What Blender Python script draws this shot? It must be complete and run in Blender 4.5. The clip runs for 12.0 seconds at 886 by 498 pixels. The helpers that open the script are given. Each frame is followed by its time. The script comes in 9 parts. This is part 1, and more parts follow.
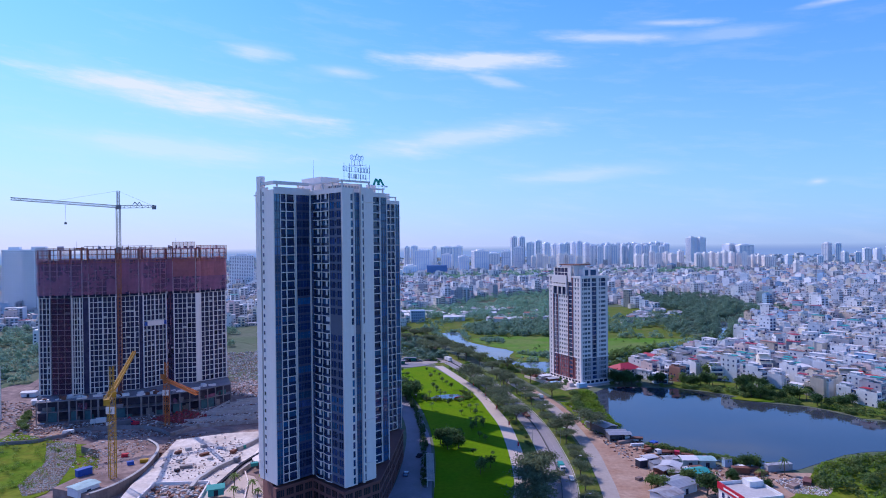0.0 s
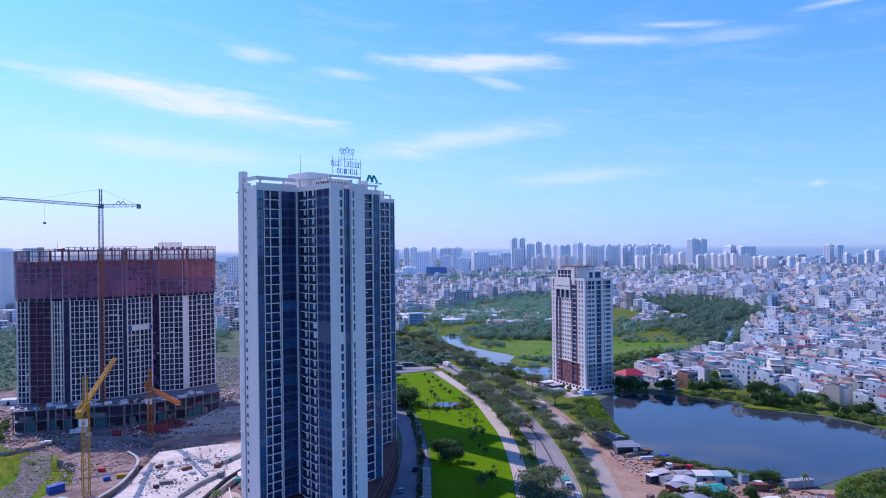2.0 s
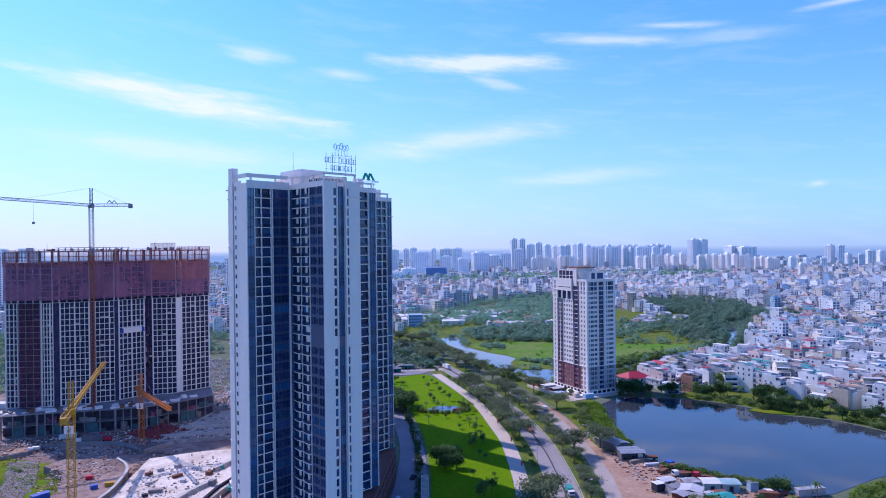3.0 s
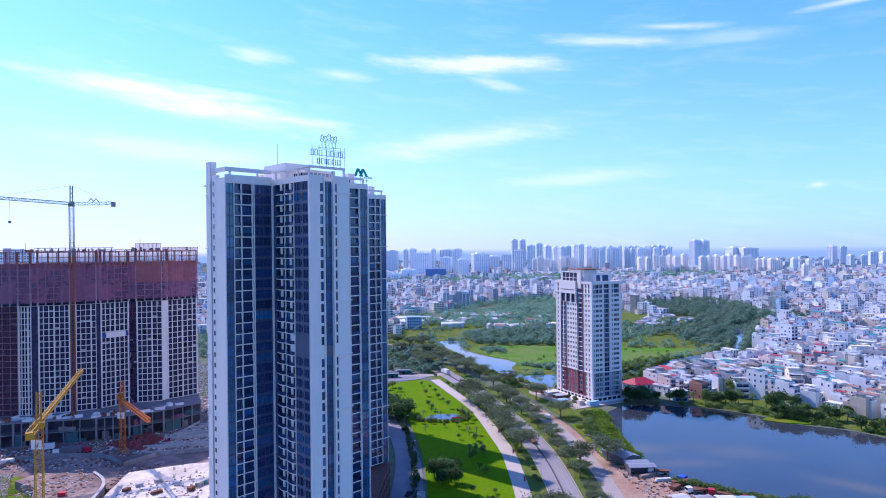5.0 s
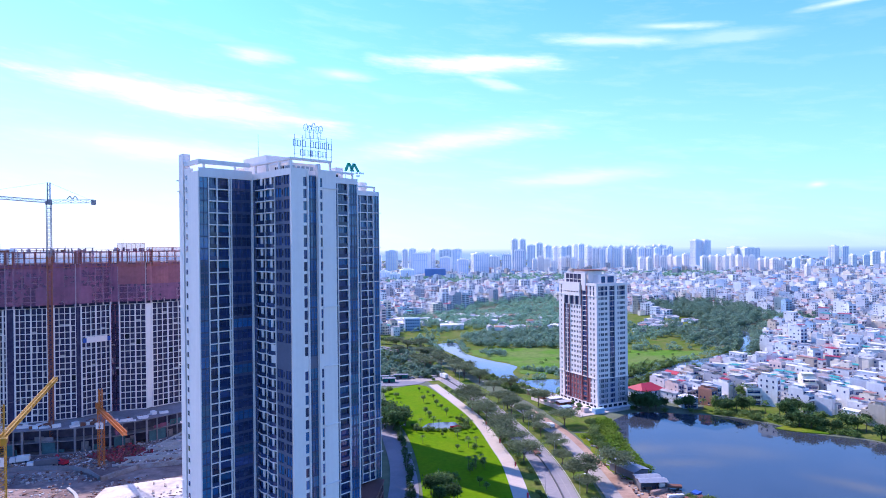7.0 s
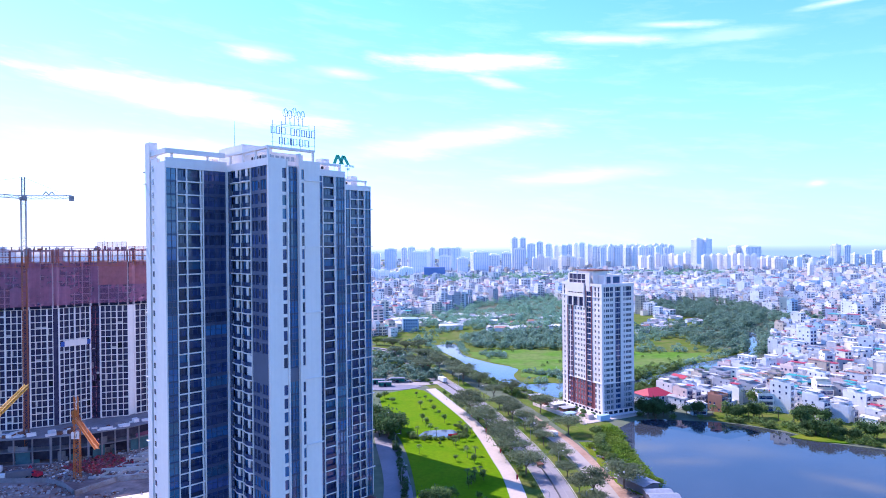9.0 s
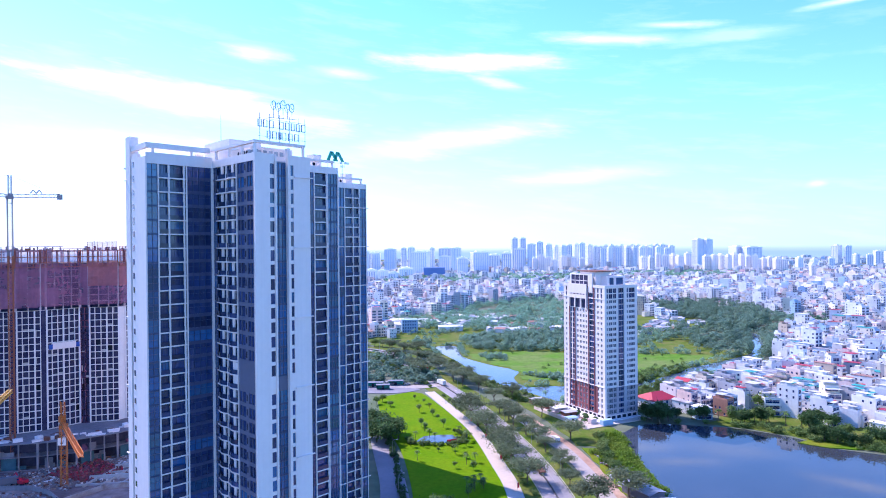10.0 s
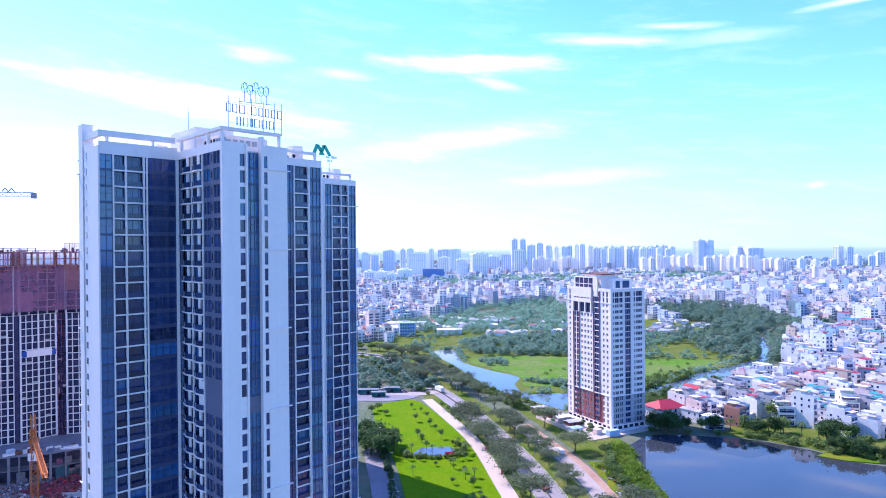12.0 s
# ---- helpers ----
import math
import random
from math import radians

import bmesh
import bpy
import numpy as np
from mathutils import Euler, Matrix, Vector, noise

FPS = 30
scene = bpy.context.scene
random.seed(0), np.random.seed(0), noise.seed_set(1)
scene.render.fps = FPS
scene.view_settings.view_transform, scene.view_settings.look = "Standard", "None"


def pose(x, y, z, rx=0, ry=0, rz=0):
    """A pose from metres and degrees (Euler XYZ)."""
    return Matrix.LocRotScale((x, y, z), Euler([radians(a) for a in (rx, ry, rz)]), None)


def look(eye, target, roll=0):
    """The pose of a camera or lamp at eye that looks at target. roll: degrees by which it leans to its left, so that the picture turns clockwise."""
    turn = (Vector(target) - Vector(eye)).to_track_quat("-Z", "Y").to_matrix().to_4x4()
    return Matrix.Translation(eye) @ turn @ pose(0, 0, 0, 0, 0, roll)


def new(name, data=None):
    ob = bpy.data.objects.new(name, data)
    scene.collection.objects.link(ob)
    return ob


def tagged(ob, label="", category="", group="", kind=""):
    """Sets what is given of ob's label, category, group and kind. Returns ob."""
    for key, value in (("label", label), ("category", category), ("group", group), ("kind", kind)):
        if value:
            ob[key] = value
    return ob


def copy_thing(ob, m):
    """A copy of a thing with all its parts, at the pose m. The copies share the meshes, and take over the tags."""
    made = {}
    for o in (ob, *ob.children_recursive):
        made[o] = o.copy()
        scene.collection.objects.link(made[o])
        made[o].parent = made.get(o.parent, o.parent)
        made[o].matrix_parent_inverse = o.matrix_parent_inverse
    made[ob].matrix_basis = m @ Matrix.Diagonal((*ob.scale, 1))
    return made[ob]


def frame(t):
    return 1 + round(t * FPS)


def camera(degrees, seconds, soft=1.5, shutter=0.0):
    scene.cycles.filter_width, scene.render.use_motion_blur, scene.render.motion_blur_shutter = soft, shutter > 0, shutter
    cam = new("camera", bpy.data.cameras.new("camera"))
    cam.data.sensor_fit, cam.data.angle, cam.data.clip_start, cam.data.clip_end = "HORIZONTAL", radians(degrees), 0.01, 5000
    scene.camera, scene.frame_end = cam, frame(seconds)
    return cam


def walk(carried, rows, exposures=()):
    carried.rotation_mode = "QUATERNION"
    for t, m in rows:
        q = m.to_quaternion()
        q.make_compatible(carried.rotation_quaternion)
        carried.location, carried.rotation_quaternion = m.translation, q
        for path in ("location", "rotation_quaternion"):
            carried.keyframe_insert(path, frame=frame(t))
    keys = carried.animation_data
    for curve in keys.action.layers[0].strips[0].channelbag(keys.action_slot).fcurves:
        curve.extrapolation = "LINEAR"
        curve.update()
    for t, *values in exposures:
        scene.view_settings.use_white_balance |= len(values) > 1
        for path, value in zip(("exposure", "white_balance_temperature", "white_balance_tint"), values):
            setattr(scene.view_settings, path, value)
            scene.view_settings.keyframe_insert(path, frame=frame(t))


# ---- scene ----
cam = camera(70.0, 12.0, soft=0.95)
EYE = 101.0
ROWS = [
    (0, 0, 0, 0, 0.04, -0.42, 0.625),
    (0.5, 0.24, 4.44, -0.08, 0.026, -0.368, 0.601),
    (1, 0.47, 8.86, -0.18, 0.031, -0.337, 0.602),
    (1.5, 0.7, 13.26, -0.27, 0.025, -0.304, 0.6),
    (2, 0.95, 17.64, -0.36, 0.027, -0.274, 0.599),
    (2.5, 1.21, 22.01, -0.44, 0.022, -0.249, 0.618),
    (3, 1.47, 26.38, -0.49, 0.023, -0.228, 0.627),
    (5, 2.37, 43.84, -0.52, 0.03, -0.153, 0.571),
    (5.5, 2.59, 48.21, -0.48, 0.019, -0.134, 0.596),
    (6, 2.8, 52.58, -0.41, 0.016, -0.123, 0.612),
    (6.5, 3.01, 56.97, -0.33, 0.018, -0.146, 0.595),
    (7, 3.25, 61.36, -0.27, -0.002, -0.178, 0.583),
    (9, 4.26, 78.85, -0.05, -0.028, -0.321, 0.523),
    (9.5, 4.52, 83.23, 0.01, -0.022, -0.334, 0.526),
    (10, 4.78, 87.6, 0.07, -0.029, -0.316, 0.478),
    (10.5, 5.04, 91.96, 0.14, -0.029, -0.296, 0.448),
    (11, 5.28, 96.32, 0.19, -0.043, -0.262, 0.486),
    (11.5, 5.51, 100.66, 0.2, -0.056, -0.243, 0.491),
    (12, 5.75, 105, 0.22, -0.069, -0.212, 0.487),
]
EXPOSURES = [(0.0, -0.15, 6200, 14), (3.0, 0.05, 6250, 14), (6.0, 0.45, 6350, 14), (9.0, 0.85, 6400, 15), (12.0, 0.9, 6400, 15)]
walk(cam, [(t, pose(x, y, EYE + z, 90 + pitch, roll, yaw)) for t, x, y, z, yaw, pitch, roll in ROWS], EXPOSURES)

# ---- light: sun ahead and to the left, hazy tropical sky with thin streaks of cloud ----
SUN_AZ, SUN_EL = radians(-50.0), radians(48.0)
to_sun = Vector((math.sin(SUN_AZ) * math.cos(SUN_EL), math.cos(SUN_AZ) * math.cos(SUN_EL), math.sin(SUN_EL)))
sun_data = bpy.data.lights.new("sun", "SUN")
sun_data.energy, sun_data.angle, sun_data.color = 3.85, radians(0.6), (1.0, 0.85, 0.88)
sun = new("sun", sun_data)
sun.matrix_world = look((0, 0, 400), Vector((0, 0, 400)) - to_sun)

world = bpy.data.worlds.new("sky")
scene.world = world
world.use_nodes = True
wt = world.node_tree
wt.nodes.clear()


def wnode(kind, **values):
    n = wt.nodes.new(kind)
    for key, value in values.items():
        n.inputs[key].default_value = value
    return n


def wmath(op, a, b=0.0, c=0.0):
    n = wt.nodes.new("ShaderNodeMath")
    n.operation = op
    for k, q in enumerate((a, b, c)):
        if isinstance(q, (int, float)):
            n.inputs[k].default_value = q
        else:
            wt.links.new(q, n.inputs[k])
    return n.outputs[0]


def wmix(fac, a, b):
    n = wt.nodes.new("ShaderNodeMix")
    n.data_type = "RGBA"
    for slot, q in ((0, fac), (6, a), (7, b)):
        if isinstance(q, (int, float, tuple)):
            n.inputs[slot].default_value = q
        else:
            wt.links.new(q, n.inputs[slot])
    return n.outputs[2]


sky = wt.nodes.new("ShaderNodeTexSky")
sky.sky_type, sky.sun_disc = "NISHITA", False
sky.sun_elevation, sky.sun_rotation = SUN_EL, SUN_AZ
sky.altitude, sky.air_density, sky.dust_density, sky.ozone_density = 100.0, 1.0, 0.6, 3.0
coord = wt.nodes.new("ShaderNodeTexCoord")
split = wt.nodes.new("ShaderNodeSeparateXYZ")
wt.links.new(coord.outputs["Generated"], split.inputs[0])
wx, wy, wz = split.outputs
flat = wmath("MAXIMUM", wmath("SQRT", wmath("ADD", wmath("MULTIPLY", wx, wx), wmath("MULTIPLY", wy, wy))), 0.001)
azim = wmath("ARCTAN2", wx, wy)
elev = wmath("ARCTANGENT", wmath("DIVIDE", wz, flat))

# moist haze whitens the low sky, more so under the sun
low = wmath("POWER", wmath("SUBTRACT", 1.0, wmath("MINIMUM", wmath("MAXIMUM", wmath("DIVIDE", elev, 0.65), 0.0), 1.0)), 2.9)
sunward = wmath("MULTIPLY_ADD", wmath("COSINE", wmath("SUBTRACT", azim, SUN_AZ)), 0.5, 0.5)
haze_fac = wmath("MULTIPLY", low, wmath("MULTIPLY_ADD", wmath("POWER", sunward, 2.0), 0.50, 0.48))
haze_color = wmix(wmath("POWER", sunward, 2.5), (4.1, 5.0, 9.5, 1.0), (7.7, 8.0, 11.5, 1.0))
tint = wt.nodes.new("ShaderNodeMix")
tint.data_type, tint.blend_type = "RGBA", "MULTIPLY"
tint.inputs[0].default_value = 1.0
wt.links.new(sky.outputs[0], tint.inputs[6])
tint.inputs[7].default_value = (0.64, 1.52, 2.6, 1.0)
# the clear sky deepens towards the zenith
deep = wmath("MINIMUM", wmath("MAXIMUM", wmath("DIVIDE", wmath("SUBTRACT", elev, 0.42), 0.7), 0.0), 1.0)
aloft = wt.nodes.new("ShaderNodeMix")
aloft.data_type, aloft.blend_type = "RGBA", "MULTIPLY"
wt.links.new(deep, aloft.inputs[0])
wt.links.new(tint.outputs[2], aloft.inputs[6])
aloft.inputs[7].default_value = (0.44, 0.46, 0.74, 1.0)
clear = wmix(haze_fac, aloft.outputs[2], haze_color)


def streak(az, el, half_az, half_el, lean, strength):
    """One thin streak of cirrus, soft and torn."""
    da = wmath("SUBTRACT", azim, az)
    de = wmath("SUBTRACT", wmath("SUBTRACT", elev, el), wmath("MULTIPLY", da, lean))
    r = wmath("SQRT", wmath("ADD", wmath("POWER", wmath("ABSOLUTE", wmath("DIVIDE", da, half_az)), 2.0), wmath("POWER", wmath("ABSOLUTE", wmath("DIVIDE", de, half_el)), 2.0)))
    r = wmath("ADD", r, wmath("MULTIPLY_ADD", torn, 2.6, -1.3))
    return wmath("MULTIPLY", wmath("POWER", wmath("MINIMUM", wmath("MAXIMUM", wmath("SUBTRACT", 1.25, r), 0.0), 1.0), 1.5), strength)


warp = wt.nodes.new("ShaderNodeCombineXYZ")
wt.links.new(wmath("MULTIPLY", azim, 5.0), warp.inputs[0])
wt.links.new(wmath("MULTIPLY", wmath("ADD", elev, wmath("MULTIPLY", azim, 0.1)), 26.0), warp.inputs[1])
tear = wt.nodes.new("ShaderNodeTexNoise")
tear.inputs["Scale"].default_value, tear.inputs["Detail"].default_value, tear.inputs["Roughness"].default_value = 1.6, 8.0, 0.62
wt.links.new(warp.outputs[0], tear.inputs["Vector"])
torn = tear.outputs[0]
cover = None
for values in ((-0.38, 0.213, 0.21, 0.026, -0.14, 0.85), (-0.288, 0.287, 0.05, 0.014, -0.05, 0.5), (0.06, 0.279, 0.15, 0.016, -0.04, 0.75), (0.085, 0.25, 0.05, 0.009, -0.25, 0.4),
               (0.27, 0.302, 0.11, 0.010, -0.08, 0.5), (0.345, 0.314, 0.065, 0.006, -0.1, 0.45), (0.02, 0.166, 0.19, 0.022, 0.135, 0.5), (-0.40, 0.142, 0.2, 0.022, -0.06, 0.4),
               (0.575, 0.312, 0.07, 0.006, 0.05, 0.5), (-0.158, 0.264, 0.05, 0.010, -0.05, 0.45), (0.22, 0.105, 0.14, 0.014, 0.05, 0.35), (0.42, 0.29, 0.10, 0.010, -0.05, 0.25), (0.534, 0.08, 0.018, 0.006, 0.1, 0.45),
               (1.5, 0.4, 0.5, 0.06, 0.1, 0.6), (2.6, 0.5, 0.5, 0.08, -0.1, 0.6), (-1.6, 0.45, 0.5, 0.06, 0.1, 0.7), (-2.6, 0.3, 0.5, 0.05, 0.0, 0.6)):
    one = streak(*values)
    cover = one if cover is None else wmath("MAXIMUM", cover, one)
veil = wmath("MULTIPLY", wmath("MAXIMUM", wmath("SUBTRACT", torn, 0.5), 0.0), 0.5)
cover = wmath("MINIMUM", wmath("ADD", cover, veil), 1.0)
clouded = wmix(cover, clear, (9.2, 9.6, 11.6, 1.0))
ground_part = wmath("MINIMUM", wmath("MAXIMUM", wmath("MULTIPLY_ADD", elev, -60.0, -0.3), 0.0), 1.0)
final = wmix(ground_part, clouded, (2.6, 3.4, 5.2, 1.0))
background = wnode("ShaderNodeBackground", Strength=0.1)
wt.links.new(final, background.inputs[0])
wout = wt.nodes.new("ShaderNodeOutputWorld")
wt.links.new(background.outputs[0], wout.inputs[0])

# ---- materials ----
def material(name, color, rough=0.75, big=(0.05, 0.12), fine=(1.5, 0.10), other=None, metal=0.0, bump=0.0, bump_scale=3.0, rand=0.0, island=0.0, spec=0.4, stretch=(1, 1, 1), streaks=0.0):
    """A surface with stains (big: scale, amount) and grain (fine) over its colour, mixed towards other; rand, island: variation from piece to piece."""
    m = bpy.data.materials.new(name)
    m.use_nodes = True
    t = m.node_tree
    p = t.nodes["Principled BSDF"]
    p.inputs["Roughness"].default_value, p.inputs["Metallic"].default_value = rough, metal
    p.inputs["Specular IOR Level"].default_value = spec
    geo = t.nodes.new("ShaderNodeNewGeometry")
    mp = t.nodes.new("ShaderNodeMapping")
    mp.inputs["Scale"].default_value = stretch
    t.links.new(geo.outputs["Position"], mp.inputs[0])

    def tex(scale, detail=4.0):
        n = t.nodes.new("ShaderNodeTexNoise")
        n.inputs["Scale"].default_value, n.inputs["Detail"].default_value, n.inputs["Roughness"].default_value = scale, detail, 0.6
        t.links.new(mp.outputs[0], n.inputs["Vector"])
        return n.outputs[0]

    def calc(op, a, b, c=0.0):
        n = t.nodes.new("ShaderNodeMath")
        n.operation = op
        for k, q in enumerate((a, b, c)):
            if isinstance(q, (int, float)):
                n.inputs[k].default_value = q
            else:
                t.links.new(q, n.inputs[k])
        return n.outputs[0]

    other = other or tuple(c * 0.55 for c in color)
    ramp = t.nodes.new("ShaderNodeMapRange")
    ramp.inputs["From Min"].default_value, ramp.inputs["From Max"].default_value = 0.38, 0.66
    t.links.new(tex(big[0]), ramp.inputs[0])
    mix = t.nodes.new("ShaderNodeMix")
    mix.data_type = "RGBA"
    t.links.new(calc("MULTIPLY", ramp.outputs[0], min(1.0, big[1] * 2.0)), mix.inputs[0])
    mix.inputs[6].default_value, mix.inputs[7].default_value = (*color, 1), (*other, 1)
    value = calc("MULTIPLY_ADD", tex(fine[0], 5.0), fine[1] * 4.0, 1.0 - fine[1] * 2.0)
    if streaks:
        sm = t.nodes.new("ShaderNodeMapping")
        sm.inputs["Scale"].default_value = (0.9, 0.9, 0.03)
        t.links.new(geo.outputs["Position"], sm.inputs[0])
        sn = t.nodes.new("ShaderNodeTexNoise")
        sn.inputs["Scale"].default_value, sn.inputs["Detail"].default_value = 1.2, 5.0
        t.links.new(sm.outputs[0], sn.inputs["Vector"])
        value = calc("MULTIPLY", value, calc("MULTIPLY_ADD", sn.outputs[0], streaks * 2.0, 1.0 - streaks))
    if rand:
        info = t.nodes.new("ShaderNodeObjectInfo")
        value = calc("MULTIPLY", value, calc("MULTIPLY_ADD", info.outputs["Random"], rand * 2.0, 1.0 - rand))
    if island:
        value = calc("MULTIPLY", value, calc("MULTIPLY_ADD", geo.outputs["Random Per Island"], island * 2.0, 1.0 - island))
    hsv = t.nodes.new("ShaderNodeHueSaturation")
    t.links.new(mix.outputs[2], hsv.inputs["Color"])
    t.links.new(value, hsv.inputs["Value"])
    t.links.new(hsv.outputs[0], p.inputs["Base Color"])
    if bump:
        b = t.nodes.new("ShaderNodeBump")
        b.inputs["Strength"].default_value, b.inputs["Distance"].default_value = min(1.0, bump), bump
        t.links.new(tex(bump_scale, 6.0), b.inputs["Height"])
        t.links.new(b.outputs[0], p.inputs["Normal"])
    return m


def leaf_material(name, color, other, island=0.45):
    """Leaves that let part of the light through."""
    m = material(name, color, 0.6, (0.08, 0.35), (0.9, 0.16), other, island=island, rand=0.16, spec=0.12)
    t = m.node_tree
    p = t.nodes["Principled BSDF"]
    out = t.nodes["Material Output"]
    glow = t.nodes.new("ShaderNodeBsdfTranslucent")
    t.links.new(p.inputs["Base Color"].links[0].from_socket, glow.inputs[0])
    mix = t.nodes.new("ShaderNodeMixShader")
    mix.inputs[0].default_value = 0.45
    t.links.new(p.outputs[0], mix.inputs[1])
    t.links.new(glow.outputs[0], mix.inputs[2])
    t.links.new(mix.outputs[0], out.inputs[0])
    return m


def pane_material(name, color, rough=0.06, spec=0.6, other=None):
    # mottled tints paint patchy reflections into the glass
    m = material(name, color, rough, (0.16, 0.45), (0.5, 0.18), other, rand=0.4, spec=spec)
    m.node_tree.nodes["Principled BSDF"].inputs["IOR"].default_value = 1.52
    return m


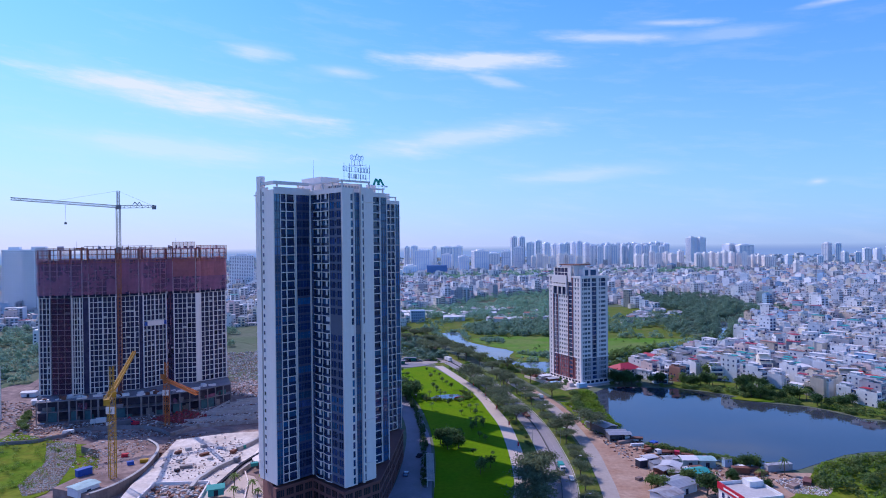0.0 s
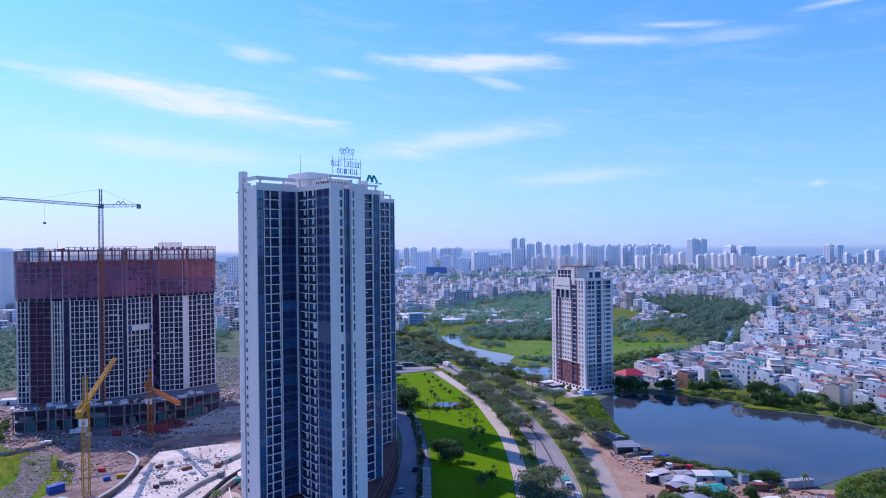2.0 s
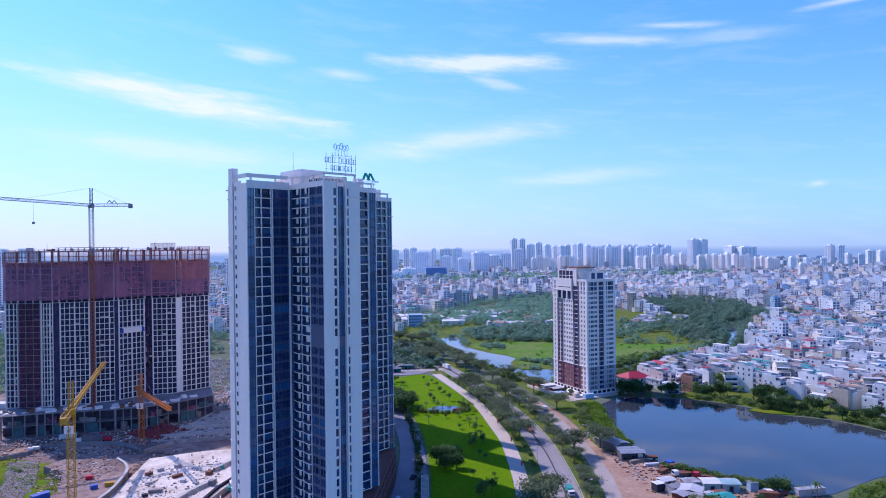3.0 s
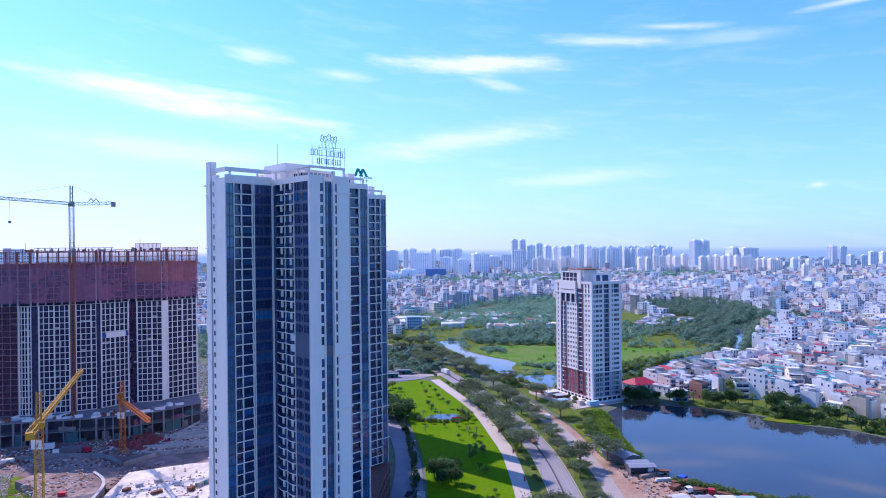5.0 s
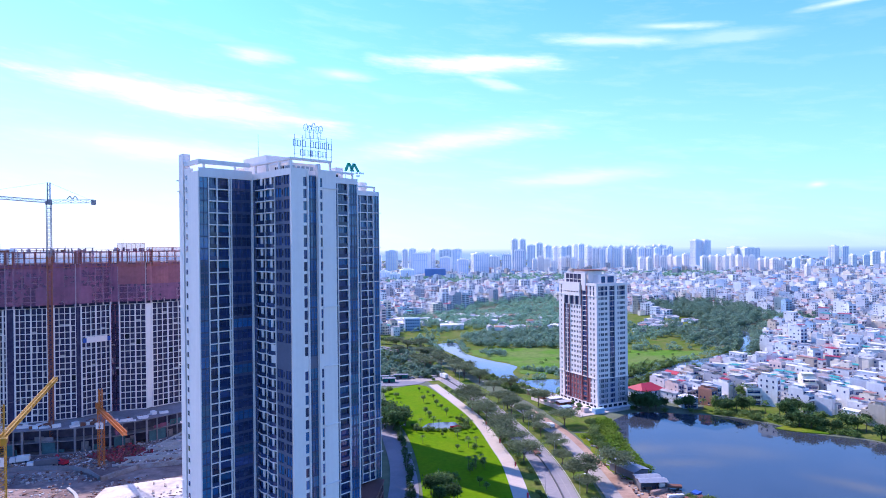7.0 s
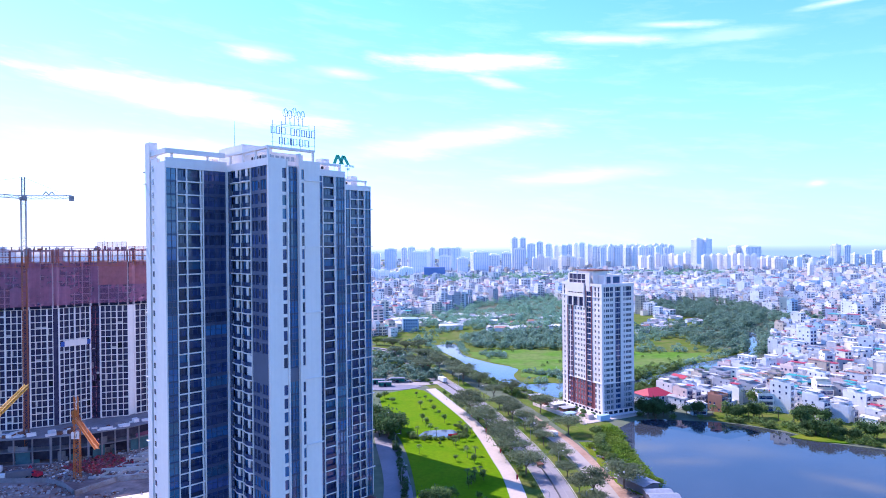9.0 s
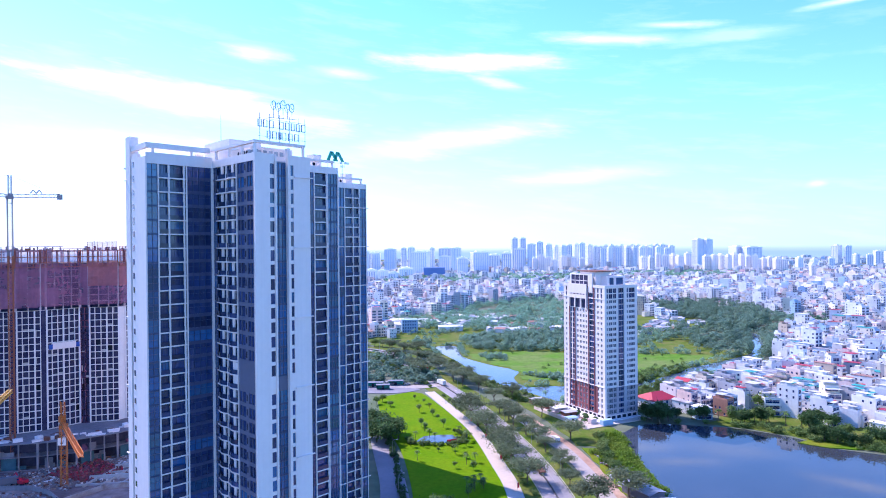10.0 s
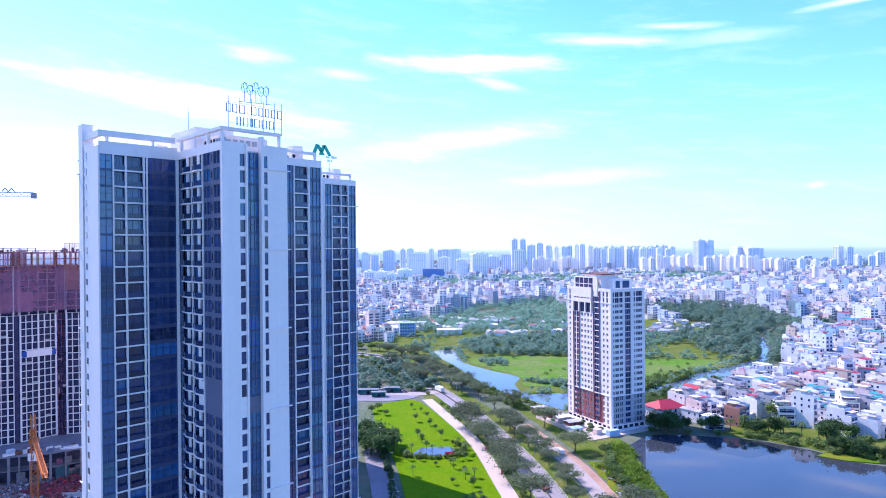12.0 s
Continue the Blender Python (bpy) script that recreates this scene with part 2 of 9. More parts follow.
M = {
    "white": material("white_paint", (0.86, 0.77, 0.73), 0.65, (0.06, 0.10), (0.8, 0.03), (0.66, 0.62, 0.58), streaks=0.07),
    "white_trim": material("white_trim", (0.86, 0.79, 0.76), 0.6, (0.2, 0.06), (2.0, 0.03)),
    "grey_band": material("grey_spandrel", (0.13, 0.145, 0.21), 0.5, (0.2, 0.1), (1.0, 0.05)),
    "blue_band": material("blue_spandrel", (0.03, 0.07, 0.15), 0.3, (0.2, 0.1), (1.0, 0.05)),
    "glass_dark": pane_material("dark_window_glass", (0.012, 0.032, 0.105), 0.05, 0.8, other=(0.024, 0.05, 0.15)),
    "glass_door": pane_material("dark_balcony_glass", (0.026, 0.05, 0.125), 0.12, 0.5),
    "glass_pale": pane_material("grey_window_glass", (0.13, 0.15, 0.20), 0.12, 0.6),
    # far panes are paled, with haze put into their colour
    "glass_far_hazed": pane_material("far_window_glass_hazed", (0.26, 0.30, 0.38), 0.2, 0.5),
    "glass_blue": pane_material("blue_curtain_glass", (0.018, 0.10, 0.27), 0.06, 0.8, (0.03, 0.115, 0.22)),
    "glass_teal": pane_material("teal_curtain_glass", (0.035, 0.14, 0.27), 0.08, 0.8, (0.055, 0.16, 0.25)),
    # lighter tint of the dark panes, for storeys that reflect more
    "glass_dark_tint": pane_material("tinted_dark_window_glass", (0.025, 0.05, 0.15), 0.08, 0.7, (0.04, 0.07, 0.19)),
    "dark_band": material("dark_blue_spandrel", (0.055, 0.075, 0.15), 0.3, (0.2, 0.1), (1.0, 0.05)),
    # near-black holds the shade of unlit rooms; elsewhere it is plain dark paint
    "interior": material("dark_paint_room_shade", (0.022, 0.026, 0.045), 0.9, (0.3, 0.3), (0.9, 0.2), rand=0.5),
    # dark blue puts the shade of open concrete rooms into the colour
    "room_shade": material("painted_room_shade", (0.034, 0.034, 0.085), 0.9, (0.3, 0.4), (0.9, 0.3), (0.07, 0.065, 0.12)),
    "brick": material("brown_brick", (0.20, 0.085, 0.075), 0.85, (0.15, 0.2), (2.5, 0.12), (0.13, 0.06, 0.055), bump=0.03, bump_scale=6.0),
    "podium_glass": pane_material("podium_glass", (0.03, 0.03, 0.04), 0.1),
    "roof_slab": material("roof_concrete", (0.54, 0.54, 0.55), 0.9, (0.1, 0.2), (1.2, 0.1)),
    "metal": material("grey_metal", (0.35, 0.36, 0.38), 0.45, (0.3, 0.1), (3.0, 0.08), metal=0.6),
    "sign_blue": material("sign_dark_blue", (0.19, 0.29, 0.37), 0.4, (0.5, 0.1), (3.0, 0.05)),
    "sign_cyan": material("sign_light_blue", (0.03, 0.30, 0.52), 0.4, (0.5, 0.1), (3.0, 0.05)),
    "sign_green": material("sign_green", (0.02, 0.42, 0.27), 0.4, (0.5, 0.1), (3.0, 0.05)),
    "concrete": material("raw_concrete", (0.50, 0.49, 0.48), 0.9, (0.12, 0.2), (1.0, 0.1), (0.33, 0.32, 0.31), bump=0.02, streaks=0.12),
    "concrete_white": material("pale_concrete_frame", (0.84, 0.80, 0.77), 0.85, (0.1, 0.1), (1.0, 0.06), (0.55, 0.53, 0.52), streaks=0.08),
    "podium_room_shade": material("painted_podium_shade", (0.085, 0.08, 0.12), 0.9, (0.1, 0.5), (0.5, 0.3), (0.04, 0.035, 0.07)),
    "podium_concrete": material("grey_podium_concrete", (0.28, 0.26, 0.28), 0.9, (0.12, 0.3), (1.0, 0.14), (0.15, 0.135, 0.14), streaks=0.15),
    "site_slab": material("fresh_concrete_slab", (0.70, 0.65, 0.59), 0.9, (0.09, 0.35), (0.45, 0.2), (0.44, 0.37, 0.31), bump=0.04),
    "retaining": material("stained_retaining_wall", (0.27, 0.21, 0.19), 0.9, (0.12, 0.4), (0.8, 0.16), (0.17, 0.13, 0.12), streaks=0.2),
    "net": material("brown_safety_net", (0.42, 0.16, 0.25), 0.9, (0.06, 0.5), (0.5, 0.2), (0.27, 0.11, 0.19), rand=0.14, streaks=0.15),
    "net_orange": material("orange_safety_net", (0.54, 0.18, 0.19), 0.9, (0.06, 0.5), (0.5, 0.2), (0.38, 0.13, 0.17), rand=0.14, streaks=0.15),
    "crane_yellow": material("crane_yellow", (0.50, 0.28, 0.02), 0.5, (0.5, 0.15), (3.0, 0.08)),
    "crane_orange": material("crane_orange", (0.58, 0.17, 0.03), 0.5, (0.5, 0.15), (3.0, 0.08)),
    "crane_grey": material("crane_grey", (0.22, 0.23, 0.26), 0.5, (0.5, 0.15), (3.0, 0.08)),
    "mast_orange": material("weathered_orange_steel", (0.36, 0.11, 0.05), 0.6, (0.5, 0.3), (2.0, 0.1)),
    "land": material("suburban_ground", (0.11, 0.15, 0.085), 0.95, (0.012, 0.4), (0.15, 0.2), (0.17, 0.18, 0.14), spec=0.08),
    "lawn": material("mown_lawn", (0.10, 0.22, 0.002), 0.95, (0.06, 0.35), (0.5, 0.2), (0.155, 0.24, 0.005), bump=0.05, spec=0.04),
    "rough_grass": material("rough_grass", (0.085, 0.175, 0.008), 0.95, (0.06, 0.5), (0.3, 0.32), (0.18, 0.20, 0.02), bump=0.3, bump_scale=1.2, spec=0.08),
    "marsh": material("marsh_grass", (0.095, 0.22, 0.02), 0.95, (0.03, 0.45), (0.2, 0.25), (0.16, 0.21, 0.06), bump=0.4, bump_scale=0.8, spec=0.08),
    "verge": material("verge_grass", (0.085, 0.15, 0.015), 0.95, (0.08, 0.45), (0.6, 0.25), (0.17, 0.17, 0.05), bump=0.2, spec=0.08),
    "asphalt": material("worn_asphalt", (0.27, 0.255, 0.27), 0.85, (0.05, 0.35), (0.6, 0.12), (0.33, 0.30, 0.30)),
    "dusty_asphalt": material("dusty_asphalt", (0.35, 0.31, 0.28), 0.9, (0.06, 0.3), (0.7, 0.1), (0.44, 0.38, 0.33)),
    "paving": material("pale_paving", (0.50, 0.42, 0.36), 0.85, (0.08, 0.25), (1.0, 0.09), (0.56, 0.48, 0.41)),
    "drive": material("grey_paving", (0.24, 0.23, 0.26), 0.85, (0.08, 0.2), (1.0, 0.07)),
    "paint": material("road_paint", (0.42, 0.41, 0.38), 0.8, (0.4, 0.3), (2.0, 0.1)),
    "dirt": material("bare_earth", (0.36, 0.225, 0.16), 0.95, (0.08, 0.45), (0.5, 0.22), (0.46, 0.33, 0.25), bump=0.15, bump_scale=0.8, spec=0.08),
    "dark_dirt": material("site_earth", (0.20, 0.145, 0.135), 0.95, (0.05, 0.5), (0.22, 0.4), (0.36, 0.27, 0.235), bump=0.2, bump_scale=0.7, spec=0.08),
    "rubble": material("grey_rubble", (0.42, 0.40, 0.40), 0.95, (0.2, 0.3), (1.0, 0.15), island=0.4),
    "bark": material("grey_bark", (0.16, 0.12, 0.09), 0.95, (0.4, 0.3), (3.0, 0.15)),
    "leaf_rain": leaf_material("raintree_leaves", (0.15, 0.20, 0.105), (0.20, 0.24, 0.135), 0.3),
    "leaf_dark": leaf_material("dark_leaves", (0.065, 0.13, 0.045), (0.10, 0.175, 0.06)),
    "leaf_mid": leaf_material("green_leaves", (0.13, 0.22, 0.06), (0.20, 0.26, 0.09)),
    "leaf_bright": leaf_material("bright_leaves", (0.15, 0.27, 0.025), (0.21, 0.29, 0.05)),
    # the next two leaf colours are brightened to stand for haze over the woods
    "leaf_mangrove_hazed": leaf_material("mangrove_leaves_hazed", (0.19, 0.33, 0.23), (0.27, 0.40, 0.29), 0.40),
    "leaf_far_hazed": leaf_material("far_woods_leaves_hazed", (0.20, 0.37, 0.26), (0.28, 0.44, 0.32), 0.3),
    "red_roof": material("red_metal_roof", (0.42, 0.03, 0.05), 0.5, (0.2, 0.1), (1.0, 0.06)),
    "rt_brown": material("red_brown_tile", (0.30, 0.095, 0.10), 0.6, (0.2, 0.12), (1.0, 0.06)),
    "rt_grey": material("grey_tile", (0.40, 0.40, 0.44), 0.6, (0.2, 0.1), (1.0, 0.06)),
    "dull_sheet": material("dull_grey_sheet", (0.27, 0.30, 0.35), 0.55, (0.2, 0.3), (1.0, 0.12), (0.36, 0.38, 0.42), metal=0.2),
    "tin": material("tin_roof", (0.36, 0.37, 0.40), 0.6, (0.2, 0.4), (1.2, 0.16), (0.20, 0.15, 0.13), metal=0.2, rand=0.35, island=0.2),
    "pale_teal": material("pale_teal_sheet", (0.32, 0.50, 0.52), 0.6, (0.3, 0.25), (1.0, 0.1)),
    "dull_teal": material("dull_teal_sheet", (0.07, 0.17, 0.20), 0.8, (0.3, 0.25), (1.0, 0.1)),
    "teal": material("teal_tarpaulin", (0.03, 0.33, 0.30), 0.7, (0.3, 0.15), (1.0, 0.08)),
    "blue_tarp": material("blue_tarpaulin", (0.03, 0.10, 0.42), 0.6, (0.3, 0.15), (1.0, 0.08)),
    "rust": material("rusty_steel", (0.22, 0.09, 0.06), 0.8, (0.4, 0.3), (2.0, 0.14)),
    "red": material("red_paint", (0.55, 0.02, 0.05), 0.5, (0.3, 0.1), (1.0, 0.05)),
    "white_car": material("white_car_paint", (0.75, 0.76, 0.78), 0.25, (0.5, 0.05), (2.0, 0.03)),
    "tyre": material("tyre_rubber", (0.02, 0.02, 0.02), 0.9, (0.5, 0.1), (2.0, 0.1)),
}
HOUSE_COLOURS = {
    "sheet_white": (0.66, 0.66, 0.67), "sheet_grey": (0.46, 0.47, 0.50), "house_dark": (0.17, 0.17, 0.20),
    "house_white": (0.75, 0.75, 0.74), "house_pale": (0.66, 0.69, 0.73), "house_cream": (0.78, 0.70, 0.57), "house_pink": (0.74, 0.58, 0.53),
    "rust_sheet": (0.36, 0.20, 0.16), "house_grey": (0.38, 0.39, 0.42), "house_terracotta": (0.46, 0.22, 0.15), "house_blue": (0.34, 0.50, 0.66), "house_sand": (0.55, 0.47, 0.38)}
for key, color in HOUSE_COLOURS.items():
    M[key] = material(key, color, 0.8, (0.08, 0.14), (0.6, 0.08), island=0.12, rand=0.1, streaks=0.10)
# skyline colours are lightened to stand for haze; far_shade holds loggia shade
M["far_tower"] = material("far_cladding_hazed", (0.90, 0.90, 0.90), 0.7, (0.01, 0.15), (0.05, 0.05), (0.80, 0.82, 0.86), rand=0.08)
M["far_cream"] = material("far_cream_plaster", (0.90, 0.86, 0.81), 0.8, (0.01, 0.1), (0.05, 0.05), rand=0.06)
M["far_glass"] = material("far_glass_hazed", (0.56, 0.63, 0.76), 0.4, (0.02, 0.1), (0.1, 0.05), rand=0.25)
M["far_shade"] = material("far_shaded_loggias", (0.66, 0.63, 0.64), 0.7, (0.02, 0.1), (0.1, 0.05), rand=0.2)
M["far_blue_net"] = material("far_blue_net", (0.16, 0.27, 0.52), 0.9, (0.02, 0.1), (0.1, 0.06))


def distance_material():
    """Far land whose haze is painted as a blue glow, clear towards the top."""
    m = bpy.data.materials.new("hazy_distance_glow")
    m.use_nodes = True
    t = m.node_tree
    t.nodes.remove(t.nodes["Principled BSDF"])
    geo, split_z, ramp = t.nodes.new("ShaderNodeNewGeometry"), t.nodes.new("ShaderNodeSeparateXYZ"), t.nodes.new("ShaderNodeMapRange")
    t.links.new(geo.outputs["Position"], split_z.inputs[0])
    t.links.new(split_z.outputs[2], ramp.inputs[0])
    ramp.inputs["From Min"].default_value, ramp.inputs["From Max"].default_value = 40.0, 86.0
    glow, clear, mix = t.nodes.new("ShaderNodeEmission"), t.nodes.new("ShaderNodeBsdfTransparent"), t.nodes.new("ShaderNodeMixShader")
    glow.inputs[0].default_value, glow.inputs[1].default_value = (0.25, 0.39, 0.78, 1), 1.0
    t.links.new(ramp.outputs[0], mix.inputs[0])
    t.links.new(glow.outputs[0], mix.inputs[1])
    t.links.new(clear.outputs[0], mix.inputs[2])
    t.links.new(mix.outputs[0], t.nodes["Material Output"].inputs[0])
    return m


M["distance"] = distance_material()


def water_material(name, color, wave):
    m = material(name, color, 0.04, (0.015, 0.3), (0.05, 0.1), spec=0.6)
    t = m.node_tree
    p = t.nodes["Principled BSDF"]
    p.inputs["IOR"].default_value = 1.4
    n = t.nodes.new("ShaderNodeTexNoise")
    n.inputs["Scale"].default_value, n.inputs["Detail"].default_value = 0.5, 3.0
    geo = t.nodes.new("ShaderNodeNewGeometry")
    t.links.new(geo.outputs["Position"], n.inputs["Vector"])
    b = t.nodes.new("ShaderNodeBump")
    b.inputs["Strength"].default_value, b.inputs["Distance"].default_value = 0.6, wave
    t.links.new(n.outputs[0], b.inputs["Height"])
    t.links.new(b.outputs[0], p.inputs["Normal"])
    return m


M["water"] = water_material("pond_water", (0.045, 0.055, 0.072), 0.006)
M["river"] = water_material("river_water", (0.10, 0.14, 0.19), 0.004)


def see_through(m, amount):
    """Lets part of the light pass, as through woven net."""
    t = m.node_tree
    p, out = t.nodes["Principled BSDF"], t.nodes["Material Output"]
    clear = t.nodes.new("ShaderNodeBsdfTransparent")
    mix = t.nodes.new("ShaderNodeMixShader")
    mix.inputs[0].default_value = amount
    t.links.new(p.outputs[0], mix.inputs[1])
    t.links.new(clear.outputs[0], mix.inputs[2])
    t.links.new(mix.outputs[0], out.inputs[0])


M["net_thin"] = material("thin_pink_net", (0.46, 0.17, 0.22), 0.9, (0.2, 0.2), (1.0, 0.1))
see_through(M["net_thin"], 0.55)
see_through(M["net"], 0.42)
see_through(M["net_orange"], 0.4)
M["formwork"] = material("brown_formwork", (0.60, 0.50, 0.54), 0.9, (0.2, 0.2), (1.0, 0.1))
M["net_frame"] = material("rusty_formwork", (0.26, 0.13, 0.14), 0.9, (0.2, 0.3), (1.0, 0.15))
M["barrier"] = material("dark_barrier", (0.10, 0.10, 0.10), 0.7, (0.3, 0.2), (2.0, 0.1))
M["net_dark"] = material("dark_purple_net", (0.17, 0.055, 0.10), 0.9, (0.1, 0.4), (0.6, 0.2), island=0.2)
see_through(M["net_dark"], 0.62)

# ---- mesh tools ----
class Geo:
    """Gathers faces of one part."""

    def __init__(self):
        self.v, self.f, self.m = [], [], []

    def face(self, points, m=0):
        k = len(self.v)
        self.v.extend(points)
        self.f.append(tuple(range(k, k + len(points))))
        self.m.append(m)

    def box(self, x0, y0, z0, x1, y1, z1, m=0):
        k = len(self.v)
        self.v += [(x0, y0, z0), (x1, y0, z0), (x1, y1, z0), (x0, y1, z0), (x0, y0, z1), (x1, y0, z1), (x1, y1, z1), (x0, y1, z1)]
        self.f += [(k, k + 3, k + 2, k + 1), (k + 4, k + 5, k + 6, k + 7), (k, k + 1, k + 5, k + 4), (k + 1, k + 2, k + 6, k + 5), (k + 2, k + 3, k + 7, k + 6), (k + 3, k, k + 4, k + 7)]
        self.m += [m] * 6
        return self

    def obox(self, cx, cy, z0, w, d, h, yaw=0.0, m=0, top=None):
        c, s = math.cos(yaw), math.sin(yaw)
        k = len(self.v)
        for z in (z0, z0 + h):
            for x, y in ((-w / 2, -d / 2), (w / 2, -d / 2), (w / 2, d / 2), (-w / 2, d / 2)):
                self.v.append((cx + c * x - s * y, cy + s * x + c * y, z))
        self.f += [(k, k + 3, k + 2, k + 1), (k + 4, k + 5, k + 6, k + 7), (k, k + 1, k + 5, k + 4), (k + 1, k + 2, k + 6, k + 5), (k + 2, k + 3, k + 7, k + 6), (k + 3, k, k + 4, k + 7)]
        self.m += [m, m if top is None else top] + [m] * 4
        return self

    def prism(self, poly, z0, z1, m=0, top=None):
        n, k = len(poly), len(self.v)
        self.v += [(x, y, z0) for x, y in poly] + [(x, y, z1) for x, y in poly]
        self.f += [tuple(range(k + n - 1, k - 1, -1)), tuple(range(k + n, k + 2 * n))]
        self.m += [m, m if top is None else top]
        for i in range(n):
            j = (i + 1) % n
            self.f.append((k + i, k + j, k + n + j, k + n + i))
            self.m.append(m)
        return self

    def tube(self, p, q, r0, r1=None, n=6, m=0):
        r1 = r0 if r1 is None else r1
        p, q = Vector(p), Vector(q)
        d = (q - p).normalized()
        a = d.orthogonal().normalized()
        b = d.cross(a)
        k = len(self.v)
        for c, r in ((p, r0), (q, r1)):
            for i in range(n):
                w = 2 * math.pi * i / n
                self.v.append(tuple(c + r * (math.cos(w) * a + math.sin(w) * b)))
        for i in range(n):
            j = (i + 1) % n
            self.f.append((k + i, k + j, k + n + j, k + n + i))
            self.m.append(m)
        self.f += [tuple(range(k + n - 1, k - 1, -1)), tuple(range(k + n, k + 2 * n))]
        self.m += [m, m]
        return self

    def grid(self, bars_x, bars_z, y0, y1, low=None, m=0, reach=()):
        """One connected frame of upright bars (x0, x1) and level bars (z0, z1); level bars below low take the first material."""
        xs = sorted({q for b in bars_x for q in b})
        zs = sorted({q for b in bars_z for q in b} | set(reach))

        def solid(i, k):
            if not (0 <= i < len(xs) - 1 and 0 <= k < len(zs) - 1):
                return False
            x, z = (xs[i] + xs[i + 1]) / 2, (zs[k] + zs[k + 1]) / 2
            return any(a < x < b for a, b in bars_x) or any(a < z < b for a, b in bars_z)

        at = {}

        def vert(i, k, back):
            if (i, k, back) not in at:
                at[i, k, back] = len(self.v)
                self.v.append((xs[i], y1 if back else y0, zs[k]))
            return at[i, k, back]

        for i in range(len(xs) - 1):
            for k in range(len(zs) - 1):
                if not solid(i, k):
                    continue
                mat = 0 if low is not None and zs[k] < low else m
                a, b, c, d = [(vert(p, q, 0), vert(p, q, 1)) for p, q in ((i, k), (i + 1, k), (i + 1, k + 1), (i, k + 1))]
                faces = [(a[0], b[0], c[0], d[0]), (a[1], d[1], c[1], b[1])]
                faces += [] if solid(i, k - 1) else [(a[0], a[1], b[1], b[0])]
                faces += [] if solid(i + 1, k) else [(b[0], b[1], c[1], c[0])]
                faces += [] if solid(i, k + 1) else [(c[0], c[1], d[1], d[0])]
                faces += [] if solid(i - 1, k) else [(d[0], d[1], a[1], a[0])]
                self.f += faces
                self.m += [mat] * len(faces)
        return self

    def plate(self, x0, x1, z0, z1, holes, y0, y1, mat_at=None):
        """One connected wall slab with rectangular openings (x0, x1, z0, z1)."""
        xs = sorted({x0, x1} | {q for h in holes for q in h[:2]})
        zs = sorted({z0, z1} | {q for h in holes for q in h[2:]})

        def solid(i, k):
            if not (0 <= i < len(xs) - 1 and 0 <= k < len(zs) - 1):
                return False
            x, z = (xs[i] + xs[i + 1]) / 2, (zs[k] + zs[k + 1]) / 2
            return not any(a < x < b and c < z < d for a, b, c, d in holes)

        at = {}

        def vert(i, k, y):
            if (i, k, y) not in at:
                at[i, k, y] = len(self.v)
                self.v.append((xs[i], y, zs[k]))
            return at[i, k, y]

        for i in range(len(xs) - 1):
            for k in range(len(zs) - 1):
                if solid(i, k):
                    c = [(vert(p, q, y0), vert(p, q, y1)) for p, q in ((i, k), (i + 1, k), (i + 1, k + 1), (i, k + 1))]
                    faces = [tuple(q[0] for q in c), tuple(q[1] for q in reversed(c))]
                    for n, (di, dk) in enumerate(((0, -1), (1, 0), (0, 1), (-1, 0))):
                        if not solid(i + di, k + dk):
                            a, b = c[n], c[(n + 1) % 4]
                            faces.append((a[0], a[1], b[1], b[0]))
                    self.f += faces
                    self.m += [mat_at((xs[i] + xs[i + 1]) / 2) if mat_at else 0] * len(faces)
        return self

    def mesh(self, name, *mats):
        me = bpy.data.meshes.new(name)
        me.from_pydata(self.v, [], self.f)
        for q in mats:
            me.materials.append(q)
        if len(mats) > 1:
            me.polygons.foreach_set("material_index", self.m)
        me.update()
        return me


def part(name, data, parent=None, label="", m=None):
    """Links one mesh under a thing or under a part, in the parent's own frame."""
    ob = new(name, data)
    if parent is not None:
        ob.parent = parent
    if m is not None:
        ob.matrix_basis = m
    return tagged(ob, label)


def thing(name, label, category, m=None, group="", kind=""):
    ob = new(name)
    if m is not None:
        ob.matrix_world = m
    return tagged(ob, label, category, group, kind)


def single(name, geo, mats, label, category, group="", kind="", m=None):
    ob = new(name, geo.mesh(name, *mats))
    if m is not None:
        ob.matrix_world = m
    return tagged(ob, label, category, group, kind)


def smooth_line(points, step=6.0):
    """Points along a smooth curve through the given ones."""
    pts = [Vector((*p, 0)) for p in points]
    pts = [2 * pts[0] - pts[1]] + pts + [2 * pts[-1] - pts[-2]]
    out = []
    for i in range(1, len(pts) - 2):
        a, b, c, d = pts[i - 1:i + 3]
        n = max(1, int((c - b).length / step))
        for k in range(n):
            t = k / n
            q = 0.5 * (2 * b + (c - a) * t + (2 * a - 5 * b + 4 * c - d) * t * t + (3 * b - a - 3 * c + d) * t ** 3)
            out.append((q.x, q.y))
    out.append((pts[-2].x, pts[-2].y))
    return out


def offset_line(points, off):
    """The line moved sideways, to its right."""
    out = []
    for i, p in enumerate(points):
        a, b = Vector(points[max(0, i - 1)]), Vector(points[min(len(points) - 1, i + 1)])
        d = (b - a).normalized()
        out.append((p[0] + d.y * off, p[1] - d.x * off))
    return out


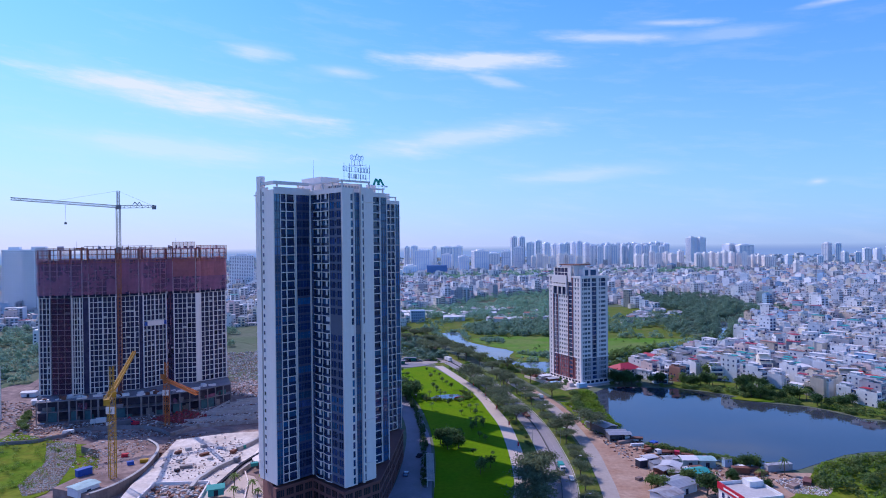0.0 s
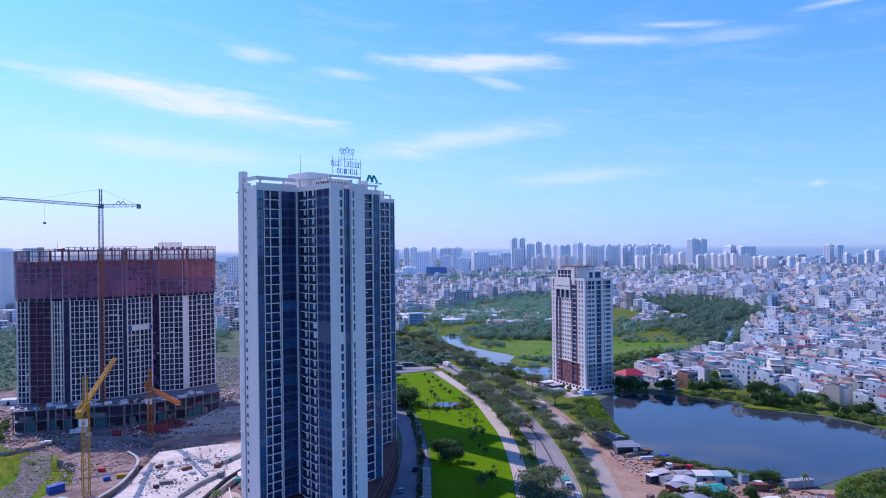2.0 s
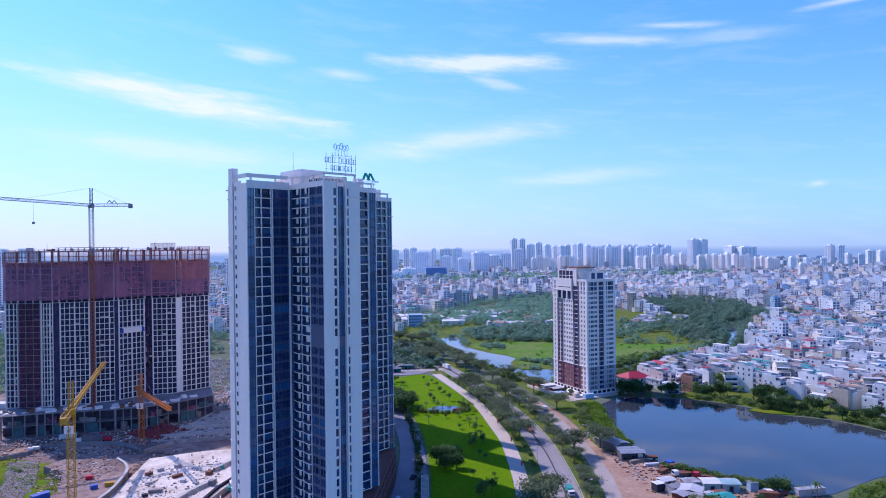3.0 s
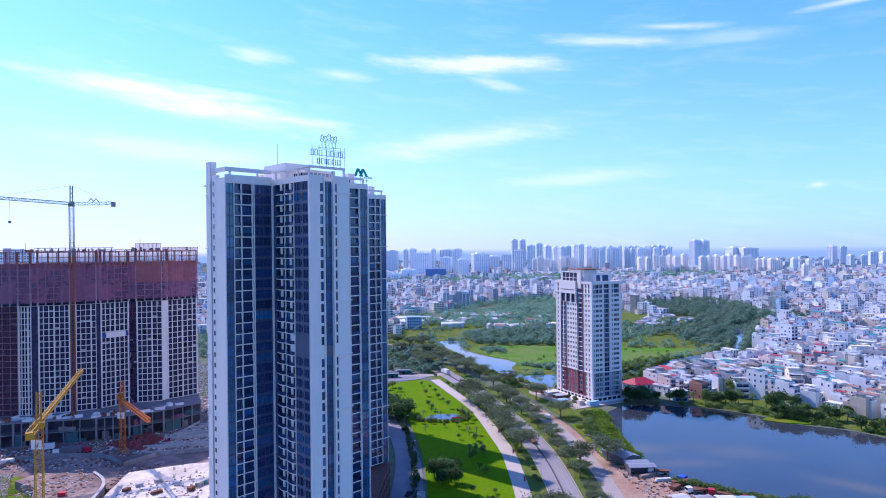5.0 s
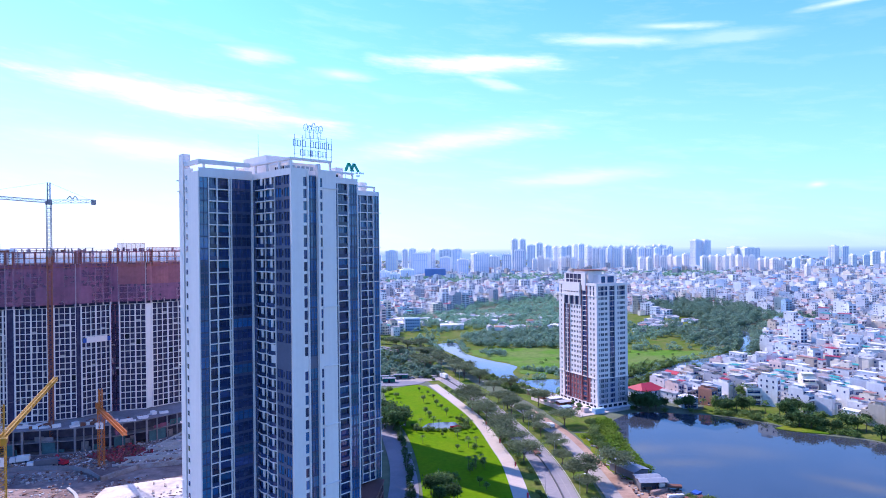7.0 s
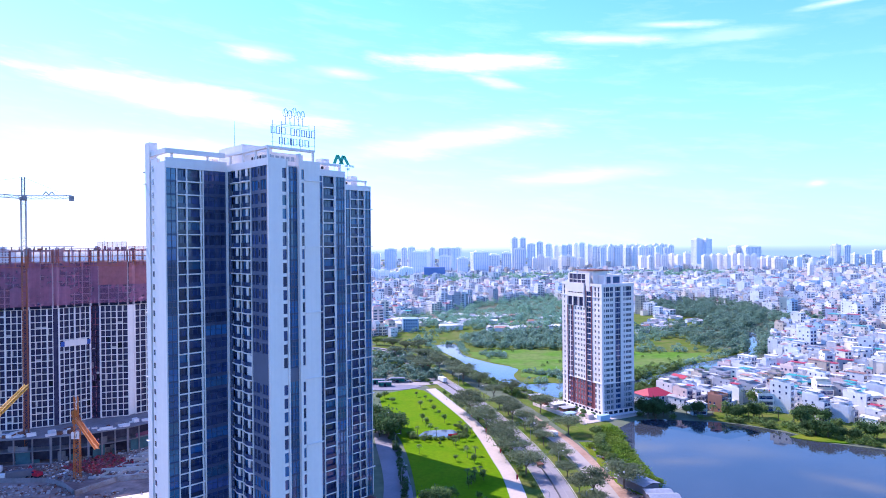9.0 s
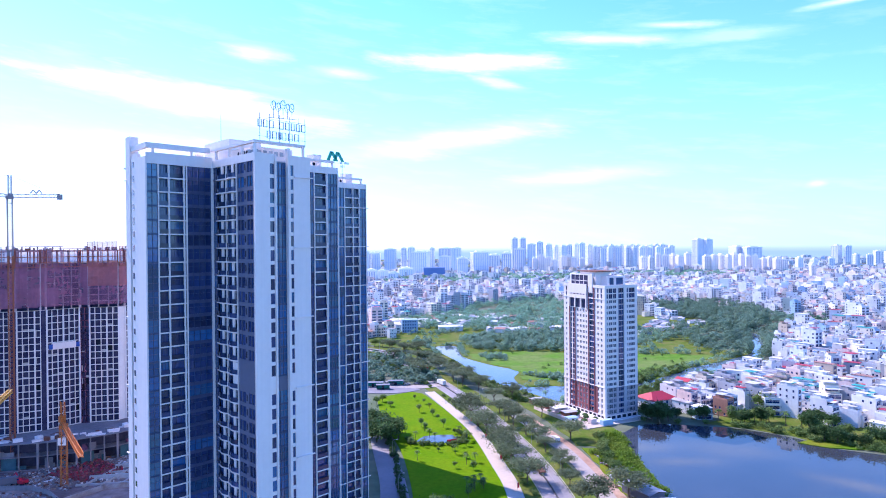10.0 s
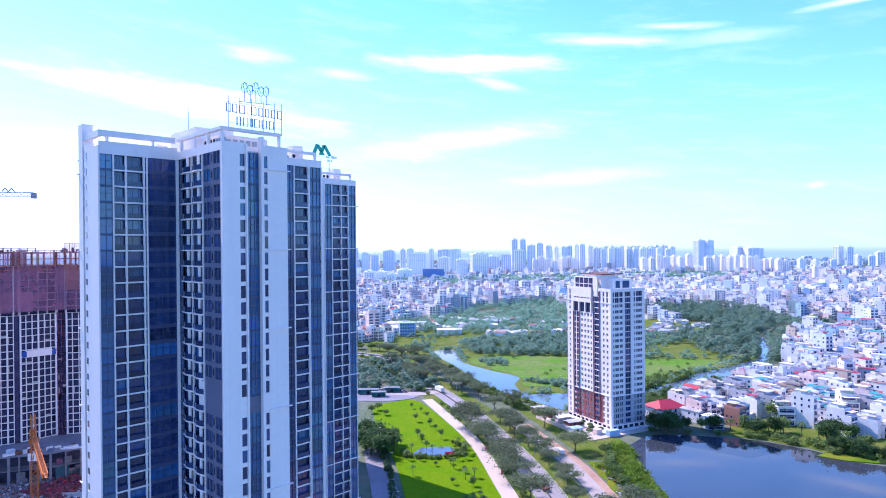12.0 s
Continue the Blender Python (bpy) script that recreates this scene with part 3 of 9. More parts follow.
def ribbon(name, line, left, right, z0, z1, mat, label, category, kind="structure"):
    """A long strip with a real thickness along a line, between two sideways offsets."""
    g = Geo()
    a, b = offset_line(line, left), offset_line(line, right)
    for i in range(len(line) - 1):
        quad = [a[i], b[i], b[i + 1], a[i + 1]]
        g.face([(x, y, z1) for x, y in quad])
        g.face([(*a[i], z1), (*a[i + 1], z1), (*a[i + 1], z0), (*a[i], z0)])
        g.face([(*b[i + 1], z1), (*b[i], z1), (*b[i], z0), (*b[i + 1], z0)])
    return single(name, g, [mat], label, category, kind=kind)


def patch(name, poly, z0, z1, mat, label, category, kind="structure", wobble=0.0):
    """A flat area with a smooth uneven rim."""
    loop = smooth_line(list(poly) + [poly[0]], 5.0)[:-1]
    if wobble:
        loop = [(x + wobble * (noise.noise((x * 0.11, y * 0.11, 3.1))), y + wobble * (noise.noise((x * 0.11, y * 0.11, 9.7)))) for x, y in loop]
    return single(name, Geo().prism(loop, z0, z1), [mat], label, category, kind=kind)


def inside(x, y, poly):
    hit, n = False, len(poly)
    for i in range(n):
        (x0, y0), (x1, y1) = poly[i], poly[i - 1]
        if (y0 > y) != (y1 > y) and x < (x1 - x0) * (y - y0) / (y1 - y0) + x0:
            hit = not hit
    return hit


def near_line(x, y, line, d):
    for i in range(len(line) - 1):
        (ax, ay), (bx, by) = line[i], line[i + 1]
        ux, uy = bx - ax, by - ay
        t = max(0.0, min(1.0, ((x - ax) * ux + (y - ay) * uy) / (ux * ux + uy * uy)))
        if (ax + t * ux - x) ** 2 + (ay + t * uy - y) ** 2 < d * d:
            return True
    return False


def array_mesh(name, verts, quads, mat, index=None):
    """A mesh from arrays of corners and four-sided faces."""
    me = bpy.data.meshes.new(name)
    me.vertices.add(len(verts))
    me.vertices.foreach_set("co", np.ascontiguousarray(verts, dtype=np.float32).ravel())
    me.loops.add(quads.size)
    me.loops.foreach_set("vertex_index", np.ascontiguousarray(quads, dtype=np.int32).ravel())
    me.polygons.add(len(quads))
    me.polygons.foreach_set("loop_start", np.arange(0, quads.size, 4, dtype=np.int32))
    for q in (mat if isinstance(mat, (list, tuple)) else [mat]):
        me.materials.append(q)
    if index is not None:
        me.polygons.foreach_set("material_index", np.ascontiguousarray(index, dtype=np.int32))
    me.update(calc_edges=True)
    me.validate()
    return me


def leaf_quads(centres, size, rng, droop=0.5):
    """Small leaf sprays, one bent-over square at each centre, turned at random but mostly facing up."""
    n = len(centres)
    nrm = rng.normal(size=(n, 3))
    nrm[:, 2] = np.abs(nrm[:, 2]) + droop
    nrm /= np.linalg.norm(nrm, axis=1)[:, None]
    u = np.cross(nrm, rng.normal(size=(n, 3)))
    u /= np.linalg.norm(u, axis=1)[:, None]
    w = np.cross(nrm, u)
    s = size * rng.uniform(0.6, 1.3, size=(n, 1))
    c = np.asarray(centres)
    v = np.stack([c - u * s - w * s * 0.6, c + u * s - w * s * 0.5, c + u * s * 0.8 + w * s * 0.6, c - u * s * 0.9 + w * s * 0.5], 1).reshape(-1, 3)
    return v, np.arange(4 * n).reshape(-1, 4)

# ---- the lie of the land ----
RIVER = [(-8, 716), (16, 722), (23, 660), (44, 620), (64, 594), (58, 566), (63, 536), (84, 516), (80, 494), (66, 514), (46, 545), (33, 578), (16, 640), (4, 676)]
CREEK = [(62, 534), (72, 518), (84, 498), (120, 512), (150, 532), (200, 572), (224, 584), (262, 622), (300, 668), (322, 708), (352, 785), (342, 790), (312, 714), (284, 664), (250, 634), (222, 612), (204, 600), (186, 580), (150, 548), (118, 528), (90, 538)]
POND = [(99, 424), (97, 392), (95, 362), (94, 336), (98, 315), (112, 301), (128, 286), (150, 277), (166, 284), (190, 297), (215, 300), (262, 285), (300, 300), (310, 345),
        (245, 349), (232, 364), (221, 381), (205, 391), (194, 398), (186, 413), (168, 429), (150, 436), (118, 441)]
LAWN = [(-40, 508), (-17, 524), (-10, 519), (5, 478), (17, 440), (24, 406), (30.6, 355), (32, 306), (31, 270), (27.6, 240), (22, 200), (-6, 200), (-5, 250), (-5, 300), (-9, 350), (-17, 400), (-30, 450)]
MARSH_M = [(28, 672), (60, 684), (104, 686), (140, 650), (120, 592), (96, 562), (64, 562), (66, 592), (48, 620), (34, 646)]
MARSH_R = [(140, 556), (182, 582), (204, 604), (236, 640), (246, 656), (205, 662), (172, 668), (140, 640)]
PATH_LINE = smooth_line([(-5, 523), (7, 483), (19.5, 440), (25.4, 409), (29.8, 376), (32.6, 354), (33.6, 326), (33.6, 297), (32.4, 269), (30, 250), (22, 205), (8, 150)])
ROAD_LINE = smooth_line([(-190, 745), (-110, 722), (-62, 700), (-38, 668), (-19, 612), (0, 556), (13.5, 516), (27, 472), (42, 405), (49.5, 350), (50.6, 300), (49.2, 270), (46.5, 250), (38, 200), (20, 140)])
ROAD2_LINE = smooth_line([(47, 462), (56, 428), (63.6, 397), (67.5, 366), (69.6, 340), (70, 306), (68.2, 281), (65.4, 252), (57, 200), (40, 130)])
SIDE_LINE = smooth_line([(-150, 560), (-90, 548), (-50, 545), (-14, 540), (2, 548)])
FOREST_R = [(255, 800), (300, 812), (345, 880), (320, 960), (311, 1077), (427, 1150), (481, 1061), (440, 930), (377, 833), (345, 730), (300, 654), (275, 640), (247, 655), (252, 700)]
FOREST_ARM = [(378, 853), (440, 983), (479, 960), (508, 892), (469, 825), (418, 817), (366, 774)]
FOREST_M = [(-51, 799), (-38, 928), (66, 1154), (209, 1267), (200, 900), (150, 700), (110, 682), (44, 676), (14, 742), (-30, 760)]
FOREST_L = [(-600, 560), (-560, 760), (-300, 820), (-240, 735), (-210, 660), (-230, 560), (-290, 470), (-420, 470)]
FIELD_L = [(-300, 760), (-210, 660), (-150, 630), (-110, 640), (-140, 720), (-240, 800)]
SHEDS_M = [(-88, 850), (-62, 960), (60, 985), (150, 930), (200, 870), (150, 806), (80, 808), (15, 838), (-20, 842)]
SHEDS_R = [(223, 773), (244, 870), (298, 959), (330, 900), (320, 850), (290, 815), (250, 800)]
FIELD_M = [(-56, 750), (-46, 806), (8, 826), (59, 804), (58, 777), (13, 757), (-21, 721)]
MANGROVE_M = [(22, 745), (57, 779), (95, 804), (150, 801), (150, 700), (116, 680), (83, 688), (54, 682), (36, 700)]
NIPA = [(-46, 686), (-22, 645), (-8, 600), (4, 548), (-14, 548), (-60, 552), (-75, 640)]
SITE = [(-320, 470), (-110, 470), (-72, 420), (-60, 330), (-62, 250), (-60, 190), (-330, 190)]

g = Geo()
rings = [0, 60, 150, 300, 500, 800, 1300, 2200, 3400, 4900]
for i in range(len(rings) - 1):
    for k in range(64):
        a, b = 2 * math.pi * k / 64, 2 * math.pi * (k + 1) / 64
        r0, r1 = rings[i], rings[i + 1]
        quad = [(r0 * math.cos(a), r0 * math.sin(a), 0), (r1 * math.cos(a), r1 * math.sin(a), 0), (r1 * math.cos(b), r1 * math.sin(b), 0), (r0 * math.cos(b), r0 * math.sin(b), 0)]
        g.face(quad if r0 else quad[1:] and [quad[0], quad[1], quad[2]])
ground = single("ground", g, [M["land"]], "flat suburban ground of grass and earth reaching the horizon", "ground", kind="structure")

# ring that glows with painted haze along the horizon
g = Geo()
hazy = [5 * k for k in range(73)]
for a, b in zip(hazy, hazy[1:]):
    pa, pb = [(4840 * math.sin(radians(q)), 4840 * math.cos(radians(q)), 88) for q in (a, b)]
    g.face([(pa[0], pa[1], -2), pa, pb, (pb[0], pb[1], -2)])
single("backdrop", g, [M["distance"]], "low glowing blue rim standing for hazy land at the horizon", "backdrop", kind="structure")
patch("construction_ground", SITE, -0.5, 0.06, M["dark_dirt"], "churned brown earth of the building site", "ground")
patch("river", RIVER, -0.5, 0.10, M["river"], "narrow river winding pale between mangroves", "water")
patch("river", CREEK, -0.5, 0.13, M["river"], "river arm behind the pale tower", "water")
patch("pond", POND, -0.5, 0.12, M["water"], "large still pond mirroring the blue sky", "water")
patch("lawn", LAWN, -0.5, 0.20, M["lawn"], "bright green mown park lawn", "lawn")
patch("wet_meadow", [(-60, 690), (-90, 860), (-62, 960), (60, 985), (150, 930), (240, 990), (330, 960), (345, 880), (300, 812), (262, 700), (300, 668), (262, 622), (200, 560), (120, 500), (84, 490), (44, 545), (10, 640), (-20, 700)], -0.5, 0.06, M["verge"], "rough green land round the river", "meadow", wobble=4)
patch("marsh_meadow", MARSH_M, -0.5, 0.24, M["marsh"], "light green marsh meadow beside the river", "meadow", wobble=6)
patch("marsh_meadow", MARSH_R, -0.5, 0.24, M["marsh"], "light green marsh meadow before the mangroves", "meadow", wobble=6)
patch("marsh_meadow", FIELD_M, -0.5, 0.2, M["verge"], "yellow-green meadow behind the river bend", "meadow", wobble=6)
patch("field", FIELD_L, -0.5, 0.14, M["land"], "pale dry grass field by the road", "field", wobble=8)
patch("earth_yard", [(73, 330), (84, 345), (95, 326), (100, 304), (128, 280), (160, 272), (150, 250), (120, 215), (66, 190), (66, 250), (72, 285)], -0.5, 0.10, M["dirt"], "bare reddish earth yard beside the road", "ground", wobble=3)
patch("rough_meadow", [(-330, 330), (-250, 350), (-205, 328), (-172, 314), (-160, 290), (-166, 262), (-190, 240), (-330, 220)], -0.5, 0.3, M["rough_grass"], "bright rough grass at the edge of the building site", "meadow", wobble=6)
patch("pond_bank", [(73, 400), (86, 400), (97, 424), (95, 392), (92, 362), (90, 340), (84, 330), (76, 352)], -0.5, 0.30, M["rough_grass"], "overgrown grassy bank of the pond", "bank", wobble=3)
patch("far_bank", [(150, 440), (168, 432), (186, 417), (195, 402), (206, 395), (222, 385), (233, 368), (246, 353), (330, 350), (330, 420), (200, 470)], -0.5, 0.18, M["verge"], "overgrown far bank of the pond", "bank", wobble=3)
patch("pond_island", [(183, 405), (193, 398), (205, 394), (212, 397), (200, 405), (190, 410)], -0.5, 0.45, M["rough_grass"], "low grassy spit reaching into the pond", "bank", wobble=2)
patch("grove_bank", [(150, 262), (166, 279), (190, 291), (215, 294), (262, 280), (290, 230), (150, 200), (120, 230)], -0.5, 0.3, M["rough_grass"], "overgrown near bank of the pond", "bank", wobble=3)

ribbon("median", ROAD_LINE, -15.0, -6.0, -0.4, 0.16, M["verge"], "planted strip between the carriageways", "verge")
ribbon("verge", ROAD_LINE, 6.0, 15.0, -0.4, 0.18, M["verge"], "grass verge with street trees", "verge")
ribbon("road", ROAD_LINE, -6.2, 6.2, -0.4, 0.08, M["asphalt"], "worn grey asphalt carriageway", "road")
ribbon("service_road", ROAD2_LINE, -3.7, 2.9, -0.4, 0.21, M["dusty_asphalt"], "dusty pale service road", "road")
ribbon("road", SIDE_LINE, -6.0, 6.0, -0.4, 0.23, M["dusty_asphalt"], "dusty side road joining the main road", "road")
ribbon("footpath", PATH_LINE, -3.1, 3.1, -0.4, 0.32, M["paving"], "broad pale paved promenade along the park", "pavement")
ribbon("kerb", PATH_LINE, -3.35, -3.1, -0.4, 0.44, M["concrete"], "pale concrete kerb of the promenade", "kerb")
ribbon("kerb", PATH_LINE, 3.1, 3.4, -0.4, 0.44, M["concrete"], "pale concrete kerb of the promenade", "kerb")
ribbon("kerb", ROAD_LINE, 6.2, 6.5, -0.4, 0.26, M["concrete"], "grey concrete kerb of the grass verge", "kerb")
ribbon("kerb", ROAD_LINE, -6.5, -6.2, -0.4, 0.26, M["concrete"], "grey concrete kerb of the planted strip", "kerb")
ribbon("lane_barrier", ROAD_LINE, 0.3, 0.6, 0.0, 0.85, M["barrier"], "low dark barrier between the lanes", "barrier")
ribbon("lane_line", ROAD_LINE, -3.0, -2.85, 0.0, 0.10, M["paint"], "worn pale line between the lanes", "road marking")
ribbon("shoulder", ROAD2_LINE, -7.6, -3.7, -0.4, 0.17, M["dirt"], "bare earth shoulder of the service road", "ground")
patch("roadside_meadow", [(72, 404), (88, 404), (98, 428), (94, 446), (84, 476), (66, 500), (50, 512), (52, 490), (66, 440)], -0.5, 0.16, M["verge"], "rough grass between the service road and the pale tower", "meadow", wobble=2)
ribbon("lane_line", ROAD2_LINE, 2.2, 2.4, 0.1, 0.23, M["paint"], "worn pale line on the service road", "road marking")
patch("driveway", [(-30, 426), (-20, 400), (-10, 345), (-7, 308), (-6, 262), (-7, 200), (-34, 190), (-26, 236), (-22, 262), (-20, 300), (-22, 350), (-34, 420)], -0.5, 0.26, M["drive"], "grey paved drive round the foot of the tower", "pavement")
patch("forecourt", [(-60, 190), (-62, 228), (-48, 232), (-36, 221), (-24, 234), (-8, 210), (-10, 180)], -0.5, 0.22, M["drive"], "grey paved forecourt before the tower", "pavement")
patch("lawn_pool", [(-10, 413), (-6, 422), (2, 424), (9, 424), (12, 417), (10, 411), (0, 410)], 0.0, 0.27, M["river"], "small ornamental pool in the lawn", "water")

# ---- the dark glass apartment tower ----
FLOORS, STOREY, BASE = 33, 3.2, 14.4
TOP = BASE + FLOORS * STOREY
R90 = Matrix.Rotation(radians(-90), 4, "Z")


def pane_set(geo, glass):
    """The same pane in several tints, which stand for differing reflections."""
    return [geo.mesh("pane", M[k]) for k in {"glass_blue": ("glass_blue", "glass_blue", "glass_blue", "glass_teal"), "glass_dark": ("glass_dark", "glass_dark", "glass_dark", "glass_dark_tint", "glass_blue")}.get(glass, (glass,))]


def glass_bay(w, glass="glass_blue", mullions=2, band=0.4):
    """One storey of curtain wall: spandrel, mullions and a pane. x along the wall, outside is -y."""
    bars = [((w - 0.08) * k / mullions, (w - 0.08) * k / mullions + 0.08) for k in range(mullions + 1)]
    g = Geo().grid(bars, [(0, band), (band + 1.5, band + 1.56), (STOREY - 0.05, STOREY)], 0.0, 0.2, band, 1)
    p = Geo().box(0.02, 0.16, band, w - 0.02, 0.22, STOREY)
    return [("window", g.mesh("window", M["dark_band" if glass == "glass_dark" else "blue_band"], M["blue_band" if glass == "glass_dark" else "grey_band"])), ("pane", pane_set(p, glass))]


def balcony_bay(w, pier=0.0, doors=2):
    """One storey of recessed balcony: a white slab edge between white uprights, a dark glass railing and glazed doors behind."""
    bars = [(0, 0.14), (w - 0.12, w)]
    if pier:
        bars += [(w - pier, w - pier + 0.34)]
    g = Geo().grid(bars, [(0, 0.28), (STOREY - 0.02, STOREY)], -0.14, 0.3)
    r = Geo().box(0.14, 0.0, 0.28, w - (pier or 0.12), 0.04, 1.3)
    d = Geo().box(0.0, 0.7, 0.0, w, 0.9, STOREY)
    n = doors + 1
    f = Geo().grid([(0.14 + (w - 0.34) * k / n, 0.2 + (w - 0.34) * k / n) for k in range(n + 1)], [(0.28, 0.36), (2.5, 2.56), (STOREY - 0.2, STOREY - 0.02)], 0.64, 0.69)
    return [("balcony", g.mesh("balcony", M["white_trim"])), ("railing", r.mesh("railing", M["glass_door"])), ("door", pane_set(d, "glass_dark")), ("door_frame", f.mesh("door_frame", M["blue_band"]))]


def corner_bay(w, screen, at=0.42):
    """One storey of shallow balcony: a white slab with a waved edge, a dark glass railing and a white screen hung from above."""
    n = 10

    def edge(x, inset):
        return -0.24 - 0.42 * (0.5 - 0.5 * math.cos(2 * math.pi * x / w)) + inset

    line = [w * k / n for k in range(n + 1)]
    g = Geo().prism([(x, edge(x, 0.0)) for x in line] + [(w, 0.6), (0, 0.6)], -0.06, 0.22)
    r = Geo().prism([(x, edge(x, 0.12)) for x in line] + [(x, edge(x, 0.17)) for x in reversed(line)], 0.22, 1.25)
    s = Geo().box(w * at, -0.16, 1.1, w * at + screen, 0.1, STOREY - 0.07)
    d = Geo().box(0.0, 0.5, 0.2, w, 0.7, STOREY)
    f = Geo().grid([(w * k / 5 * 0.98, w * k / 5 * 0.98 + 0.07) for k in range(6)], [(0.24, 0.3), (STOREY - 0.2, STOREY - 0.08)], 0.44, 0.49)
    return [("balcony", g.mesh("balcony", M["white_trim"])), ("railing", r.mesh("railing", M["glass_door"])), ("screen", s.mesh("screen", M["white_trim"])), ("door", pane_set(d, "glass_dark")), ("door_frame", f.mesh("door_frame", M["blue_band"]))]


def window_bay(w, wall="white", sill=0.35, head=2.75, side=0.0, glass="glass_dark"):
    """One storey of wall with a punched window."""
    g = Geo().grid([(0, max(side, 0.02)), (w - max(side, 0.02), w)], [(0, sill), (head, STOREY)], 0, 0.5)
    p = Geo().box(side, 0.25, sill, w - side, 0.32, head)
    return [("wall_panel", g.mesh("wall_panel", M[wall])), ("pane", pane_set(p, glass))]


def grey_bay(w):
    """One storey of grey panelling with two tall windows and a vent slot between them."""
    g = Geo().grid([(0, 0.16), (w * 0.2, w * 0.2 + 0.07), (w * 0.44, w * 0.62), (w * 0.8, w * 0.8 + 0.07), (w - 0.14, w)], [(0, 0.8), (STOREY - 0.06, STOREY)], 0.0, 0.5)
    p = Geo().box(0.12, 0.25, 0.8, w - 0.1, 0.3, STOREY)
    v = Geo().box(w * 0.475, -0.03, 1.3, w * 0.545, 0.02, 2.7)
    return [("wall_panel", g.mesh("wall_panel", M["grey_band"])), ("pane", pane_set(p, "glass_dark")), ("vent", v.mesh("vent", M["interior"]))]


tower = thing("apartment_tower", "tall dark glass apartment tower with white walls and brick podium", "tower", pose(-35.8, 224.8, 0, 0, 0, 45))


bay_rng = random.Random(909)


def stack(meshes, m, skip=()):
    """The same bay on every storey."""
    for k in range(FLOORS):
        if k in skip:
            continue
        top = None
        for name, me in meshes:
            me = bay_rng.choice(me) if isinstance(me, list) else me
            if top is None:
                top = part(name, me, tower, m=Matrix.Translation((0, 0, BASE + k * STOREY)) @ m)
            else:
                part(name, me, top)


def along(x, y):
    return Matrix.Translation((x, y, 0))


def across(x, y):
    """On a wall that faces -x: the bay runs from y down towards smaller y."""
    return Matrix.Translation((x, y, 0)) @ R90


def wall(x0, y0, x1, y1, z0=BASE, z1=None, mat="white", name="wall", label=""):
    return part(name, Geo().box(x0, y0, z0, x1, y1, TOP + 1.6 if z1 is None else z1).mesh(name, M[mat]), tower, label)


# solid bodies behind the bays, with the shade of unlit rooms in their colour
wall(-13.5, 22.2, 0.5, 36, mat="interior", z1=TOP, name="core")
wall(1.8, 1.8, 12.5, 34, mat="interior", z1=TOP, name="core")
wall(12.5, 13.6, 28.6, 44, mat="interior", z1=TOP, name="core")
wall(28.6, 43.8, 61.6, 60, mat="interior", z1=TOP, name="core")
wall(-13.5, 36, 30, 37, name="wall")
wall(30, 60, 63.2, 61, name="wall")
wall(62.2, 42.6, 63.2, 60, name="wall")
wall(29.2, 13.0, 30.2, 42, name="wall")
wall(13.0, 0.6, 14.0, 12, name="wall")
# wing with the recessed corner
stack(glass_bay(2.35), along(-15.2, 20.4))
stack(balcony_bay(2.3), along(-12.7, 20.4))
stack(balcony_bay(4.0, 0.75), along(-10.3, 20.4))
stack(glass_bay(5.8, "glass_dark", 4, 0.75), along(-6.2, 20.45))
for x in (-12.85, -10.45, -6.3):
    wall(x, 20.22, x + 0.16, 20.7, name="fin", z1=TOP)
wall(-0.4, 19.9, 0.06, 20.5, name="downpipe", mat="white_trim", z1=TOP)
# flank of the wing
wall(-15.5, 20.3, -15.2, 25.0, name="wall_pier")
wall(-15.5, 25.0, -14.8, 28.8, name="wall_pier", z1=TOP + 2.6)
slit = Geo().box(-0.05, 0, 0, 0.1, 0.9, 1.35).box(-0.12, -0.1, -0.12, 0.1, 1.0, 0.0, 1).mesh("window", M["glass_dark"], M["white_trim"])
for k in range(FLOORS):
    part("window", slit, tower, m=pose(-15.5, 27.3, BASE + k * STOREY + 2.75))
wall(-14.7, 28.8, -14.3, 29.6, name="slot", mat="glass_dark")
wall(-15.6, 29.6, -13.6, 32.3, name="wall_pier", z1=TOP + 7.0)
wall(-14.0, 32.3, -13.0, 36, name="wall_pier")
# recessed corner to the front corner
stack(glass_bay(1.8, "glass_dark", 1), across(0.0, 20.0))
stack(corner_bay(5.0, 1.0, 0.5), across(0.0, 18.2))
stack(corner_bay(5.0, 1.0, 0.5), across(0.0, 13.1))
stack(grey_bay(7.2), across(0.0, 8.05), skip=(17, 18))
wall(0.0, 0.85, 0.5, 8.1, BASE + 17 * STOREY, BASE + 19 * STOREY, "grey_band", "wall_panel", "plain grey service storey panel")
wall(-0.14, 8.2, 0.0, 10.6, BASE + 17.2 * STOREY, BASE + 18.9 * STOREY, "white_trim", "wall_panel", "plain white service storey panel")
for y in (13.15, 8.1):
    wall(-0.3, y - 0.07, 0.1, y + 0.07, name="fin", z1=TOP)
# front
wall(0.0, 0.0, 3.6, 0.85, name="wall_pier", label="broad white corner wall")
wall(0.0, 0.6, 0.6, 0.9, name="wall_pier")
stack(window_bay(1.15), along(3.6, 0.0), skip=(17,))
wall(3.6, 0.0, 4.75, 0.5, BASE + 17 * STOREY, BASE + 18 * STOREY, name="wall_panel")
wall(4.75, -0.35, 5.1, 0.6, name="fin")
stack(glass_bay(2.7, mullions=3), along(5.1, 0.35))
wall(7.8, -0.7, 8.4, 0.6, name="fin", z1=TOP + 3.2)
wall(5.1, 0.3, 7.8, 0.9, BASE + 17 * STOREY, BASE + 18 * STOREY, "grey_band", "wall_panel")
stack(window_bay(1.0), along(8.6, 0.0), skip=(17,))
wall(8.4, 0.0, 8.6, 0.6, name="fin")
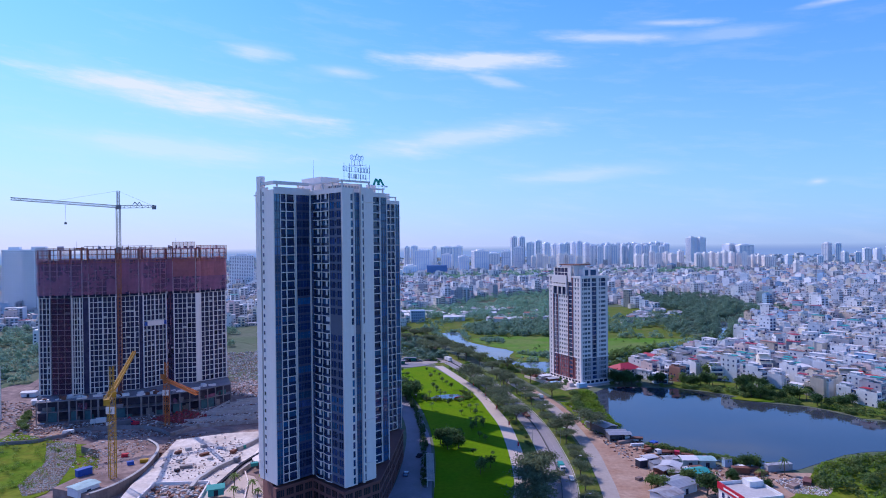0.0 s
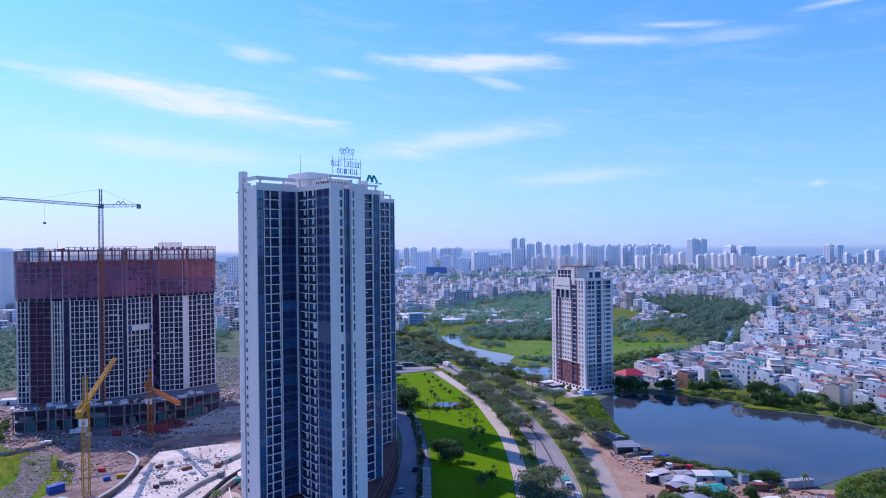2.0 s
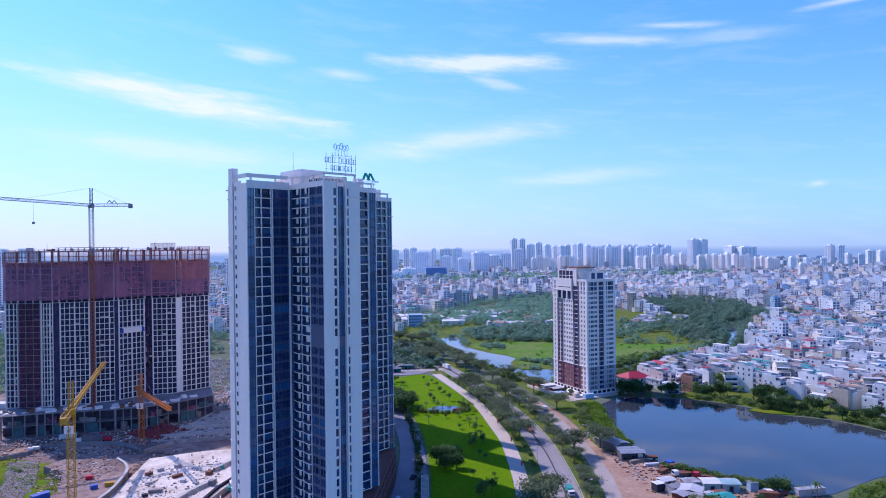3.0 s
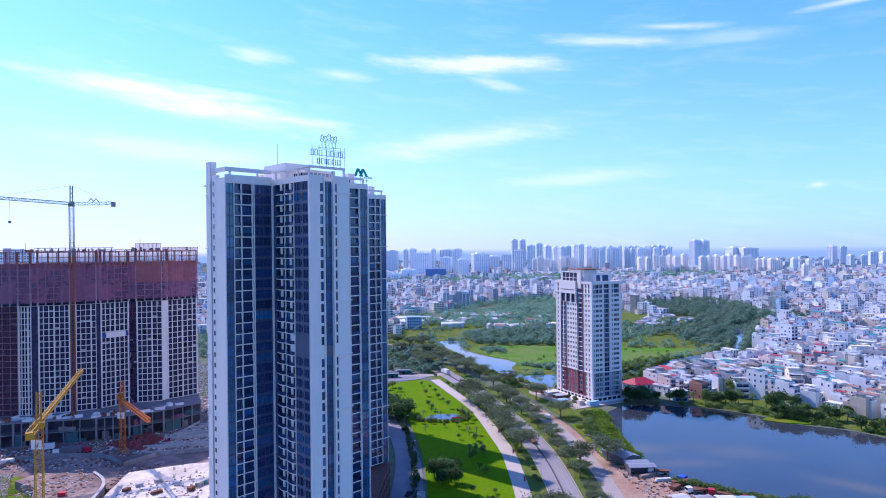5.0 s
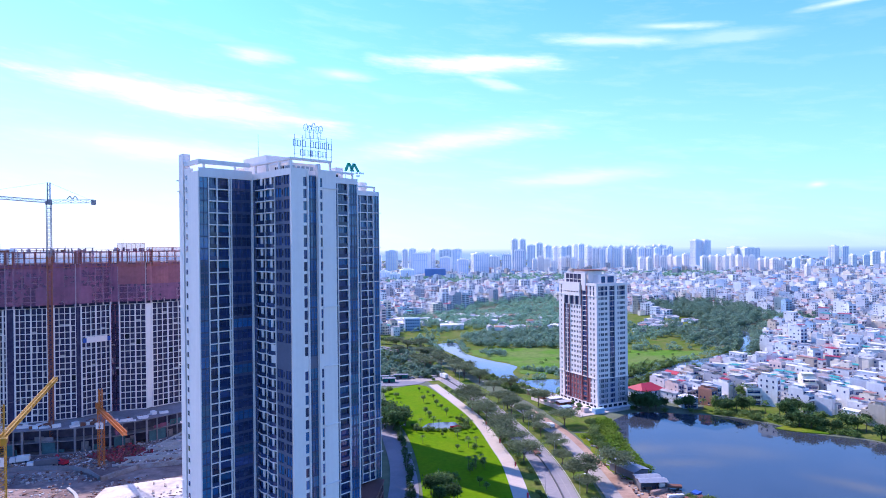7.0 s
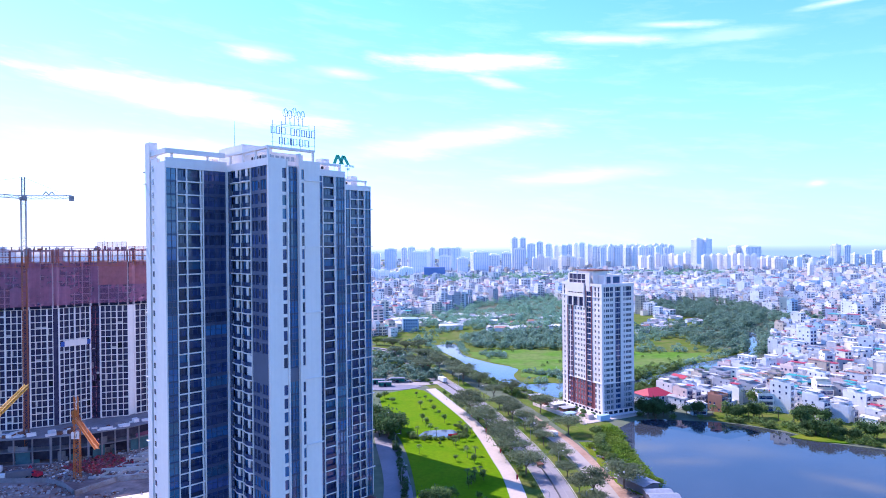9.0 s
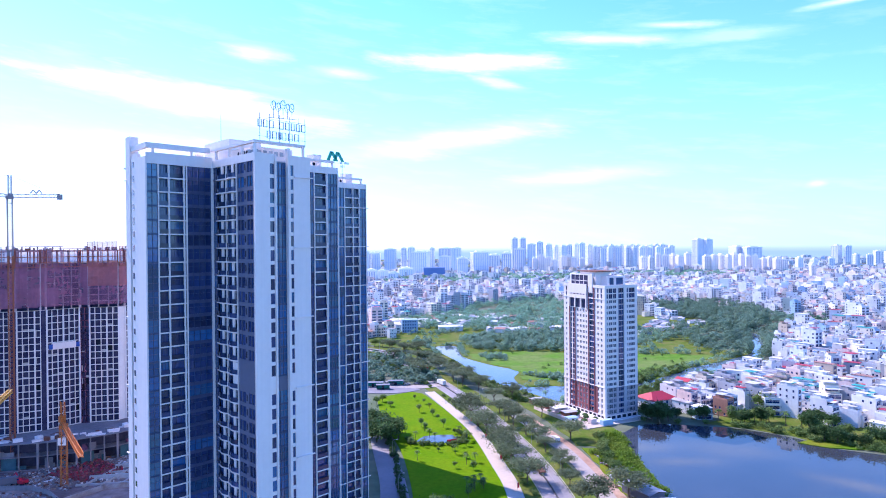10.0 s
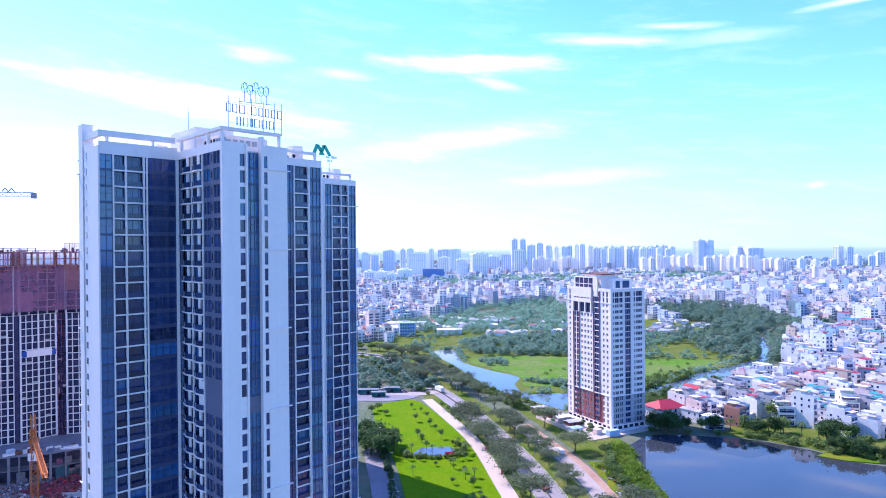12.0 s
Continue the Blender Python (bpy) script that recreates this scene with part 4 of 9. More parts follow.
wall(8.6, 0.0, 9.6, 0.5, BASE + 17 * STOREY, BASE + 18 * STOREY, name="wall_panel")
wall(9.6, 0.0, 14.0, 0.6, name="wall_pier", label="broad white corner wall")
for k in range(2, FLOORS, 5):
    wall(9.7, -0.35, 14.6, 0.0, BASE + k * STOREY, BASE + k * STOREY + 0.22, name="ledge")
    wall(-15.85, 31.6, -15.6, 32.9, BASE + k * STOREY, BASE + k * STOREY + 0.22, name="ledge")
# second step
wall(14.0, 11.8, 21.0, 12.4, name="wall_pier")
stack(glass_bay(1.9, "glass_dark", 2, 0.3), along(21.0, 11.8))
stack(balcony_bay(4.0, 0.4, 3), along(22.9, 11.8))
stack(glass_bay(3.2, mullions=3, band=0.6), along(26.95, 11.8))
wall(22.75, 11.6, 22.95, 12.3, name="fin", z1=TOP)
wall(26.75, 11.5, 26.95, 12.3, name="fin", z1=TOP)
wall(30.0, 11.5, 30.3, 13.0, name="fin", z1=TOP)
wall(14.0, 11.7, 30.3, 12.6, TOP, TOP + 1.7, name="parapet")
# third step
wall(30.2, 42.0, 51.8, 42.6, name="wall_pier")
stack(glass_bay(2.5, mullions=2, band=0.3), along(51.8, 42.0))
stack(balcony_bay(3.3, 0.0, 2), along(54.5, 42.0))
stack(balcony_bay(2.6, 0.0, 1), along(57.8, 42.0))
stack(glass_bay(2.6, mullions=2, band=0.4), along(60.5, 42.0))
for x in (51.7, 54.3, 57.7, 60.35, 63.05):
    wall(x, 41.75, x + 0.2, 42.6, name="fin", z1=TOP)
for k in range(3, FLOORS, 4):
    wall(51.7, 41.6, 54.5, 42.0, BASE + k * STOREY, BASE + k * STOREY + 0.25, name="ledge")
    wall(60.4, 41.6, 64.0, 42.0, BASE + k * STOREY, BASE + k * STOREY + 0.25, name="ledge")
wall(30.2, 41.8, 63.3, 42.7, TOP, TOP + 1.7, name="parapet")
# parapets and the open roof frames
wall(-15.3, 20.3, 0.0, 20.9, TOP, TOP + 2.5, name="parapet")
wall(-0.05, 0.0, 0.55, 20.4, TOP, TOP + 1.7, name="parapet")
wall(0.0, -0.05, 5.0, 0.6, TOP, TOP + 1.7, name="parapet")
wall(8.4, -0.05, 14.05, 0.6, TOP, TOP + 1.7, name="parapet")
part("roof", Geo().box(-14.8, 20.9, TOP, 0.5, 36, TOP + 0.3).box(0.5, 0.6, TOP, 13, 34, TOP + 0.3).box(13, 12.6, TOP, 29.6, 44, TOP + 0.3).box(29.6, 42.7, TOP, 62.6, 60, TOP + 0.3).mesh("roof", M["roof_slab"]), tower)
wall(-15.3, 20.5, -0.4, 21.4, TOP + 3.5, TOP + 4.7, name="roof_beam")
wall(-15.3, 21.4, -14.4, 29.6, TOP + 3.5, TOP + 4.7, name="roof_beam")
wall(-0.1, 1.5, 0.9, 21.2, TOP + 3.9, TOP + 4.5, name="roof_beam")
wall(-0.1, 0.2, 12.8, 1.4, TOP + 3.9, TOP + 4.5, name="roof_beam")
wall(15.5, 12.3, 29.4, 13.2, TOP + 3.0, TOP + 3.6, name="roof_beam")
wall(50.0, 42.6, 62.2, 43.4, TOP + 3.0, TOP + 3.6, name="roof_beam")
for x, y, h in ((-13.8, 20.9, 3.5), (-5.0, 20.9, 3.5), (0.1, 18.6, 3.9), (0.1, 12.0, 3.9), (0.1, 6.0, 3.9), (0.2, 0.4, 3.9), (12.3, 0.4, 3.9), (16.0, 12.4, 3.0), (28.8, 12.4, 3.0), (50.4, 42.7, 3.0), (61.6, 42.7, 3.0)):
    wall(x, y, x + 0.5, y + 0.5, TOP, TOP + h, name="roof_post")
wall(1.8, 4.2, 12.0, 15.5, TOP + 0.3, TOP + 3.7, name="plant_room", label="low white plant room under the roof frame")
for x in (3.0, 4.4, 5.8, 7.2, 8.6, 10.0):
    wall(x, 4.05, x + 0.9, 4.2, TOP + 1.9, TOP + 2.9, "metal", "louvre")
wall(2.5, 17, 11, 30, TOP, TOP + 7.0, name="stair_house", label="white flat-roofed lift house")
wall(24.8, 15.0, 27.4, 18.0, TOP, TOP + 5.2, name="stair_house")
wall(57.2, 45.0, 60.0, 48.0, TOP, TOP + 5.2, name="stair_house")
wall(-3.2, 22.0, -1.4, 23.6, TOP, TOP + 3.4, name="water_tank", mat="white_trim")
for x in (1.2, 2.1, 3.0, 3.9):
    wall(0.9, x, 1.5, x + 0.6, TOP + 1.2, TOP + 2.6, "metal", "roof_fan")
for x in (19.0, 20.4, 21.8):
    wall(x, 13.4, x + 0.9, 14.0, TOP + 0.3, TOP + 2.4, "metal", "roof_fan")
for x, y, along_x in ((1.2, 5.2, 0), (1.2, 6.5, 0), (1.2, 7.8, 0), (1.2, 9.1, 0), (16.6, 13.3, 1), (17.9, 13.3, 1), (23.4, 13.3, 1), (52.4, 43.6, 1), (53.7, 43.6, 1)):
    c = part("condenser", Geo().box(x, y, TOP + 1.8, x + 1.0, y + 1.0, TOP + 3.0).box(x + 0.1, y + 0.1, TOP + 0.3, x + 0.2, y + 0.2, TOP + 1.8).box(x + 0.8, y + 0.8, TOP + 0.3, x + 0.9, y + 0.9, TOP + 1.8).mesh("condenser", M["white_trim"]), tower, "pale air conditioner with a dark fan")
    p0, p1 = ((x + 0.5, y, TOP + 2.4), (x + 0.5, y - 0.04, TOP + 2.4)) if along_x else ((x, y + 0.5, TOP + 2.4), (x - 0.04, y + 0.5, TOP + 2.4))
    part("fan", Geo().tube(p0, p1, 0.42, n=12).mesh("fan", M["interior"]), c)
part("mast", Geo().tube((4, 24, TOP + 7), (4, 24, TOP + 14), 0.08, 0.04).mesh("mast", M["metal"]), tower)

# brick podium
podium = Geo().prism([(-36.0, 223.4), (-24.6, 235.0), (-22.4, 260), (-20.0, 299), (-44, 325), (-82, 330), (-71.5, 246.5), (-61.4, 227.2), (-50.2, 238.0)], 0.0, 13.4)
part("podium", podium.mesh("podium", M["brick"]), tower, "brown brick podium", m=tower.matrix_world.inverted())
p_inv = tower.matrix_world.inverted()
for (ax, ay), (bx, by), n in (((-24.6, 235.0), (-22.4, 260), 6), ((-22.4, 260), (-20.0, 299), 10), ((-36.0, 223.4), (-24.6, 235.0), 4), ((-50.2, 238.0), (-36.0, 223.4), 5), ((-61.4, 227.2), (-50.2, 238.0), 4)):
    length, yaw = math.hypot(bx - ax, by - ay), math.degrees(math.atan2(by - ay, bx - ax))
    for k in range(n):
        m = p_inv @ pose(ax, ay, 0, 0, 0, yaw) @ Matrix.Translation((length * (k + 0.14) / n, 0, 0))
        w = length / n * 0.72
        for z0, z1 in ((1.0, 5.0), (6.2, 8.8), (10.0, 12.4)):
            g = Geo().box(0, -0.06, z0, w, 0.1, z1)
            for j in range(1, 4):
                g.box(w * j / 4 - 0.05, -0.14, z0, w * j / 4 + 0.05, -0.06, z1, 1)
            part("window", g.mesh("window", M["podium_glass"], M["brick"]), tower, m=m)
    part("cornice", Geo().box(0, -0.35, 13.1, length, 0.1, 13.7).mesh("cornice", M["brick"]), tower, m=p_inv @ pose(ax, ay, 0, 0, 0, yaw))

# ---- signs on the tower roof: plain bars in place of letters ----
def bar_sign(name, label, rows, mat_name, m, depth=0.12, pen=0.13):
    """Rows of (x0, z0, height, widths): thin upright bars standing for letters."""
    s = thing(name, label, "sign", m)
    for x0, z0, h, widths in rows:
        x = x0
        for w in widths:
            if w > 0:
                wide = w * 0.72
                rails = [(0, pen * 0.7)] if int(w * 100) % 2 else [(h - pen * 0.7, h)]
                if wide > 0.8:
                    rails = [(0, pen * 0.7), (h - pen * 0.7, h)]
                part("bar", Geo().grid([(0, pen * 1.4), (wide - pen, wide)] if wide > 0.5 else [(0, pen * 1.4)], rails, 0, depth, reach=(0, h)).mesh("bar", M[mat_name]), s, m=pose(x, 0, z0))
            x += abs(w)
    return s


roof_m = tower.matrix_world @ Matrix.Translation((1.7, 1.6, TOP + 4.5)) @ Matrix.Diagonal((1.15, 1, 1, 1))
sign = bar_sign("roof_sign", "large dark blue roof sign of upright bars under a tree emblem", [
    (0.0, 3.2, 1.7, (1.15, 1.25, 1.4, -0.8, 1.4, 1.25, 1.15, 1.2, 1.4)), (1.9, 0.8, 1.7, (1.15, 1.4, 0.7, 1.45, 1.4, 1.35))], "sign_blue", roof_m)
emblem = Geo()
for k, (x, h) in enumerate(((3.4, 3.0), (4.45, 2.7), (5.5, 3.5), (6.5, 2.8), (7.5, 3.0))):
    emblem.tube((x, 0, 5.7), (x, 0, 5.9 + h * 0.7), 0.07, 0.06, 5)
    for j in range(2):
        r0, cz = (0.72, 0.5)[j], 5.8 + h * (0.86, 1.0)[j]
        loop = [(x + (0.12 if j else -0.05) + r0 * math.cos(a) * 0.75, 0, cz + r0 * 1.35 * math.sin(a)) for a in [2 * math.pi * q / 10 for q in range(11)]]
        for a, b in zip(loop, loop[1:]):
            emblem.tube(a, b, 0.055, n=4, m=1)
base_line = [(2.2 + 6.6 * q / 8, 0, 5.72 - 0.35 * math.cos(q / 8 * 3.0) * 0.5) for q in range(9)]
for a, b in zip(base_line, base_line[1:]):
    emblem.tube(a, b, 0.07, n=4)
part("emblem", emblem.mesh("emblem", M["sign_blue"], M["sign_cyan"]), sign, "emblem of five thin looped trees")
frame_geo = Geo()
for x in (0.5, 2.6, 4.8, 7.0, 9.2, 10.6):
    frame_geo.box(x, 0.25, -0.1, x + 0.09, 0.34, 6.4)
for z in (1.2, 3.4, 5.2):
    frame_geo.box(0.2, 0.27, z, 10.8, 0.33, z + 0.06)
part("frame", frame_geo.mesh("frame", M["metal"]), sign, "thin grey steel frame")
sign2 = bar_sign("roof_sign", "green twin peak roof sign with a row of grey bars", [(5.6, 0.3, 0.9, (0.7, 0.4, 0.4, -0.5, 0.7, 0.7, 0.7, 0.7)), (5.9, -1.1, 0.9, (0.6, 0.6, 0.6, 0.6))], "sign_blue",
                 tower.matrix_world @ Matrix.Translation((49.0, 43.0, TOP + 7.6)) @ Matrix.Diagonal((0.8, 0.8, 0.8, 1)))
for x in (0.0, 3.0):
    peak = Geo()
    for a, b in (((x, 1.2), (x + 1.7, 5.0)), ((x + 1.7, 5.0), (x + 4.2, 1.2))):
        w = 0.75
        peak.face([(a[0] - w, 0, a[1]), (a[0] + w, 0, a[1]), (b[0] + w, 0, b[1]), (b[0] - w, 0, b[1])])
        peak.face([(a[0] - w, 0.2, a[1]), (b[0] - w, 0.2, b[1]), (b[0] + w, 0.2, b[1]), (a[0] + w, 0.2, a[1])])
        peak.face([(a[0] + w, 0, a[1]), (a[0] + w, 0.2, a[1]), (b[0] + w, 0.2, b[1]), (b[0] + w, 0, b[1])])
        peak.face([(a[0] - w, 0.2, a[1]), (a[0] - w, 0, a[1]), (b[0] - w, 0, b[1]), (b[0] - w, 0.2, b[1])])
    part("peak", peak.mesh("peak", M["sign_green"]), sign2, "green peak")
part("frame", Geo().box(0, 0.3, -9.4, 0.12, 0.42, 3).box(3.4, 0.3, -9.4, 3.52, 0.42, 4).box(7, 0.3, -9.4, 7.12, 0.42, 2).box(0, 0.3, 0.5, 7.2, 0.4, 0.6).box(0, 0.3, -3.5, 7.2, 0.4, -3.4).mesh("frame", M["metal"]), sign2)


# ---- twin tower behind, unseen: blocks placed to cast the shadows on the lawn ----
def plain_block(owner, x0, y0, x1, y1, z1):
    part("wall", Geo().box(x0, y0, 0, x1, y1, z1).mesh("wall", M["white"]), owner)
    g = Geo()
    for k in range(4, int(z1 / STOREY) - 1):
        g.box(x0 + 1, y0 - 0.05, k * STOREY + 0.4, x1 - 1, y0 + 0.3, k * STOREY + 2.8)
    part("window_band", g.mesh("window_band", M["glass_dark"]), owner)


twin = thing("apartment_tower", "unseen second tower whose blocks cast the shadows on the lawn", "tower", pose(-53.7, 371.5, 0, 0, 0, 50))
plain_block(twin, -35.5, -15, -23, -3, TOP + 1)
plain_block(twin, -23, -24, -11, -10, TOP + 1)
plain_block(twin, -11, 36, 6, 50, TOP - 12)
plain_block(twin, 6, -8, 20.5, 6, TOP + 1)
plain_block(twin, 20.5, 26.5, 30, 38, TOP + 1)
plain_block(twin, 30, 10, 37.5, 20, TOP + 1)


# ---- tower under construction ----
site_tower = thing("unfinished_tower", "unfinished concrete apartment tower wrapped in brown net at its top", "tower")
FRONT = [(-243, 378), (-236, 378.6), (-224, 379.6), (-218, 381), (-215.2, 382.5), (-201, 387.5), (-199, 389), (-190, 393.5), (-188.5, 395.5), (-178.6, 407), (-174.6, 407.6), (-161.6, 411.5), (-160.0, 415), (-147.5, 428)]
ST_H, ST_Z0 = 3.23, 13.0


def frame_bay(a, b, bays, z0, n, h, col=0.3, mat="concrete_white", window=True, name="facade_frame"):
    """Columns and slab edges of an open concrete front between two plan points; blocks behind carry painted room shade.
    """
    a, b = Vector((*a, 0)), Vector((*b, 0))
    d = b - a
    length, yaw = d.length, math.atan2(d.y, d.x)
    g = Geo()
    for k in range(n + 1):
        g.box(0, -0.12, z0 + k * h - 0.08, length, 0.9, z0 + k * h + 0.2)
    for i in range(bays + 1):
        wide = col * (2.1 if window and i % 3 == 0 else 1.0)
        x = min(length - wide, max(0.0, length * i / bays - wide / 2))
        g.box(x, -0.03 if wide > col else 0, z0, x + wide, 0.75, z0 + n * h)
    ob = part(name, g.mesh(name, M[mat]), site_tower, m=Matrix.Translation(a) @ Matrix.Rotation(yaw, 4, "Z"))
    r = Geo()
    for k in range(n):
        for i in range(bays):
            if window and random.random() < 0.99:
                x0, x1 = length * i / bays + 0.2, length * (i + 1) / bays - 0.2
                r.box(x0, 1.2, z0 + k * h + 0.2, x1, 1.6, z0 + (k + 1) * h - 0.2)
                q = random.random()
                if q < 0.05:
                    r.box(x0, 0.5, z0 + k * h + 0.2, x1, 0.56, z0 + k * h + random.choice((0.7, 1.0, 1.2)), 1)
                if q > 0.95:
                    r.box(x0, 0.6, z0 + k * h + 0.2, x0 + 0.5, 0.7, z0 + (k + 1) * h - 0.2, 1)
    part("room", r.mesh("room", M["room_shade"], M["concrete"]), ob)
    return ob


n_grid = 18
depth_v = Vector((-0.42, 0.907))
for i, bays in ((0, 3), (2, 4), (4, 6), (6, 4), (8, 6), (10, 5), (12, 6)):
    frame_bay(FRONT[i], FRONT[i + 1], bays, ST_Z0, n_grid, ST_H)
back = [(x + depth_v.x * 24, y + depth_v.y * 24) for x, y in reversed(FRONT)]
inner = [(x + depth_v.x * 1.7, y + depth_v.y * 1.7) for x, y in FRONT]
# solid core, its colour the shade of unlit rooms
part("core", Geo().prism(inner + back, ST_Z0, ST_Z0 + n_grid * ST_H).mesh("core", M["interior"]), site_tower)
# net strips that run the full height, and the joints between the fronts
for i in (1, 9):
    a, b = FRONT[i], FRONT[i + 1]
    frame_bay(a, b, 3 if i == 1 else 2, ST_Z0, n_grid, ST_H, 0.2, "concrete" if i == 1 else "net")
    a, b = (a[0] + 0.3, a[1] - 0.9), (b[0] + 0.3, b[1] - 0.9)
    for k in range(n_grid if i == 1 else 0):
        part("net_panel", Geo().prism([a, b, (b[0] - 0.4, b[1] + 0.9), (a[0] - 0.4, a[1] + 0.9)], ST_Z0 + k * ST_H, ST_Z0 + (k + 1) * ST_H - 0.15).mesh("net_panel", M["net_dark"]), site_tower)
# joint walls, all but the white last one, are coloured as shaded gaps
for i in (3, 5, 7, 11):
    a, b = FRONT[i], FRONT[i + 1]
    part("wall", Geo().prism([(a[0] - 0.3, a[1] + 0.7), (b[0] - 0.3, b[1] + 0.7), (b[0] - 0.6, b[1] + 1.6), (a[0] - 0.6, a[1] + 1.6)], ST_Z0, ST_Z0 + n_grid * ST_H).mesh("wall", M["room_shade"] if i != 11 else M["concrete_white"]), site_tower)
# white panel
pa, pb = Vector(FRONT[8]), Vector(FRONT[9])
pu = (pb - pa).normalized()
q0, q1 = pa + pu * 2.6, pa + pu * 13.0
pn = Vector((pu.y, -pu.x))
part("wall_panel", Geo().prism([tuple(q0 + pn * 0.5), tuple(q1 + pn * 0.5), tuple(q1), tuple(q0)], 51.6, 54.8).mesh("wall_panel", M["white"]), site_tower, "plain white panel")
for u0, u1 in ((0.9, 2.6), (13.0, 14.7)):
    q0, q1 = pa + pu * u0, pa + pu * u1
    part("wall_panel", Geo().prism([tuple(q0 + pn * 0.4), tuple(q1 + pn * 0.4), tuple(q1), tuple(q0)], 51.8, 54.2).mesh("wall_panel", M["blue_tarp"]), site_tower, "blue sheet beside the white panel")
# netted top storeys: long hanging sheets, then two open storeys behind poles and thin net
z_net = ST_Z0 + n_grid * ST_H


def net_sheet(p, q, nrm, z0, z1, mat):
    """A hanging sheet of net that sags between its ties."""
    cols, rows_n = max(2, int((q - p).length / 1.6)), max(2, int((z1 - z0) / 1.6))
    g = Geo()
    for r in range(rows_n + 1):
        for c in range(cols + 1):
            w = p + (q - p) * (c / cols)
            sag = 1.0 + 0.3 * noise.noise((w.x * 0.22, w.y * 0.22, r * 0.45)) + 0.12 * (c % 2)
            g.v.append((w.x + nrm.x * sag, w.y + nrm.y * sag, z0 + (z1 - z0) * r / rows_n + (0.25 * noise.noise((w.x, w.y, 3.0)) if r in (0, rows_n) else 0.0)))
    n = cols + 1
    g.f += [(r * n + c, r * n + c + 1, r * n + n + c + 1, r * n + n + c) for r in range(rows_n) for c in range(cols)]
    g.m = [0] * len(g.f)
    part("net_panel", g.mesh("net_panel", M[mat]), site_tower)


for i in range(len(FRONT) - 1):
    a, b = Vector(FRONT[i]), Vector(FRONT[i + 1])
    d = b - a
    nrm = Vector((d.y, -d.x)).normalized()
    orange, levels = i >= 10, 9
    over = 4.2 if i == 10 else 1.9 if orange else 0.8
    cells = max(1, int(round(d.length / 5.0)))
    for c in range(cells):
        p0, p1 = a + d * (c / cells), a + d * ((c + 1) / cells)
        split_z = z_net + (7.4 - 0.5 * ((c + i) % 2)) * ST_H
        net_sheet(p0, p1, nrm, z_net + 1.6, z_net + 3.4 * ST_H, "net")
        net_sheet(p0, p1, nrm, z_net + 3.4 * ST_H, split_z, "net_orange" if orange else "net")
        if orange or random.random() < 0.85:
            net_sheet(p0, p1, nrm, split_z, z_net + levels * ST_H + (over if orange else -0.4), "net_thin")
    posts = [(d.length * c / (cells * 2) - 0.09, d.length * c / (cells * 2) + 0.09) for c in range(cells * 2 + 1)]
    levels_z = [(z - 0.1, z + 0.1) for z in (z_net + 6.5 * ST_H, z_net + 7.2 * ST_H, z_net + 8 * ST_H, z_net + levels * ST_H + over)]
    rails = Geo().grid(posts, levels_z, -0.1, 0.1)
    part("scaffold_rail", rails.mesh("scaffold_rail", M["mast_orange"]), site_tower, "rust-orange scaffold poles", m=Matrix.Translation((a.x + nrm.x * 1.3, a.y + nrm.y * 1.3, 0)) @ Matrix.Rotation(math.atan2(d.y, d.x), 4, "Z"))
    frame_bay(FRONT[i], FRONT[i + 1], max(1, int(d.length / 3.4)), z_net, 7, ST_H, 0.4, "formwork", False, "formwork_frame")
    frame_bay(FRONT[i], FRONT[i + 1], max(1, int(d.length / 4.4)), z_net + 7 * ST_H, 2, ST_H, 0.45, "net_frame", False, "formwork_frame")
# core behind the net takes the painted room shade
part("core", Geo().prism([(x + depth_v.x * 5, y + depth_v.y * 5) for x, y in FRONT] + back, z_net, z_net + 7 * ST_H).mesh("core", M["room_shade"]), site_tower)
part("roof", Geo().prism([(x + depth_v.x * 2, y + depth_v.y * 2) for x, y in FRONT] + back, z_net + 7 * ST_H, z_net + 7 * ST_H + 0.3).mesh("roof", M["concrete"]), site_tower)
roof_z = z_net + 9 * ST_H
for i in range(34):
    k = random.randrange(len(FRONT) - 1)
    t = random.random()
    a, b = Vector(FRONT[k]), Vector(FRONT[k + 1])
    p = a + (b - a) * t + depth_v * random.uniform(1, 20)
    g = Geo().obox(p.x, p.y, roof_z - 6.4, random.uniform(0.4, 1.0), random.uniform(0.4, 2.5), 6.4 + random.uniform(-0.5, 1.6), 0.45)
    part("column", g.mesh("column", M["formwork"]), site_tower)
g = Geo()
for i in range(2):
    for k in range(len(FRONT) - 1):
        a, b = Vector(FRONT[k]), Vector(FRONT[k + 1])
        a, b = a + depth_v * (2 + i * 9), b + depth_v * (2 + i * 9)
        g.tube((a.x, a.y, roof_z - 0.4), (b.x, b.y, roof_z - 0.4), 0.35, n=4)
        g.tube((a.x, a.y, roof_z + 0.9), (b.x, b.y, roof_z + 0.9), 0.09, n=4)
part("edge_beam", g.mesh("edge_beam", M["formwork"]), site_tower)
for i in range(18):
    k = random.randrange(len(FRONT) - 1)
    a, b = Vector(FRONT[k]), Vector(FRONT[k + 1])
    p = a + (b - a) * random.random() + depth_v * random.uniform(2, 14)
    part("stored_board", Geo().obox(p.x, p.y, roof_z, random.uniform(0.8, 3.5), random.uniform(0.8, 2), random.uniform(0.8, 2.2), random.random() * 3).mesh("stored_board", M[random.choice(("crane_grey", "rust", "interior", "formwork"))]), site_tower)
part("upper_deck", Geo().obox(-205, 400, roof_z - 0.2, 40, 9, 0.5, 0.35).obox(-205, 400, roof_z + 1.8, 38, 8, 0.3, 0.35).mesh("upper_deck", M["formwork"]), site_tower, "half-built upper deck")
g = Geo()
